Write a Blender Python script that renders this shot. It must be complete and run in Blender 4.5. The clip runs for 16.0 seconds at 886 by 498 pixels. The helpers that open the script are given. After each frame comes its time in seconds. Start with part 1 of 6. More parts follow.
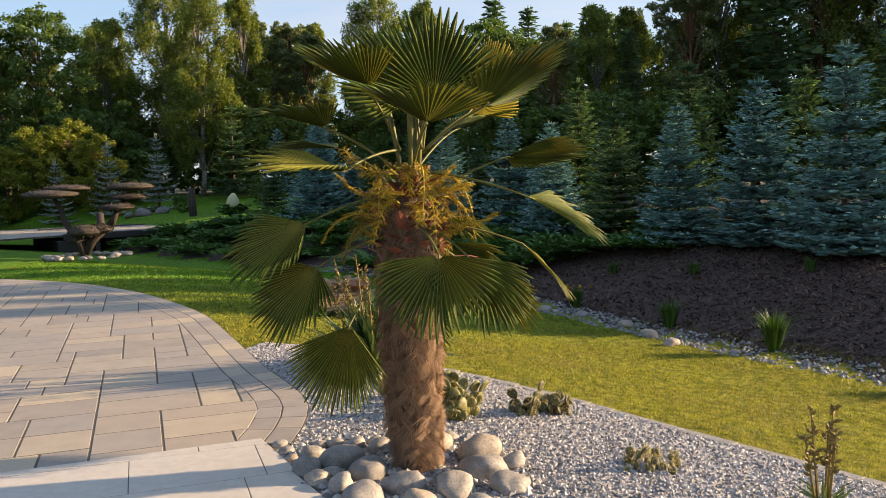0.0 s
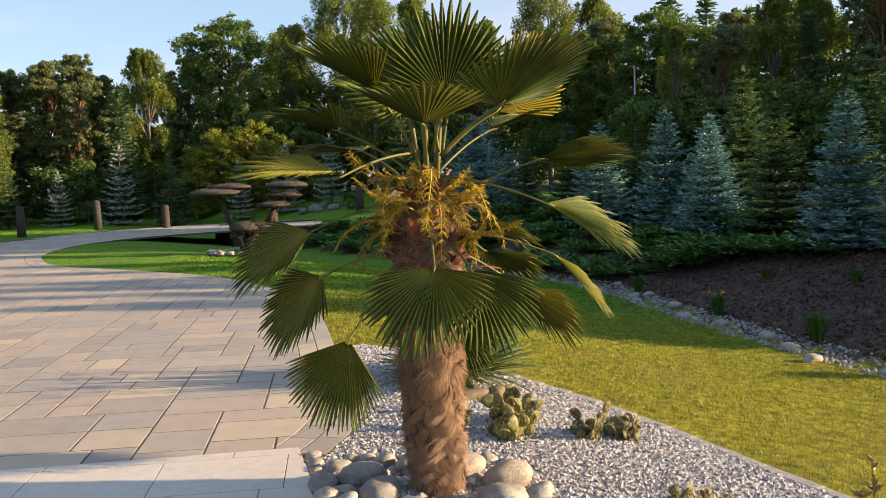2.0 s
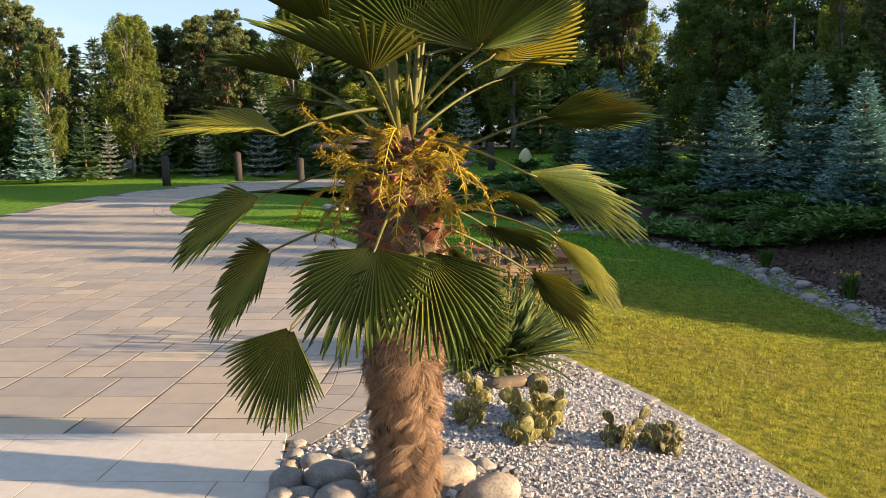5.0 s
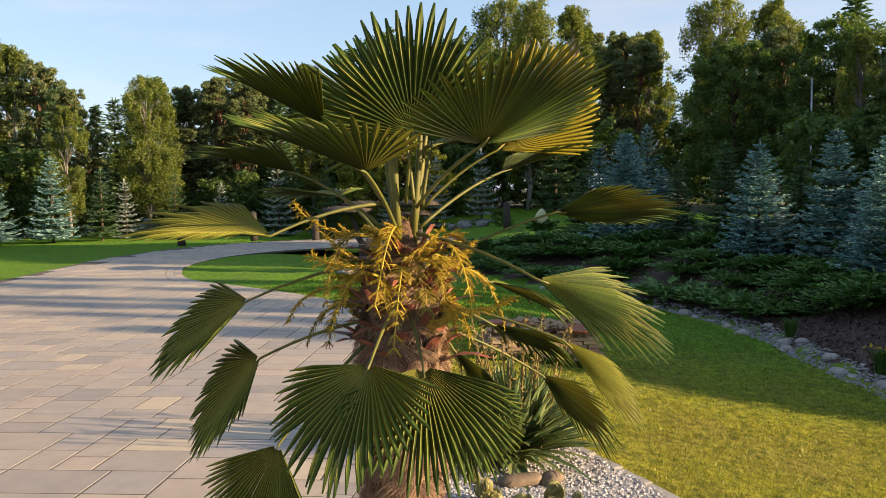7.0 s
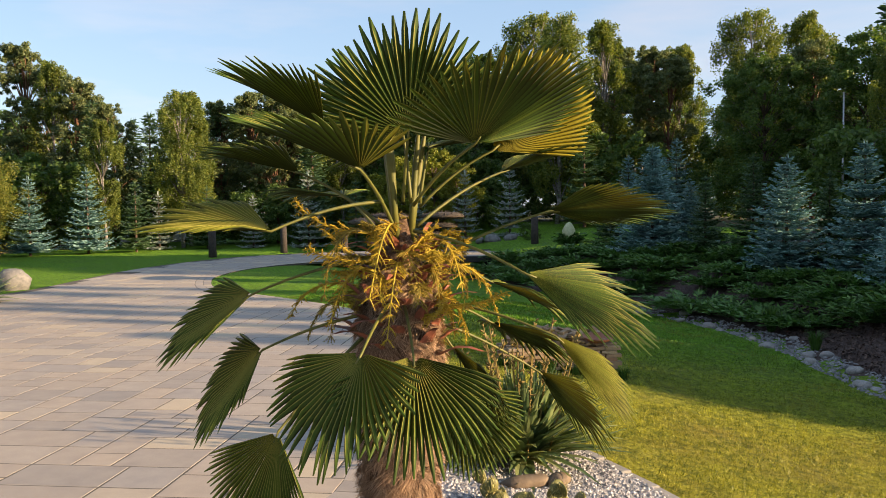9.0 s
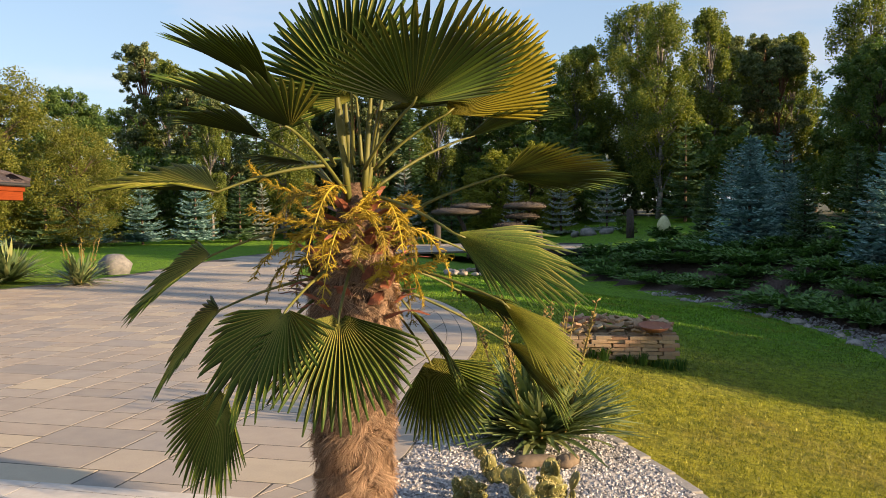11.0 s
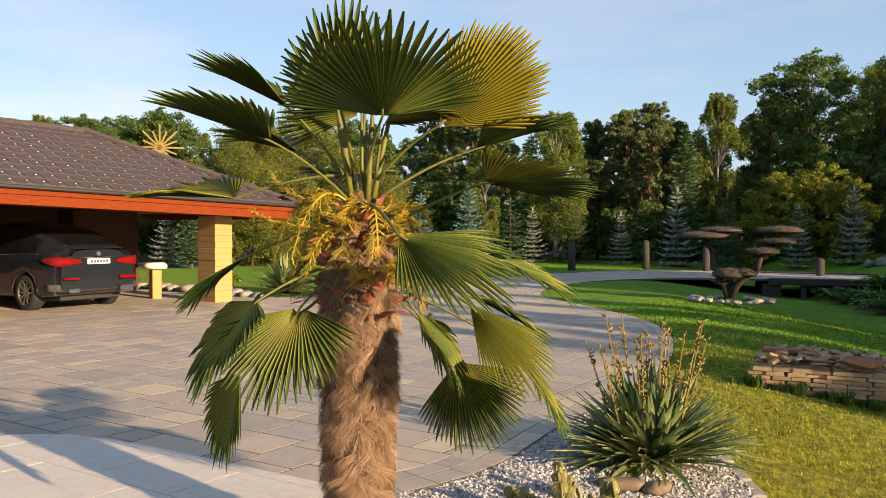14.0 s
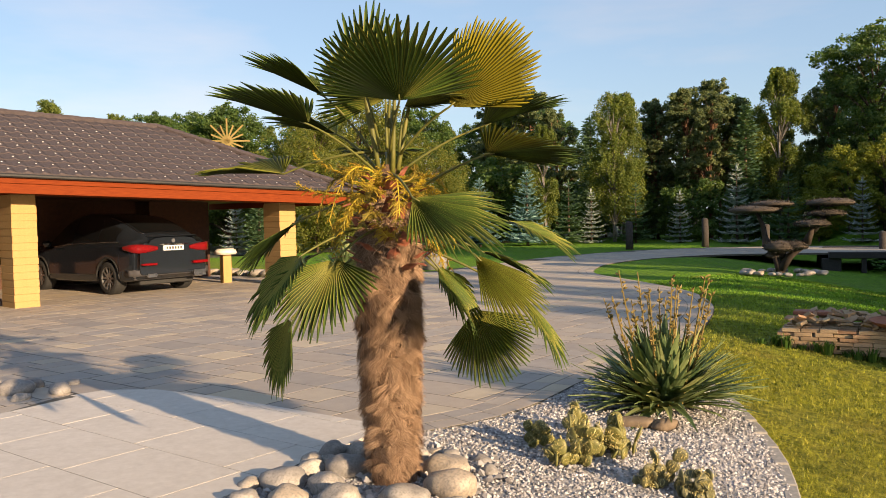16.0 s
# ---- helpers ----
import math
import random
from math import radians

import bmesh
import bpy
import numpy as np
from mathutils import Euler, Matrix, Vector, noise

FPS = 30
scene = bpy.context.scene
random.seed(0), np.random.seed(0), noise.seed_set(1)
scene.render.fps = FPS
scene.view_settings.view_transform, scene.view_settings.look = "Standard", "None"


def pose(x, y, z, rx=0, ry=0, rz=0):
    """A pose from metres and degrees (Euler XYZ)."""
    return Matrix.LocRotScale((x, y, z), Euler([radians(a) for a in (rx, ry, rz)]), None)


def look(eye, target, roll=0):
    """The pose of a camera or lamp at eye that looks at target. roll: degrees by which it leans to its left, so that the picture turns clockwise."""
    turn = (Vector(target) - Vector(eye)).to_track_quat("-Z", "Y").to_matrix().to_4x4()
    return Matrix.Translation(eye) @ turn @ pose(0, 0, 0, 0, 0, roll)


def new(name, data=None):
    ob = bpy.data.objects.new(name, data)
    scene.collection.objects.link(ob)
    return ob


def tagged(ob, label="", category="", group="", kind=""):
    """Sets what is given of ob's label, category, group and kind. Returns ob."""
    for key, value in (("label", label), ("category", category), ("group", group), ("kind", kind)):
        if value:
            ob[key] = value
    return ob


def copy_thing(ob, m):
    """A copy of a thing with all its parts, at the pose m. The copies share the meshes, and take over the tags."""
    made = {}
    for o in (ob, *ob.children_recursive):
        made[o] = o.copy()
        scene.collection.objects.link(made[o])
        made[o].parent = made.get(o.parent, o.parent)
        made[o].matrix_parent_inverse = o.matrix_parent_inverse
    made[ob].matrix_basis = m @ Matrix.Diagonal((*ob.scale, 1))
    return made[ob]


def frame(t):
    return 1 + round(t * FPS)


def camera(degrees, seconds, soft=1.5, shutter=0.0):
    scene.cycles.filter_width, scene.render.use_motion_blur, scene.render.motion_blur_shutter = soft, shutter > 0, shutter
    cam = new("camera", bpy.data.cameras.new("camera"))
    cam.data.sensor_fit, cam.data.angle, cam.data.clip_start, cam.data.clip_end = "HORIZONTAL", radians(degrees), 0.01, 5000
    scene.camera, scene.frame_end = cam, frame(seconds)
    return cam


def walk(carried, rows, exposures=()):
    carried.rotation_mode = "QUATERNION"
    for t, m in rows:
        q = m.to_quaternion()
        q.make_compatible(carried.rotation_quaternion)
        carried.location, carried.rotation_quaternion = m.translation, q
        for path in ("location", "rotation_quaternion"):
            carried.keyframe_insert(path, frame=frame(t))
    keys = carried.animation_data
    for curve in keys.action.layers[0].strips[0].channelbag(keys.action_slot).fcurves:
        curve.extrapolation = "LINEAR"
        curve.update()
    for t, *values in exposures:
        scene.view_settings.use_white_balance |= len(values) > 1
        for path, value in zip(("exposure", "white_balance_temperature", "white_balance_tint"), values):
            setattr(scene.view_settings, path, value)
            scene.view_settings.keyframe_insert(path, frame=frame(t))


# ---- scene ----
cam = camera(54.9, 16.0, 0.9)
PATH = [
    (0, (-0.153, -0.016, 1.845), (0.021, 1.968, 1.664), -1.5),
    (0.5, (0.093, 0.046, 1.861), (0.027, 2.037, 1.682), -1.9),
    (1, (0.317, 0.138, 1.854), (0.211, 2.127, 1.673), -1.9),
    (1.5, (0.565, 0.259, 1.868), (0.373, 2.242, 1.69), -1.5),
    (2, (0.811, 0.367, 1.867), (0.554, 2.342, 1.688), -1.9),
    (2.5, (1.071, 0.487, 1.854), (0.796, 2.46, 1.674), -1.7),
    (3, (1.303, 0.659, 1.828), (1.011, 2.629, 1.637), -1.5),
    (3.5, (1.473, 0.808, 1.838), (1.152, 2.765, 1.582), -1.4),
    (4, (1.583, 0.944, 1.843), (1.069, 2.86, 1.59), -1.3),
    (4.2, (1.598, 1.01, 1.848), (1.047, 2.916, 1.589), -1.3),
    (6.3, (1.422, 1.627, 1.937), (0.797, 3.507, 1.665), -1.0),
    (6.5, (1.459, 1.619, 2.006), (0.832, 3.501, 1.754), -1.2),
    (7, (1.487, 1.68, 2.039), (0.845, 3.569, 1.898), -0.9),
    (7.5, (1.483, 1.671, 2.078), (0.827, 3.557, 1.96), -1.3),
    (8, (1.495, 1.647, 2.02), (0.823, 3.528, 1.923), -2.0),
    (8.5, (1.584, 1.606, 2.007), (0.901, 3.482, 1.904), -0.4),
    (9, (1.679, 1.611, 1.965), (0.967, 3.477, 1.86), -0.7),
    (9.2, (1.719, 1.619, 1.929), (0.969, 3.471, 1.827), -0.2),
    (11.3, (2.437, 1.979, 1.806), (1.42, 3.697, 1.694), -0.8),
    (11.5, (2.516, 2.02, 1.8), (1.436, 3.699, 1.69), -0.9),
    (12, (2.785, 2.155, 1.766), (1.556, 3.729, 1.662), -0.3),
    (12.5, (2.959, 2.341, 1.735), (1.668, 3.864, 1.636), -0.1),
    (13, (3.14, 2.52, 1.741), (1.782, 3.987, 1.686), 0.1),
    (13.5, (3.337, 2.63, 1.727), (1.929, 4.051, 1.677), 0.3),
    (14, (3.534, 2.655, 1.723), (2.046, 3.99, 1.672), 0.2),
    (14.5, (3.68, 2.618, 1.697), (2.157, 3.914, 1.646), -0.1),
    (15, (3.848, 2.528, 1.668), (2.304, 3.798, 1.611), -0.7),
    (15.5, (4.093, 2.455, 1.626), (2.523, 3.692, 1.566), -1.0),
    (16, (4.31, 2.36, 1.6), (2.724, 3.576, 1.519), -1.3),
]
# the film's own exposure falls as the sky comes into view
EXPOSURE = [(t, stops, 6500, 17) for t, stops in ((0.0, 1.46), (4.0, 1.58), (6.5, 1.48), (9.0, 1.46), (11.5, 1.34), (13.0, 1.32), (16.0, 1.20))]
walk(cam, [(t, look(eye, target, roll)) for t, eye, target, roll in PATH], EXPOSURE)

# world, sun, exposure
SUN_ELEV, SUN_AZ = radians(14.0), radians(5.0)   # azimuth from +x towards +y
world = bpy.data.worlds.new("sky")
scene.world = world
world.use_nodes = True
wn, wl = world.node_tree.nodes, world.node_tree.links
bg = wn["Background"]
sky = wn.new("ShaderNodeTexSky")
sky.sky_type = "NISHITA"
sky.sun_disc = False
sky.sun_elevation = SUN_ELEV
sky.sun_rotation = radians(90) - SUN_AZ
sky.altitude, sky.air_density, sky.dust_density, sky.ozone_density = 100, 1.0, 0.6, 1.3
# thin high haze lies over the clear sky, with a few soft clouds
haze = wn.new("ShaderNodeMix")
haze.data_type = "RGBA"
haze.inputs[0].default_value = 0.72
clouds = wn.new("ShaderNodeTexNoise")
clouds.inputs["Scale"].default_value, clouds.inputs["Detail"].default_value, clouds.inputs["Roughness"].default_value = 2.2, 5, 0.55
stretch = wn.new("ShaderNodeMapping")
stretch.inputs["Scale"].default_value = (1.0, 1.0, 4.5)
tone = wn.new("ShaderNodeValToRGB")
tone.color_ramp.elements[0].position, tone.color_ramp.elements[0].color = 0.47, (0.50, 0.74, 1.0, 1)
tone.color_ramp.elements[1].position, tone.color_ramp.elements[1].color = 0.68, (0.90, 0.90, 0.96, 1)
lift = wn.new("ShaderNodeVectorMath")
lift.operation = "SCALE"
lift.inputs["Scale"].default_value = 1.78
co = wn.new("ShaderNodeTexCoord")
wl.new(co.outputs["Generated"], stretch.inputs["Vector"])
wl.new(stretch.outputs[0], clouds.inputs["Vector"])
wl.new(clouds.outputs["Fac"], tone.inputs["Fac"])
wl.new(tone.outputs["Color"], lift.inputs[0])
wl.new(sky.outputs[0], haze.inputs[6])
wl.new(lift.outputs[0], haze.inputs[7])
wl.new(haze.outputs[2], bg.inputs["Color"])
bg.inputs["Strength"].default_value = 0.14
sun_data = bpy.data.lights.new("sun", "SUN")
sun_data.energy, sun_data.angle, sun_data.color = 4.9, radians(0.6), (1.0, 0.74, 0.43)
sun = new("sun", sun_data)
sd = Vector((math.cos(SUN_ELEV) * math.cos(SUN_AZ), math.cos(SUN_ELEV) * math.sin(SUN_AZ), math.sin(SUN_ELEV)))
sun.matrix_world = look(tuple(sd * 60), (0, 0, 0))


# materials
class Mat:
    """A small node-tree builder round one Principled shader."""
    def __init__(self, name, rough=0.6, metal=0.0, spec=0.5):
        self.m = bpy.data.materials.new(name)
        self.m.use_nodes = True
        self.n, self.l = self.m.node_tree.nodes, self.m.node_tree.links
        self.b = self.n["Principled BSDF"]
        self.out = self.n["Material Output"]
        self.b.inputs["Roughness"].default_value = rough
        self.b.inputs["Metallic"].default_value = metal
        self.b.inputs["Specular IOR Level"].default_value = spec
        self.co = self.n.new("ShaderNodeTexCoord").outputs["Object"]

    def world(self):
        self.co = self.n.new("ShaderNodeNewGeometry").outputs["Position"]
        return self

    def noise(self, scale, detail=4, rough=0.6, co=None, dist=0.0, stretch=None):
        t = self.n.new("ShaderNodeTexNoise")
        t.inputs["Scale"].default_value, t.inputs["Detail"].default_value = scale, detail
        t.inputs["Roughness"].default_value, t.inputs["Distortion"].default_value = rough, dist
        src = co or self.co
        if stretch:
            mp = self.n.new("ShaderNodeMapping")
            mp.inputs["Scale"].default_value = stretch
            self.l.new(src, mp.inputs["Vector"])
            src = mp.outputs[0]
        self.l.new(src, t.inputs["Vector"])
        return t.outputs["Fac"]

    def voronoi(self, scale, feature="F1"):
        t = self.n.new("ShaderNodeTexVoronoi")
        t.feature = feature
        t.inputs["Scale"].default_value = scale
        self.l.new(self.co, t.inputs["Vector"])
        return t

    def ramp(self, fac, *stops):
        r = self.n.new("ShaderNodeValToRGB")
        el = r.color_ramp.elements
        for k, (pos, col) in enumerate(stops):
            e = el[k] if k < 2 else el.new(pos)
            e.position, e.color = pos, (*col, 1)
        self.l.new(fac, r.inputs["Fac"])
        return r.outputs["Color"]

    def mix(self, fac, a, b, mode="MIX"):
        x = self.n.new("ShaderNodeMix")
        x.data_type, x.blend_type = "RGBA", mode
        for sock, v in ((x.inputs[0], fac), (x.inputs[6], a), (x.inputs[7], b)):
            if isinstance(v, (int, float)):
                sock.default_value = v
            elif isinstance(v, tuple):
                sock.default_value = (*v, 1)
            else:
                self.l.new(v, sock)
        return x.outputs[2]

    def rand(self):
        return self.n.new("ShaderNodeObjectInfo").outputs["Random"]

    def island(self):
        return self.n.new("ShaderNodeNewGeometry").outputs["Random Per Island"]

    def color(self, v):
        if isinstance(v, tuple):
            self.b.inputs["Base Color"].default_value = (*v, 1)
        else:
            self.l.new(v, self.b.inputs["Base Color"])
        return self

    def rough(self, v):
        self.l.new(v, self.b.inputs["Roughness"])
        return self

    def bump(self, h, strength=0.3, dist=0.01):
        bp = self.n.new("ShaderNodeBump")
        bp.inputs["Strength"].default_value, bp.inputs["Distance"].default_value = strength, dist
        self.l.new(h, bp.inputs["Height"])
        self.l.new(bp.outputs[0], self.b.inputs["Normal"])
        return self

    def thin(self, col, amount):
        """Light that passes a thin leaf."""
        t = self.n.new("ShaderNodeBsdfTranslucent")
        if isinstance(col, tuple):
            t.inputs["Color"].default_value = (*col, 1)
        else:
            self.l.new(col, t.inputs["Color"])
        mx = self.n.new("ShaderNodeMixShader")
        mx.inputs[0].default_value = amount
        self.l.new(self.b.outputs[0], mx.inputs[1])
        self.l.new(t.outputs[0], mx.inputs[2])
        self.l.new(mx.outputs[0], self.out.inputs["Surface"])
        return self


def leafy(name, stops, trans, amount=0.3, rough=0.55, scale=0.8, far_light_patchy=False):
    """Foliage whose leaves differ one by one and over larger patches."""
    m = Mat(name, rough, spec=0.3)
    fac = m.mix(0.45, m.island(), m.noise(scale, 2))
    c = m.ramp(fac, *stops)
    if far_light_patchy:
        # far blades are tinted greener, low sun and shade painted by distance
        m.world()
        sep = m.n.new("ShaderNodeSeparateXYZ")
        m.l.new(m.co, sep.inputs[0])
        far = m.n.new("ShaderNodeMapRange")
        far.inputs["From Min"].default_value, far.inputs["From Max"].default_value = 11.0, 17.0
        m.l.new(sep.outputs["Y"], far.inputs["Value"])
        c = m.mix(far.outputs[0], c, m.mix(1.0, c, (0.50, 1.05, 0.75), "MULTIPLY"))
        spots = m.noise(9, 4, 0.7)
        c = m.mix(1.0, c, m.ramp(spots, (0.35, (0.45, 0.50, 0.45)), (0.62, (1.25, 1.2, 1.1))), "MULTIPLY")
        patch = m.noise(1.1, 4, 0.65)
        c = m.mix(m.ramp(patch, (0.52, (0, 0, 0)), (0.70, (0.6, 0.6, 0.6))), c, (0.26, 0.20, 0.045))
    m.color(c)
    m.thin(m.mix(1.0, c, trans, "MULTIPLY"), amount)
    return m.m


def plain(name, lo, hi, scale, rough=0.6, bump=0.0, dist=0.005, metal=0.0, big=None, spec=0.5, stretch=None):
    m = Mat(name, rough, metal, spec)
    f = m.noise(scale, 5, 0.65, stretch=stretch)
    c = m.ramp(f, (0.3, lo), (0.7, hi))
    if big:
        c = m.mix(m.noise(scale * 0.13, 3), c, big, "MULTIPLY")
    m.color(c)
    if bump:
        m.bump(f, bump, dist)
    return m.m


def make_paver():
    m = Mat("paver_stone", 0.75, spec=0.35).world()
    tone = m.ramp(m.rand(), (0.0, (0.25, 0.23, 0.21)), (0.3, (0.47, 0.375, 0.275)), (0.55, (0.33, 0.30, 0.27)), (0.8, (0.44, 0.37, 0.29)), (1.0, (0.62, 0.50, 0.32)))
    grain = m.noise(90, 4, 0.7)
    blot = m.noise(5, 4, 0.6)
    c = m.mix(0.35, tone, m.ramp(blot, (0.3, (0.26, 0.23, 0.21)), (0.7, (0.47, 0.41, 0.335))))
    c = m.mix(m.ramp(grain, (0.35, (0.35, 0.35, 0.35)), (0.75, (0, 0, 0))), c, (0.2, 0.19, 0.18))
    m.color(c).bump(m.mix(0.4, grain, blot), 0.35, 0.006)
    return m.m


def make_lawn():
    m = Mat("lawn_ground", 0.9, spec=0.15).world()
    big = m.noise(0.55, 4, 0.6)
    fine = m.noise(45, 5, 0.7)
    c = m.ramp(fine, (0.25, (0.09, 0.10, 0.010)), (0.55, (0.26, 0.265, 0.022)), (0.8, (0.44, 0.41, 0.05)))
    c = m.mix(m.ramp(big, (0.42, (0, 0, 0)), (0.72, (0.55, 0.55, 0.55))), c, (0.20, 0.165, 0.05))
    # greener far out: low sun and shade put into the lawn's colour
    sep = m.n.new("ShaderNodeSeparateXYZ")
    m.l.new(m.co, sep.inputs[0])
    rng_ = m.n.new("ShaderNodeMapRange")
    rng_.inputs["From Min"].default_value, rng_.inputs["From Max"].default_value = 11.0, 17.0
    m.l.new(sep.outputs["Y"], rng_.inputs["Value"])
    c = m.mix(1.0, c, m.ramp(m.noise(9, 4, 0.7), (0.35, (0.45, 0.50, 0.45)), (0.62, (1.25, 1.2, 1.1))), "MULTIPLY")
    c = m.mix(rng_.outputs[0], c, m.mix(1.0, c, (0.50, 1.05, 0.75), "MULTIPLY"))
    m.color(c).bump(fine, 1.0, 0.04)
    return m.m


M = {}
M["paver"] = make_paver()
M["lawn"] = make_lawn()
M["joint"] = plain("joint_sand", (0.05, 0.045, 0.035), (0.11, 0.10, 0.08), 60, 0.95, 0.4)
M["slab"] = plain("pale_concrete", (0.50, 0.455, 0.40), (0.60, 0.555, 0.495), 14, 0.8, 0.15, 0.003, big=(0.9, 0.9, 0.9))
M["kerb"] = plain("kerb_concrete", (0.22, 0.21, 0.19), (0.36, 0.335, 0.295), 25, 0.85, 0.3)
M["bedsoil"] = plain("gravel_bed", (0.22, 0.21, 0.21), (0.48, 0.47, 0.46), 70, 0.9, 0.8, 0.02)
M["mulch"] = plain("bark_mulch", (0.028, 0.018, 0.015), (0.12, 0.075, 0.06), 28, 0.95, 1.0, 0.05)
M["forest_floor"] = plain("forest_floor", (0.03, 0.035, 0.012), (0.08, 0.08, 0.03), 3, 0.95)
M["bark"] = plain("bark", (0.045, 0.030, 0.020), (0.13, 0.09, 0.06), 12, 0.9, 0.6, 0.02, stretch=(1, 1, 0.2))
M["birch_bark"] = plain("birch_bark", (0.06, 0.055, 0.05), (0.32, 0.30, 0.275), 6, 0.8, 0.2, 0.01, stretch=(1, 1, 2.5))
M["pine_bark"] = plain("pine_bark", (0.09, 0.045, 0.025), (0.22, 0.11, 0.06), 8, 0.9, 0.5, 0.02, stretch=(1, 1, 0.3))


def make_gravel():
    m = Mat("white_gravel", 0.7, spec=0.4)
    c = m.ramp(m.island(), (0.0, (0.12, 0.115, 0.12)), (0.3, (0.23, 0.225, 0.23)), (0.7, (0.40, 0.385, 0.38)), (1.0, (0.60, 0.58, 0.565)))
    m.color(c).bump(m.noise(120, 3), 0.2, 0.003)
    return m.m


def make_boulder():
    m = Mat("river_boulder", 0.65, spec=0.35)
    f = m.noise(6, 6, 0.65)
    sp = m.noise(70, 3, 0.6)
    c = m.ramp(m.rand(), (0.0, (0.15, 0.15, 0.16)), (0.25, (0.34, 0.33, 0.32)), (0.5, (0.25, 0.24, 0.23)), (0.75, (0.42, 0.395, 0.36)), (1.0, (0.40, 0.29, 0.17)))
    c = m.mix(0.5, c, m.ramp(f, (0.34, (0.13, 0.12, 0.11)), (0.66, (0.44, 0.40, 0.35))))
    c = m.mix(m.ramp(sp, (0.46, (0, 0, 0)), (0.66, (0.7, 0.7, 0.7))), c, (0.16, 0.15, 0.14))
    m.color(c).bump(m.mix(0.5, f, sp), 0.5, 0.012)
    return m.m


def make_palm_leaf(name, warm):
    m = Mat(name, 0.56, spec=0.11)
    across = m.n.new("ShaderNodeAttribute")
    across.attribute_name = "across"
    streak = m.noise(60, 3, 0.6)
    big = m.noise(3.0, 3)
    c = m.ramp(m.mix(0.5, m.island(), big), (0.2, (0.014, 0.042, 0.012)), (0.6, (0.042, 0.094, 0.016)), (0.9, (0.115, 0.155, 0.022)))
    c = m.mix(warm, c, (0.30, 0.23, 0.010))
    c = m.mix(m.ramp(streak, (0.45, (0, 0, 0)), (0.8, (0.25, 0.25, 0.25))), c, (0.09, 0.10, 0.015))
    # a pale rib runs along each fold; the shade between folds is painted dark
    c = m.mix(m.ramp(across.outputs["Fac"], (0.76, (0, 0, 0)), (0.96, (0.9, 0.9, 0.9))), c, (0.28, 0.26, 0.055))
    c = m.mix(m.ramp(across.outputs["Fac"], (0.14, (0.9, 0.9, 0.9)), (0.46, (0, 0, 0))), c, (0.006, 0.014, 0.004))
    m.color(c)
    m.thin(m.mix(0.22, c, (0.60, 0.44, 0.015)), 0.18)
    return m.m


M["gravel"] = make_gravel()
M["boulder"] = make_boulder()
M["brownrock"] = plain("brown_rock", (0.085, 0.062, 0.042), (0.20, 0.15, 0.10), 9, 0.9, 0.5, 0.02)
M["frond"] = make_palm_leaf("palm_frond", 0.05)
# two yellower copies carry the sunlight on a blade in their colour
M["frond_sunlit"] = make_palm_leaf("palm_frond_sunlit", 0.26)
M["frond_sunniest"] = make_palm_leaf("palm_frond_sunniest", 0.75)
M["petiole"] = plain("petiole", (0.06, 0.075, 0.012), (0.16, 0.15, 0.025), 9, 0.6, big=(0.8, 0.8, 0.6))
M["fibre_core"] = plain("trunk_core", (0.07, 0.04, 0.022), (0.17, 0.10, 0.055), 22, 0.95, 1.0, 0.03, stretch=(1, 1, 2))


def make_fibre():
    m = Mat("palm_fibre", 0.8, spec=0.2)
    c = m.ramp(m.island(), (0.0, (0.10, 0.060, 0.038)), (0.5, (0.28, 0.180, 0.115)), (1.0, (0.48, 0.34, 0.225)))
    m.color(c).thin((0.30, 0.17, 0.08), 0.15)
    return m.m


def make_boot():
    m = Mat("leaf_base", 0.6, spec=0.3)
    f = m.noise(12, 4)
    c = m.ramp(f, (0.3, (0.085, 0.028, 0.016)), (0.7, (0.34, 0.115, 0.062)))
    m.color(c).bump(f, 0.3, 0.01)
    return m.m


M["fibre"] = make_fibre()
M["boot"] = make_boot()
M["flower"] = leafy("palm_flower", [(0.2, (0.34, 0.215, 0.018)), (0.6, (0.48, 0.36, 0.03)), (0.9, (0.58, 0.47, 0.055))], (1, 0.9, 0.4), 0.2)
M["flower_green"] = leafy("palm_fruit_spray", [(0.2, (0.16, 0.14, 0.02)), (0.6, (0.30, 0.22, 0.03)), (0.9, (0.42, 0.30, 0.05))], (1, 0.9, 0.4), 0.2)
M["blue_spruce"] = leafy("blue_spruce_needles", [(0.2, (0.091, 0.189, 0.176)), (0.6, (0.208, 0.358, 0.332)), (0.9, (0.429, 0.598, 0.559))], (0.7, 1, 0.9), 0.15)
M["silver_spruce"] = leafy("silver_spruce_needles", [(0.2, (0.176, 0.231, 0.209)), (0.6, (0.363, 0.418, 0.374)), (0.9, (0.605, 0.638, 0.572))], (0.8, 1, 0.8), 0.15)
M["green_spruce"] = leafy("green_spruce_needles", [(0.2, (0.048, 0.10, 0.058)), (0.6, (0.105, 0.18, 0.09)), (0.9, (0.19, 0.27, 0.12))], (1.2, 1.3, 0.5), 0.28)
M["juniper"] = leafy("juniper_sprays", [(0.2, (0.045, 0.12, 0.028)), (0.6, (0.10, 0.205, 0.045)), (0.9, (0.18, 0.29, 0.07))], (0.8, 1, 0.4), 0.2)
M["birch"] = leafy("birch_leaves", [(0.2, (0.064, 0.101, 0.024)), (0.6, (0.143, 0.182, 0.037)), (0.9, (0.264, 0.275, 0.055))], (1.5, 1.5, 0.5), 0.42)
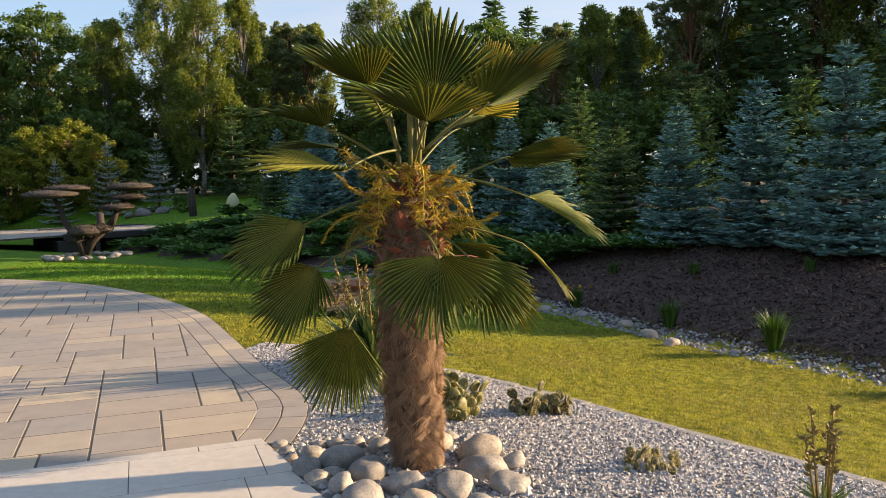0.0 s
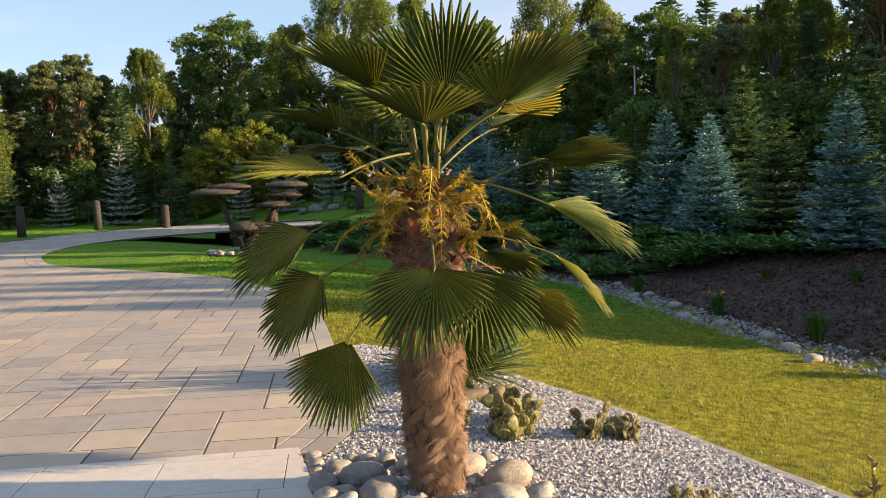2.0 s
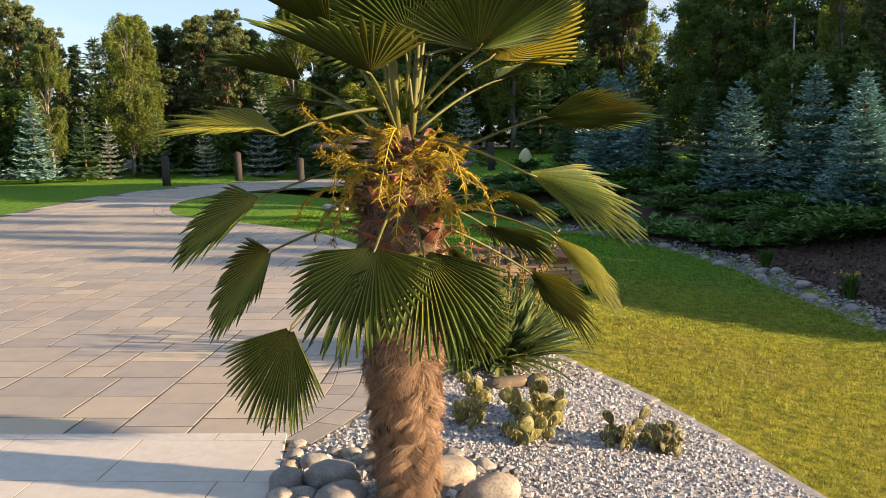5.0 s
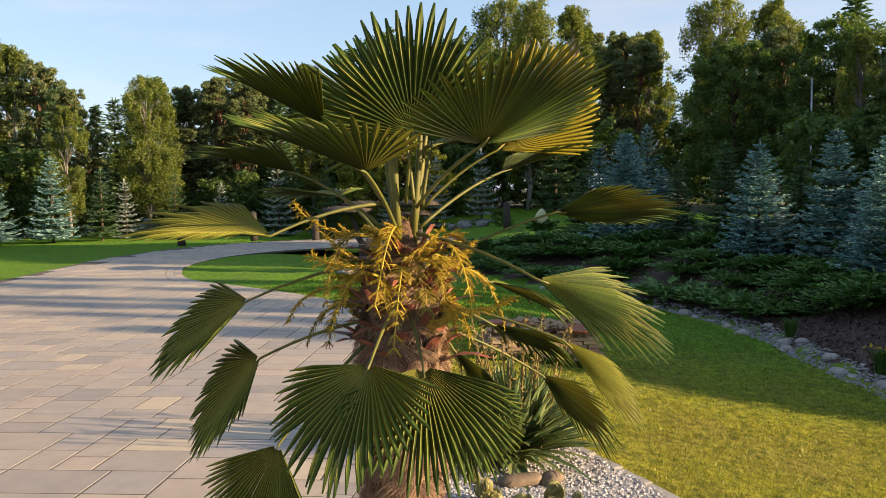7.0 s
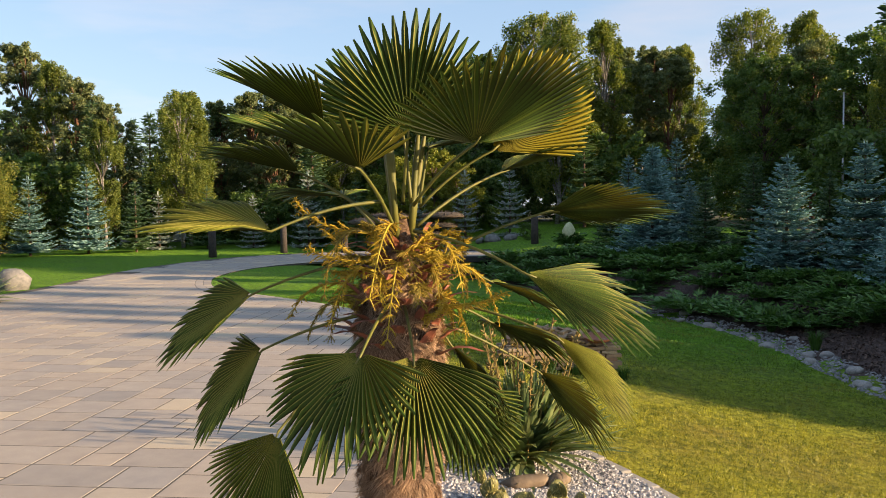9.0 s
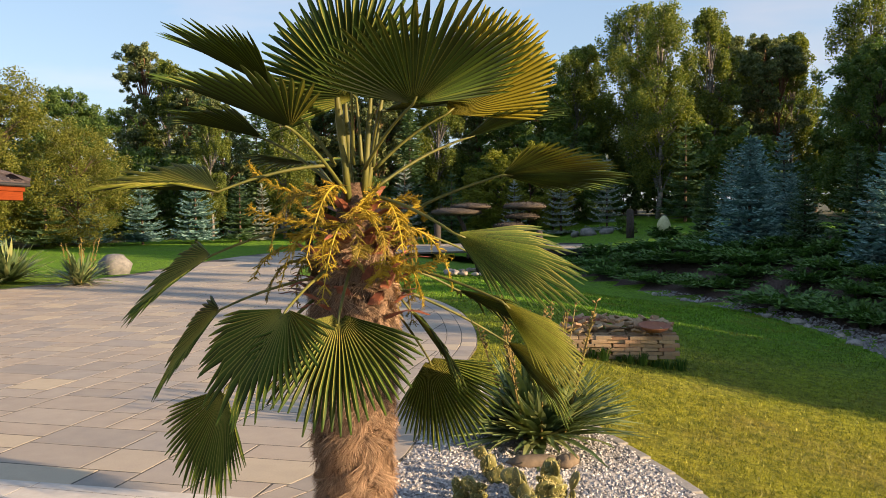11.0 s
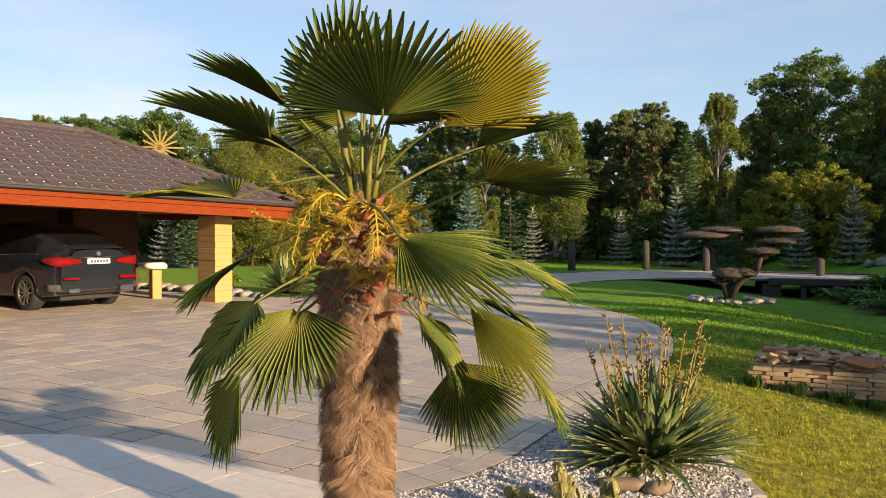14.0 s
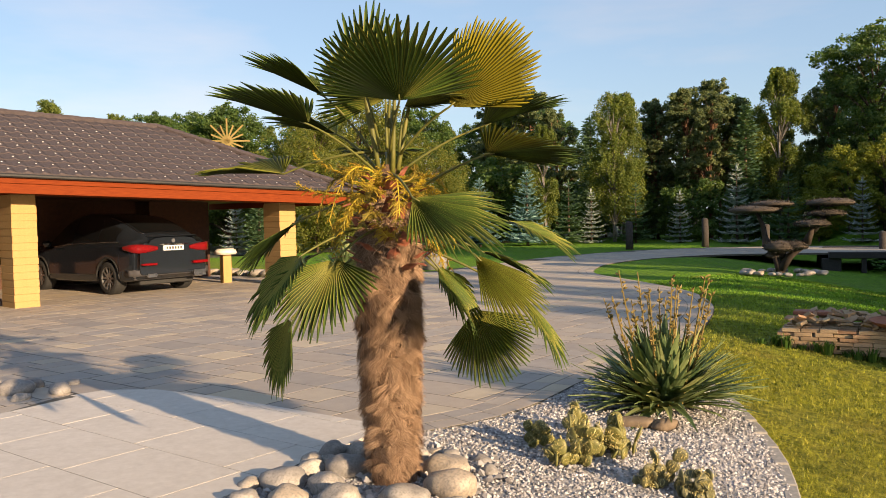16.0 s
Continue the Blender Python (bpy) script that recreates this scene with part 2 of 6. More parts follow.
M["oak"] = leafy("broad_leaves", [(0.2, (0.044, 0.088, 0.024)), (0.6, (0.090, 0.149, 0.037)), (0.9, (0.165, 0.215, 0.050))], (1.4, 1.5, 0.5), 0.40)
M["willow"] = leafy("willow_leaves", [(0.2, (0.08, 0.105, 0.016)), (0.6, (0.155, 0.17, 0.03)), (0.9, (0.25, 0.24, 0.05))], (1.5, 1.5, 0.5), 0.4)
M["golden"] = leafy("golden_shrub_leaves", [(0.2, (0.11, 0.14, 0.014)), (0.6, (0.20, 0.225, 0.022)), (0.9, (0.31, 0.32, 0.04))], (1, 1, 0.3), 0.3)
M["pine"] = leafy("pine_needles", [(0.2, (0.065, 0.100, 0.045)), (0.6, (0.144, 0.181, 0.073)), (0.9, (0.263, 0.275, 0.094))], (1.3, 1.3, 0.6), 0.32)
M["yucca"] = leafy("yucca_leaves", [(0.2, (0.07, 0.12, 0.05)), (0.55, (0.17, 0.23, 0.09)), (0.9, (0.42, 0.42, 0.18))], (1, 1, 0.4), 0.2, 0.4)
M["stalk"] = leafy("yucca_stalks", [(0.2, (0.12, 0.09, 0.025)), (0.6, (0.22, 0.16, 0.045)), (0.9, (0.32, 0.24, 0.08))], (1, 0.9, 0.5), 0.1)
M["cactus"] = plain("cactus_pad", (0.10, 0.115, 0.035), (0.21, 0.20, 0.06), 18, 0.55, 0.3, 0.006, big=(0.9, 0.8, 0.6))
M["cactus_old"] = plain("cactus_pad_brown", (0.06, 0.065, 0.03), (0.15, 0.135, 0.055), 18, 0.6, 0.3, 0.006)
M["spine"] = plain("cactus_spines", (0.48, 0.40, 0.13), (0.66, 0.56, 0.24), 30, 0.6)
M["grass"] = leafy("grass_blades", [(0.15, (0.08, 0.105, 0.010)), (0.5, (0.26, 0.27, 0.024)), (0.9, (0.48, 0.44, 0.07))], (1, 1, 0.3), 0.3, far_light_patchy=True)
M["tuft"] = leafy("tuft_grass", [(0.2, (0.03, 0.075, 0.012)), (0.6, (0.06, 0.13, 0.02)), (0.9, (0.10, 0.18, 0.03))], (1, 1, 0.3), 0.3)
M["stucco"] = plain("ochre_stucco", (0.37, 0.23, 0.085), (0.46, 0.295, 0.115), 40, 0.9, 0.3, 0.004, big=(0.9, 0.88, 0.85))
M["fascia"] = plain("varnished_timber", (0.125, 0.022, 0.005), (0.20, 0.040, 0.008), 9, 0.75, 0.1, 0.002, spec=0.1, stretch=(6, 0.5, 6))
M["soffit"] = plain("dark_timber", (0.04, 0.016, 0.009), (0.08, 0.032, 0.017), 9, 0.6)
M["roof_tile"] = plain("roof_tile", (0.035, 0.028, 0.031), (0.075, 0.058, 0.06), 14, 0.85, 0.2, 0.004)
M["brownwall"] = plain("brown_wall", (0.05, 0.021, 0.012), (0.085, 0.036, 0.019), 10, 0.85, 0.2)
M["carpaint"] = plain("dark_car_paint", (0.012, 0.015, 0.020), (0.013, 0.017, 0.024), 5, 0.10, spec=0.5)
M["glass_dark"] = plain("tinted_glass", (0.006, 0.007, 0.008), (0.008, 0.009, 0.010), 5, 0.04, spec=0.7)
M["tyre"] = plain("tyre_rubber", (0.012, 0.012, 0.012), (0.022, 0.022, 0.022), 30, 0.85)
M["alloy"] = plain("alloy_wheel", (0.30, 0.30, 0.31), (0.42, 0.42, 0.43), 8, 0.35, metal=0.9)
M["redlamp"] = plain("red_lens", (0.12, 0.002, 0.004), (0.20, 0.005, 0.006), 20, 0.12)
M["bumper"] = plain("bumper_plastic", (0.05, 0.048, 0.05), (0.075, 0.072, 0.075), 20, 0.4)
M["chrome"] = plain("chrome", (0.6, 0.6, 0.6), (0.7, 0.7, 0.7), 8, 0.15, metal=1.0)
M["plate"] = plain("white_plate", (0.65, 0.65, 0.63), (0.75, 0.75, 0.73), 8, 0.4)
M["platebar"] = plain("plate_bars", (0.03, 0.03, 0.03), (0.05, 0.05, 0.05), 8, 0.5)
M["black_trim"] = plain("black_trim", (0.012, 0.012, 0.012), (0.025, 0.025, 0.025), 30, 0.6)
M["bronze"] = plain("topiary_pad", (0.042, 0.034, 0.026), (0.095, 0.074, 0.056), 26, 0.95, 0.9, 0.03)
M["bridge"] = plain("black_bridge", (0.010, 0.009, 0.009), (0.025, 0.02, 0.018), 12, 0.7)
M["terracotta"] = plain("terracotta", (0.20, 0.072, 0.04), (0.29, 0.12, 0.065), 14, 0.8)
M["greystone"] = plain("grey_stone", (0.10, 0.10, 0.10), (0.22, 0.215, 0.20), 9, 0.85, 0.5, 0.02)
M["statue"] = plain("pale_statue", (0.40, 0.41, 0.22), (0.58, 0.58, 0.34), 14, 0.7, 0.3)
M["post_wood"] = plain("weathered_post", (0.022, 0.018, 0.016), (0.055, 0.045, 0.038), 14, 0.9, 0.4, 0.01)
M["lamp_white"] = plain("white_lamp_cap", (0.6, 0.57, 0.5), (0.7, 0.67, 0.6), 8, 0.6)
M["galv"] = plain("galvanised_pole", (0.35, 0.36, 0.38), (0.5, 0.5, 0.52), 8, 0.45, metal=0.5)


def make_brick():
    m = Mat("loose_brick", 0.85, spec=0.25)
    c = m.ramp(m.rand(), (0.0, (0.30, 0.20, 0.11)), (0.4, (0.40, 0.29, 0.17)), (0.75, (0.32, 0.16, 0.085)), (1.0, (0.46, 0.36, 0.22)))
    f = m.noise(25, 5, 0.7)
    m.color(m.mix(m.ramp(f, (0.35, (0.6, 0.6, 0.6)), (0.65, (0, 0, 0))), c, (0.22, 0.17, 0.12))).bump(f, 0.4, 0.006)
    return m.m


M["brick"] = make_brick()


# helpers for building
from mathutils.geometry import tessellate_polygon
rng = random.Random(7)


def mesh_of(name, verts, faces, mat, smooth=False):
    me = bpy.data.meshes.new(name)
    me.from_pydata(verts, [], faces)
    me.materials.append(mat)
    if smooth:
        me.polygons.foreach_set("use_smooth", [True] * len(me.polygons))
    me.update()
    return me


def thing(name, label, category, loc=(0, 0, 0), rz=0.0, group="", kind=""):
    ob = new(name)
    ob.empty_display_size = 0.2
    ob.matrix_world = pose(*loc, 0, 0, rz)
    return tagged(ob, label, category, group, kind)


def solid(name, verts, faces, mat, parent=None, label="", smooth=False):
    ob = new(name, mesh_of(name, verts, faces, mat, smooth))
    if parent:
        ob.parent = parent
    if label:
        ob["label"] = label
    return ob


def part(name, bm, mat, parent=None, label="", smooth=False):
    me = bpy.data.meshes.new(name)
    bm.to_mesh(me)
    bm.free()
    me.materials.append(mat)
    if smooth:
        me.polygons.foreach_set("use_smooth", [True] * len(me.polygons))
    ob = new(name, me)
    if parent:
        ob.parent = parent
    if label:
        ob["label"] = label
    return ob


def box_bm(x0, y0, z0, x1, y1, z1, bevel=0.0, seg=1):
    bm = bmesh.new()
    bmesh.ops.create_cube(bm, size=1)
    for v in bm.verts:
        v.co = Vector(((x0 + x1) / 2 + v.co.x * (x1 - x0), (y0 + y1) / 2 + v.co.y * (y1 - y0), (z0 + z1) / 2 + v.co.z * (z1 - z0)))
    if bevel:
        bmesh.ops.bevel(bm, geom=list(bm.edges), offset=bevel, segments=seg, affect="EDGES")
    return bm


def tube(points, radii, sides=6):
    """Verts and faces of a tapering tube along points."""
    vs, fs = [], []
    n = len(points)
    pts = [Vector(p) for p in points]
    for i, p in enumerate(pts):
        d = (pts[min(i + 1, n - 1)] - pts[max(i - 1, 0)]).normalized()
        a = d.cross(Vector((0.31, 0.17, 0.93)))
        if a.length < 0.05:
            a = d.cross(Vector((1, 0, 0)))
        a.normalize()
        b = d.cross(a)
        for k in range(sides):
            w = 2 * math.pi * k / sides
            vs.append(tuple(p + (a * math.cos(w) + b * math.sin(w)) * radii[i]))
    for i in range(n - 1):
        for k in range(sides):
            k2 = (k + 1) % sides
            fs.append((i * sides + k, i * sides + k2, (i + 1) * sides + k2, (i + 1) * sides + k))
    fs.append(tuple(range(sides))[::-1])
    fs.append(tuple((n - 1) * sides + k for k in range(sides)))
    return vs, fs


class Bag:
    """Collects many small pieces of geometry for one mesh."""
    def __init__(self):
        self.v, self.f = [], []

    def add(self, vs, fs):
        o = len(self.v)
        self.v.extend(vs)
        self.f.extend([tuple(i + o for i in f) for f in fs])

    def to(self, name, mat, parent=None, label="", smooth=False):
        return solid(name, self.v, self.f, mat, parent, label, smooth)


def seg_dist(px, py, line):
    """Signed distance to a polyline (left of its direction is negative) and the place along it."""
    best, sign, along, run = 1e9, 1, 0, 0
    for (ax, ay), (bx, by) in zip(line, line[1:]):
        dx, dy = bx - ax, by - ay
        L2 = dx * dx + dy * dy
        t = max(0, min(1, ((px - ax) * dx + (py - ay) * dy) / L2))
        qx, qy = ax + dx * t, ay + dy * t
        d = math.hypot(px - qx, py - qy)
        if d < best:
            best, sign = d, 1 if dx * (py - ay) - dy * (px - ax) < 0 else -1
            along = run + t * math.sqrt(L2)
        run += math.sqrt(L2)
    return best * sign, along


def inside(px, py, poly):
    r = False
    for (ax, ay), (bx, by) in zip(poly, poly[1:] + poly[:1]):
        if (ay > py) != (by > py) and px < (bx - ax) * (py - ay) / (by - ay) + ax:
            r = not r
    return r


def smooth01(t):
    t = max(0.0, min(1.0, t))
    return t * t * (3 - 2 * t)


def curve_through(pts, per=6):
    """Catmull-Rom through plan points."""
    out = []
    p = [pts[0]] + list(pts) + [pts[-1]]
    for i in range(1, len(p) - 2):
        for k in range(per):
            t = k / per
            out.append(tuple(0.5 * (2 * p[i][c] + (p[i + 1][c] - p[i - 1][c]) * t + (2 * p[i - 1][c] - 5 * p[i][c] + 4 * p[i + 1][c] - p[i + 2][c]) * t * t
                             + (3 * p[i][c] - p[i - 1][c] - 3 * p[i + 1][c] + p[i + 2][c]) * t ** 3) for c in (0, 1)))
    out.append(tuple(pts[-1]))
    return out


# the plan
DITCH = curve_through([(-13, 36), (-9.0, 30.5), (-6.0, 27.0), (-2.8, 23.8), (0.3, 20.6), (1.8, 18.2), (2.75, 15.6), (3.7, 13.0), (5.2, 9.8), (7.4, 6.2), (10.5, 2.0), (14, -4)], 4)[::-1]
PAVE_IN = curve_through([(-0.72, 5.75), (-0.66, 6.25), (-0.68, 6.8), (-0.86, 7.4), (-1.15, 8.1), (-1.6, 9.4), (-2.05, 10.7), (-2.4, 11.6), (-3.1, 12.9), (-4.2, 14.5),
                         (-5.8, 16.05), (-8.2, 17.4), (-10.4, 18.5), (-11.9, 20.2), (-12.9, 22.0), (-13.5, 24.6), (-13.1, 27.2), (-12.0, 28.8), (-10.0, 30.4), (-7.4, 31.9), (-3.0, 34.0), (4.0, 36.6), (16, 40)], 5)
PAVE_OUT = curve_through([(20, 46), (4.0, 41.0), (-3.0, 38.6), (-8.2, 37.0), (-12.5, 35.2), (-15.6, 33.0), (-17.4, 30.0), (-17.6, 26.5), (-17.0, 23.0), (-15.8, 19.6), (-15.0, 17.4), (-14.6, 15.4), (-14.5, 13.4)], 5)
PAVE = PAVE_IN + PAVE_OUT + [(-15.2, 12.8), (-17.9, 12.2), (-21.5, 11.6), (-24, 9), (-24, -4), (-3, -4), (-3.0, 2.4), (-3.5, 3.68), (-3.85, 4.2), (-3.9, 4.65), (-3.6, 5.0), (-2.86, 5.32), (-0.85, 5.86), (-0.836, 5.6)]
KERB = curve_through([(-0.75, 9.35), (-0.13, 8.90), (0.40, 8.42), (0.97, 7.84), (1.34, 7.38), (1.77, 6.76), (2.20, 6.05), (2.47, 5.65), (2.75, 5.20), (3.35, 4.1), (4.6, 1.0), (5.2, -3)], 5)
SLAB = [(-0.945, 5.85), (-2.86, 5.32), (-3.6, 5.0), (-3.9, 4.65), (-3.85, 4.2), (-3.5, 3.68), (-3.0, 2.4), (-3.0, -3.5), (1.6, -3.5), (0.9, 1.6), (0.25, 3.2), (-0.3, 4.36), (-0.62, 5.1), (-0.836, 5.6)]
BED = [p for p in PAVE_IN if p[1] < 9.35] + [(-1.35, 9.55)] + KERB + [(1.6, -3.5), (0.9, 1.6), (0.25, 3.2), (-0.3, 4.36), (-0.62, 5.1), (-0.836, 5.6)]


def height(x, y):
    """Height of the ground, worked out from the ditch's line."""
    d, s = seg_dist(x, y, DITCH)
    if d < 0:
        return -0.62 * smooth01((d + 6.6) / 6.2) - 0.06 * smooth01((d + 0.5) / 0.5)
    return -0.68 + 0.14 * smooth01(d / 0.7) + 0.72 * smooth01((d - 0.5) / 3.2) + 0.75 * smooth01((d - 2.0) / 9.0)


GRID = [[height(-30 + 0.5 * i, -2 + 0.5 * j) for i in range(121)] for j in range(111)]


def gz(x, y):
    """Height of the ground, from a half-metre grid where it is laid out."""
    u, v = (x + 30) * 2, (y + 2) * 2
    i, j = int(u), int(v)
    if u < 0 or v < 0 or i > 119 or j > 109:
        return height(x, y)
    a, b = u - i, v - j
    return (GRID[j][i] * (1 - a) + GRID[j][i + 1] * a) * (1 - b) + (GRID[j + 1][i] * (1 - a) + GRID[j + 1][i + 1] * a) * b


def make_ground():
    xs = sorted(set([-400, -200, -120, -80, -60, -48, -40, -34, -30, -27] + [-25 + 1.0 * i for i in range(25)] + [0.4 * i for i in range(36)] + [14.4, 16, 18, 21, 25, 30, 38, 50, 70, 110, 200, 400]))
    ys = sorted(set([-400, -200, -100, -50, -25, -12, -6, -3, 0, 2] + [3 + 0.4 * i for i in range(90)] + [39.5, 41, 44, 48, 54, 62, 75, 100, 150, 250, 400]))
    vs = [(x, y, gz(x, y)) for y in ys for x in xs]
    n = len(xs)
    fs = [(j * n + i, j * n + i + 1, (j + 1) * n + i + 1, (j + 1) * n + i) for j in range(len(ys) - 1) for i in range(n - 1)]
    me = mesh_of("ground", vs, fs, M["lawn"], True)
    me.materials.append(M["mulch"])
    me.materials.append(M["forest_floor"])
    for p in me.polygons:
        x, y = p.center.x, p.center.y
        d, s = seg_dist(x, y, DITCH)
        if abs(x) > 30 or y > 46 or y < -8 or (d > 11):
            p.material_index = 2
        elif d > 0.15 and not (y > 31 and x < 3):
            p.material_index = 1
    ob = new("ground", me)
    return tagged(ob, "mown lawn ground falling to a ditch and rising as dark mulch", "ground", kind="structure")


def flat_poly(name, poly, z, mat, label, category, thick=0.06):
    bm = bmesh.new()
    vs = [bm.verts.new((x, y, z)) for x, y in poly]
    for tri in tessellate_polygon([[Vector((x, y, 0)) for x, y in poly]]):
        bm.faces.new([vs[k] for k in tri])
    ret = bmesh.ops.extrude_face_region(bm, geom=list(bm.faces))
    for v in ret["geom"]:
        if isinstance(v, bmesh.types.BMVert):
            v.co.z -= thick
    bmesh.ops.recalc_face_normals(bm, faces=bm.faces)
    return tagged(part(name, bm, mat), label, category, kind="structure")


ground = make_ground()
pavement = flat_poly("pavement", PAVE, 0.0205, M["joint"], "driveway bed of sand-filled joints between stone pavers", "pavement")
slab_path = flat_poly("path", SLAB, 0.0325, M["joint"], "path of pale concrete slabs beside the driveway", "path")


def draped(name, poly, lift, mat, label, category):
    """A sheet that follows the ground inside a plan outline."""
    bm = bmesh.new()
    vs = [bm.verts.new((x, y, 0)) for x, y in poly]
    for tri in tessellate_polygon([[Vector((x, y, 0)) for x, y in poly]]):
        bm.faces.new([vs[k] for k in tri])
    for _ in range(3):
        bmesh.ops.subdivide_edges(bm, edges=list(bm.edges), cuts=1, use_grid_fill=True)
    for v in bm.verts:
        v.co.z = gz(v.co.x, v.co.y) + lift
    bmesh.ops.recalc_face_normals(bm, faces=bm.faces)
    return tagged(part(name, bm, mat, smooth=True), label, category, kind="structure")


gravel_bed = draped("gravel_bed", BED, 0.012, M["bedsoil"], "planting bed covered with white gravel", "gravel bed")


# the palm
def fan(R, n=36, span=118, cup=0.16, droop=0.10, seed=0, split=0.52):
    """A folded fan blade: hub at the origin, axis +x, upper side +z."""
    r = random.Random(seed)
    vs, fs = [], []
    half = math.radians(span)

    def place(rad, th, lift, full):
        s = math.sin(th)
        x, y = rad * math.cos(th), rad * s
        q = rad / R
        return (x, y, lift + cup * abs(s) ** 1.5 * rad - droop * q * q * R * (0.6 + 0.4 * math.cos(th)) * full)
    for k in range(n):
        t0, t1 = -half + 2 * half * k / n, -half + 2 * half * (k + 1) / n
        tm = (t0 + t1) / 2
        L = R * (1.0 - 0.30 * (abs(tm) / half) ** 1.6) * r.uniform(0.94, 1.04)
        sp = L * (split + r.uniform(-0.05, 0.05))
        w = t1 - t0
        h = 0.5 * sp * w * 1.35
        tip_d = r.uniform(0.6, 1.7)
        o = len(vs)
        vs += [place(0.025, t0, 0, 1), place(0.025, tm, 0.003, 1), place(0.025, t1, 0, 1),
               place(sp, t0, 0, 1), place(sp, tm, h, 1), place(sp, t1, 0, 1)]
        m1 = sp + (L - sp) * 0.55
        k1 = 0.38 * sp / m1
        vs += [place(m1, tm - w * k1 * 1.15, 0, tip_d), place(m1, tm, h * 0.6, tip_d), place(m1, tm + w * k1 * 1.15, 0, tip_d)]
        vs += [place(L, tm - w * 0.09, 0, tip_d * 1.15), place(L, tm + w * 0.09, 0, tip_d * 1.15)]
        for a in (0, 3):
            fs += [(o + a, o + a + 1, o + a + 4, o + a + 3), (o + a + 1, o + a + 2, o + a + 5, o + a + 4)]
        fs += [(o + 6, o + 7, o + 9), (o + 7, o + 10, o + 9), (o + 7, o + 8, o + 10)]
    return vs, fs


PALM = Vector((0.11, 5.18, 0.0))
# hub, tip direction, blade length, half span, cupping, droop, warm (sunlight in the colour)
FRONDS = [
    ((0.254, 4.955, 2.265), (0.025, -0.03, 0.50), 0.51, 98, 0.05, 0.02, 0),
    ((0.50, 5.35, 2.205), (0.36, 0.27, 0.38), 0.60, 44, 0.10, 0.02, 2),
    ((0.14, 5.16, 2.28), (-0.45, -0.02, 0.40), 0.56, 78, 0.10, 0.04, 0),
    ((0.24, 5.22, 2.22), (0.34, 0.36, 0.10), 0.46, 75, 0.10, 0.08, 1),
    ((0.185, 4.623, 2.105), (-0.27, -0.43, 0.18), 0.56, 84, 0.36, 0.03, 0),
    ((0.54, 4.98, 2.211), (0.40, -0.31, 0.35), 0.61, 84, 0.10, 0.02, 0),
    ((-0.12, 4.90, 2.31), (-0.32, -0.33, 0.24), 0.54, 60, 0.36, 0.04, 0),
    ((-0.384, 5.136, 2.119), (-0.385, -0.29, 0.134), 0.50, 66, 0.32, 0.08, 0),
    ((-0.327, 5.468, 2.01), (-0.43, 0.19, 0.04), 0.48, 66, 0.16, 0.10, 0),
    ((-0.27, 4.699, 1.86), (-0.47, -0.30, 0.05), 0.57, 70, 0.24, 0.06, 1),
    ((-0.50, 4.893, 1.568), (-0.45, -0.12, -0.25), 0.55, 62, 0.16, 0.08, 0),
    ((-0.447, 4.884, 1.318), (-0.335, -0.108, -0.365), 0.52, 74, 0.12, 0.05, 0),
    ((-0.274, 4.723, 1.00), (-0.155, -0.10, -0.46), 0.51, 54, 0.10, 0.05, 0),
    ((0.224, 4.535, 1.397), (-0.09, -0.38, -0.42), 0.50, 80, 0.12, 0.10, 0),
    ((0.392, 4.648, 1.374), (0.18, -0.38, -0.42), 0.50, 70, 0.12, 0.10, 0),
    ((0.14, 5.80, 0.99), (0.22, 0.06, -0.45), 0.50, 60, 0.10, 0.05, 0),
    ((0.604, 5.765, 1.113), (0.40, -0.01, -0.34), 0.53, 58, 0.12, 0.08, 0),
    ((0.811, 5.257, 1.381), (0.337, 0.116, -0.33), 0.53, 38, 0.12, 0.06, 1),
    ((0.778, 4.882, 1.686), (0.47, 0.11, -0.19), 0.58, 50, 0.14, 0.08, 0),
    ((0.29, 5.95, 1.55), (0.38, 0.26, -0.18), 0.52, 66, 0.14, 0.10, 0),
    ((0.381, 5.665, 1.373), (0.266, 0.377, -0.20), 0.50, 66, 0.14, 0.10, 0),
    ((0.444, 5.646, 2.116), (0.43, 0.26, 0.156), 0.53, 66, 0.20, 0.06, 0),
    ((0.747, 5.412, 1.926), (0.55, 0.125, 0.0), 0.56, 62, 0.10, 0.02, 0),
    ((0.26, 5.42, 1.29), (0.22, 0.16, -0.34), 0.48, 66, 0.12, 0.10, 0),
]


# the way that single blades face, where it is not simply upwards
FACE = {0: (0.20, -1.0, 0.0), 1: (0.75, -0.60, 0.1), 2: (0.2, -0.7, 0.5), 4: (0.05, -0.12, 1.0), 9: (0.12, -0.12, 1.0), 10: (0.0, -0.38, 0.9), 11: (0.0, -0.35, 1.0), 12: (0.15, -0.45, 0.75), 16: (0.40, 0.45, 0.50),
        15: (0.60, -0.75, 0.30), 17: (0.70, -0.10, 0.66), 18: (0.12, -0.32, 0.9), 22: (-0.06, 0.27, 0.95)}


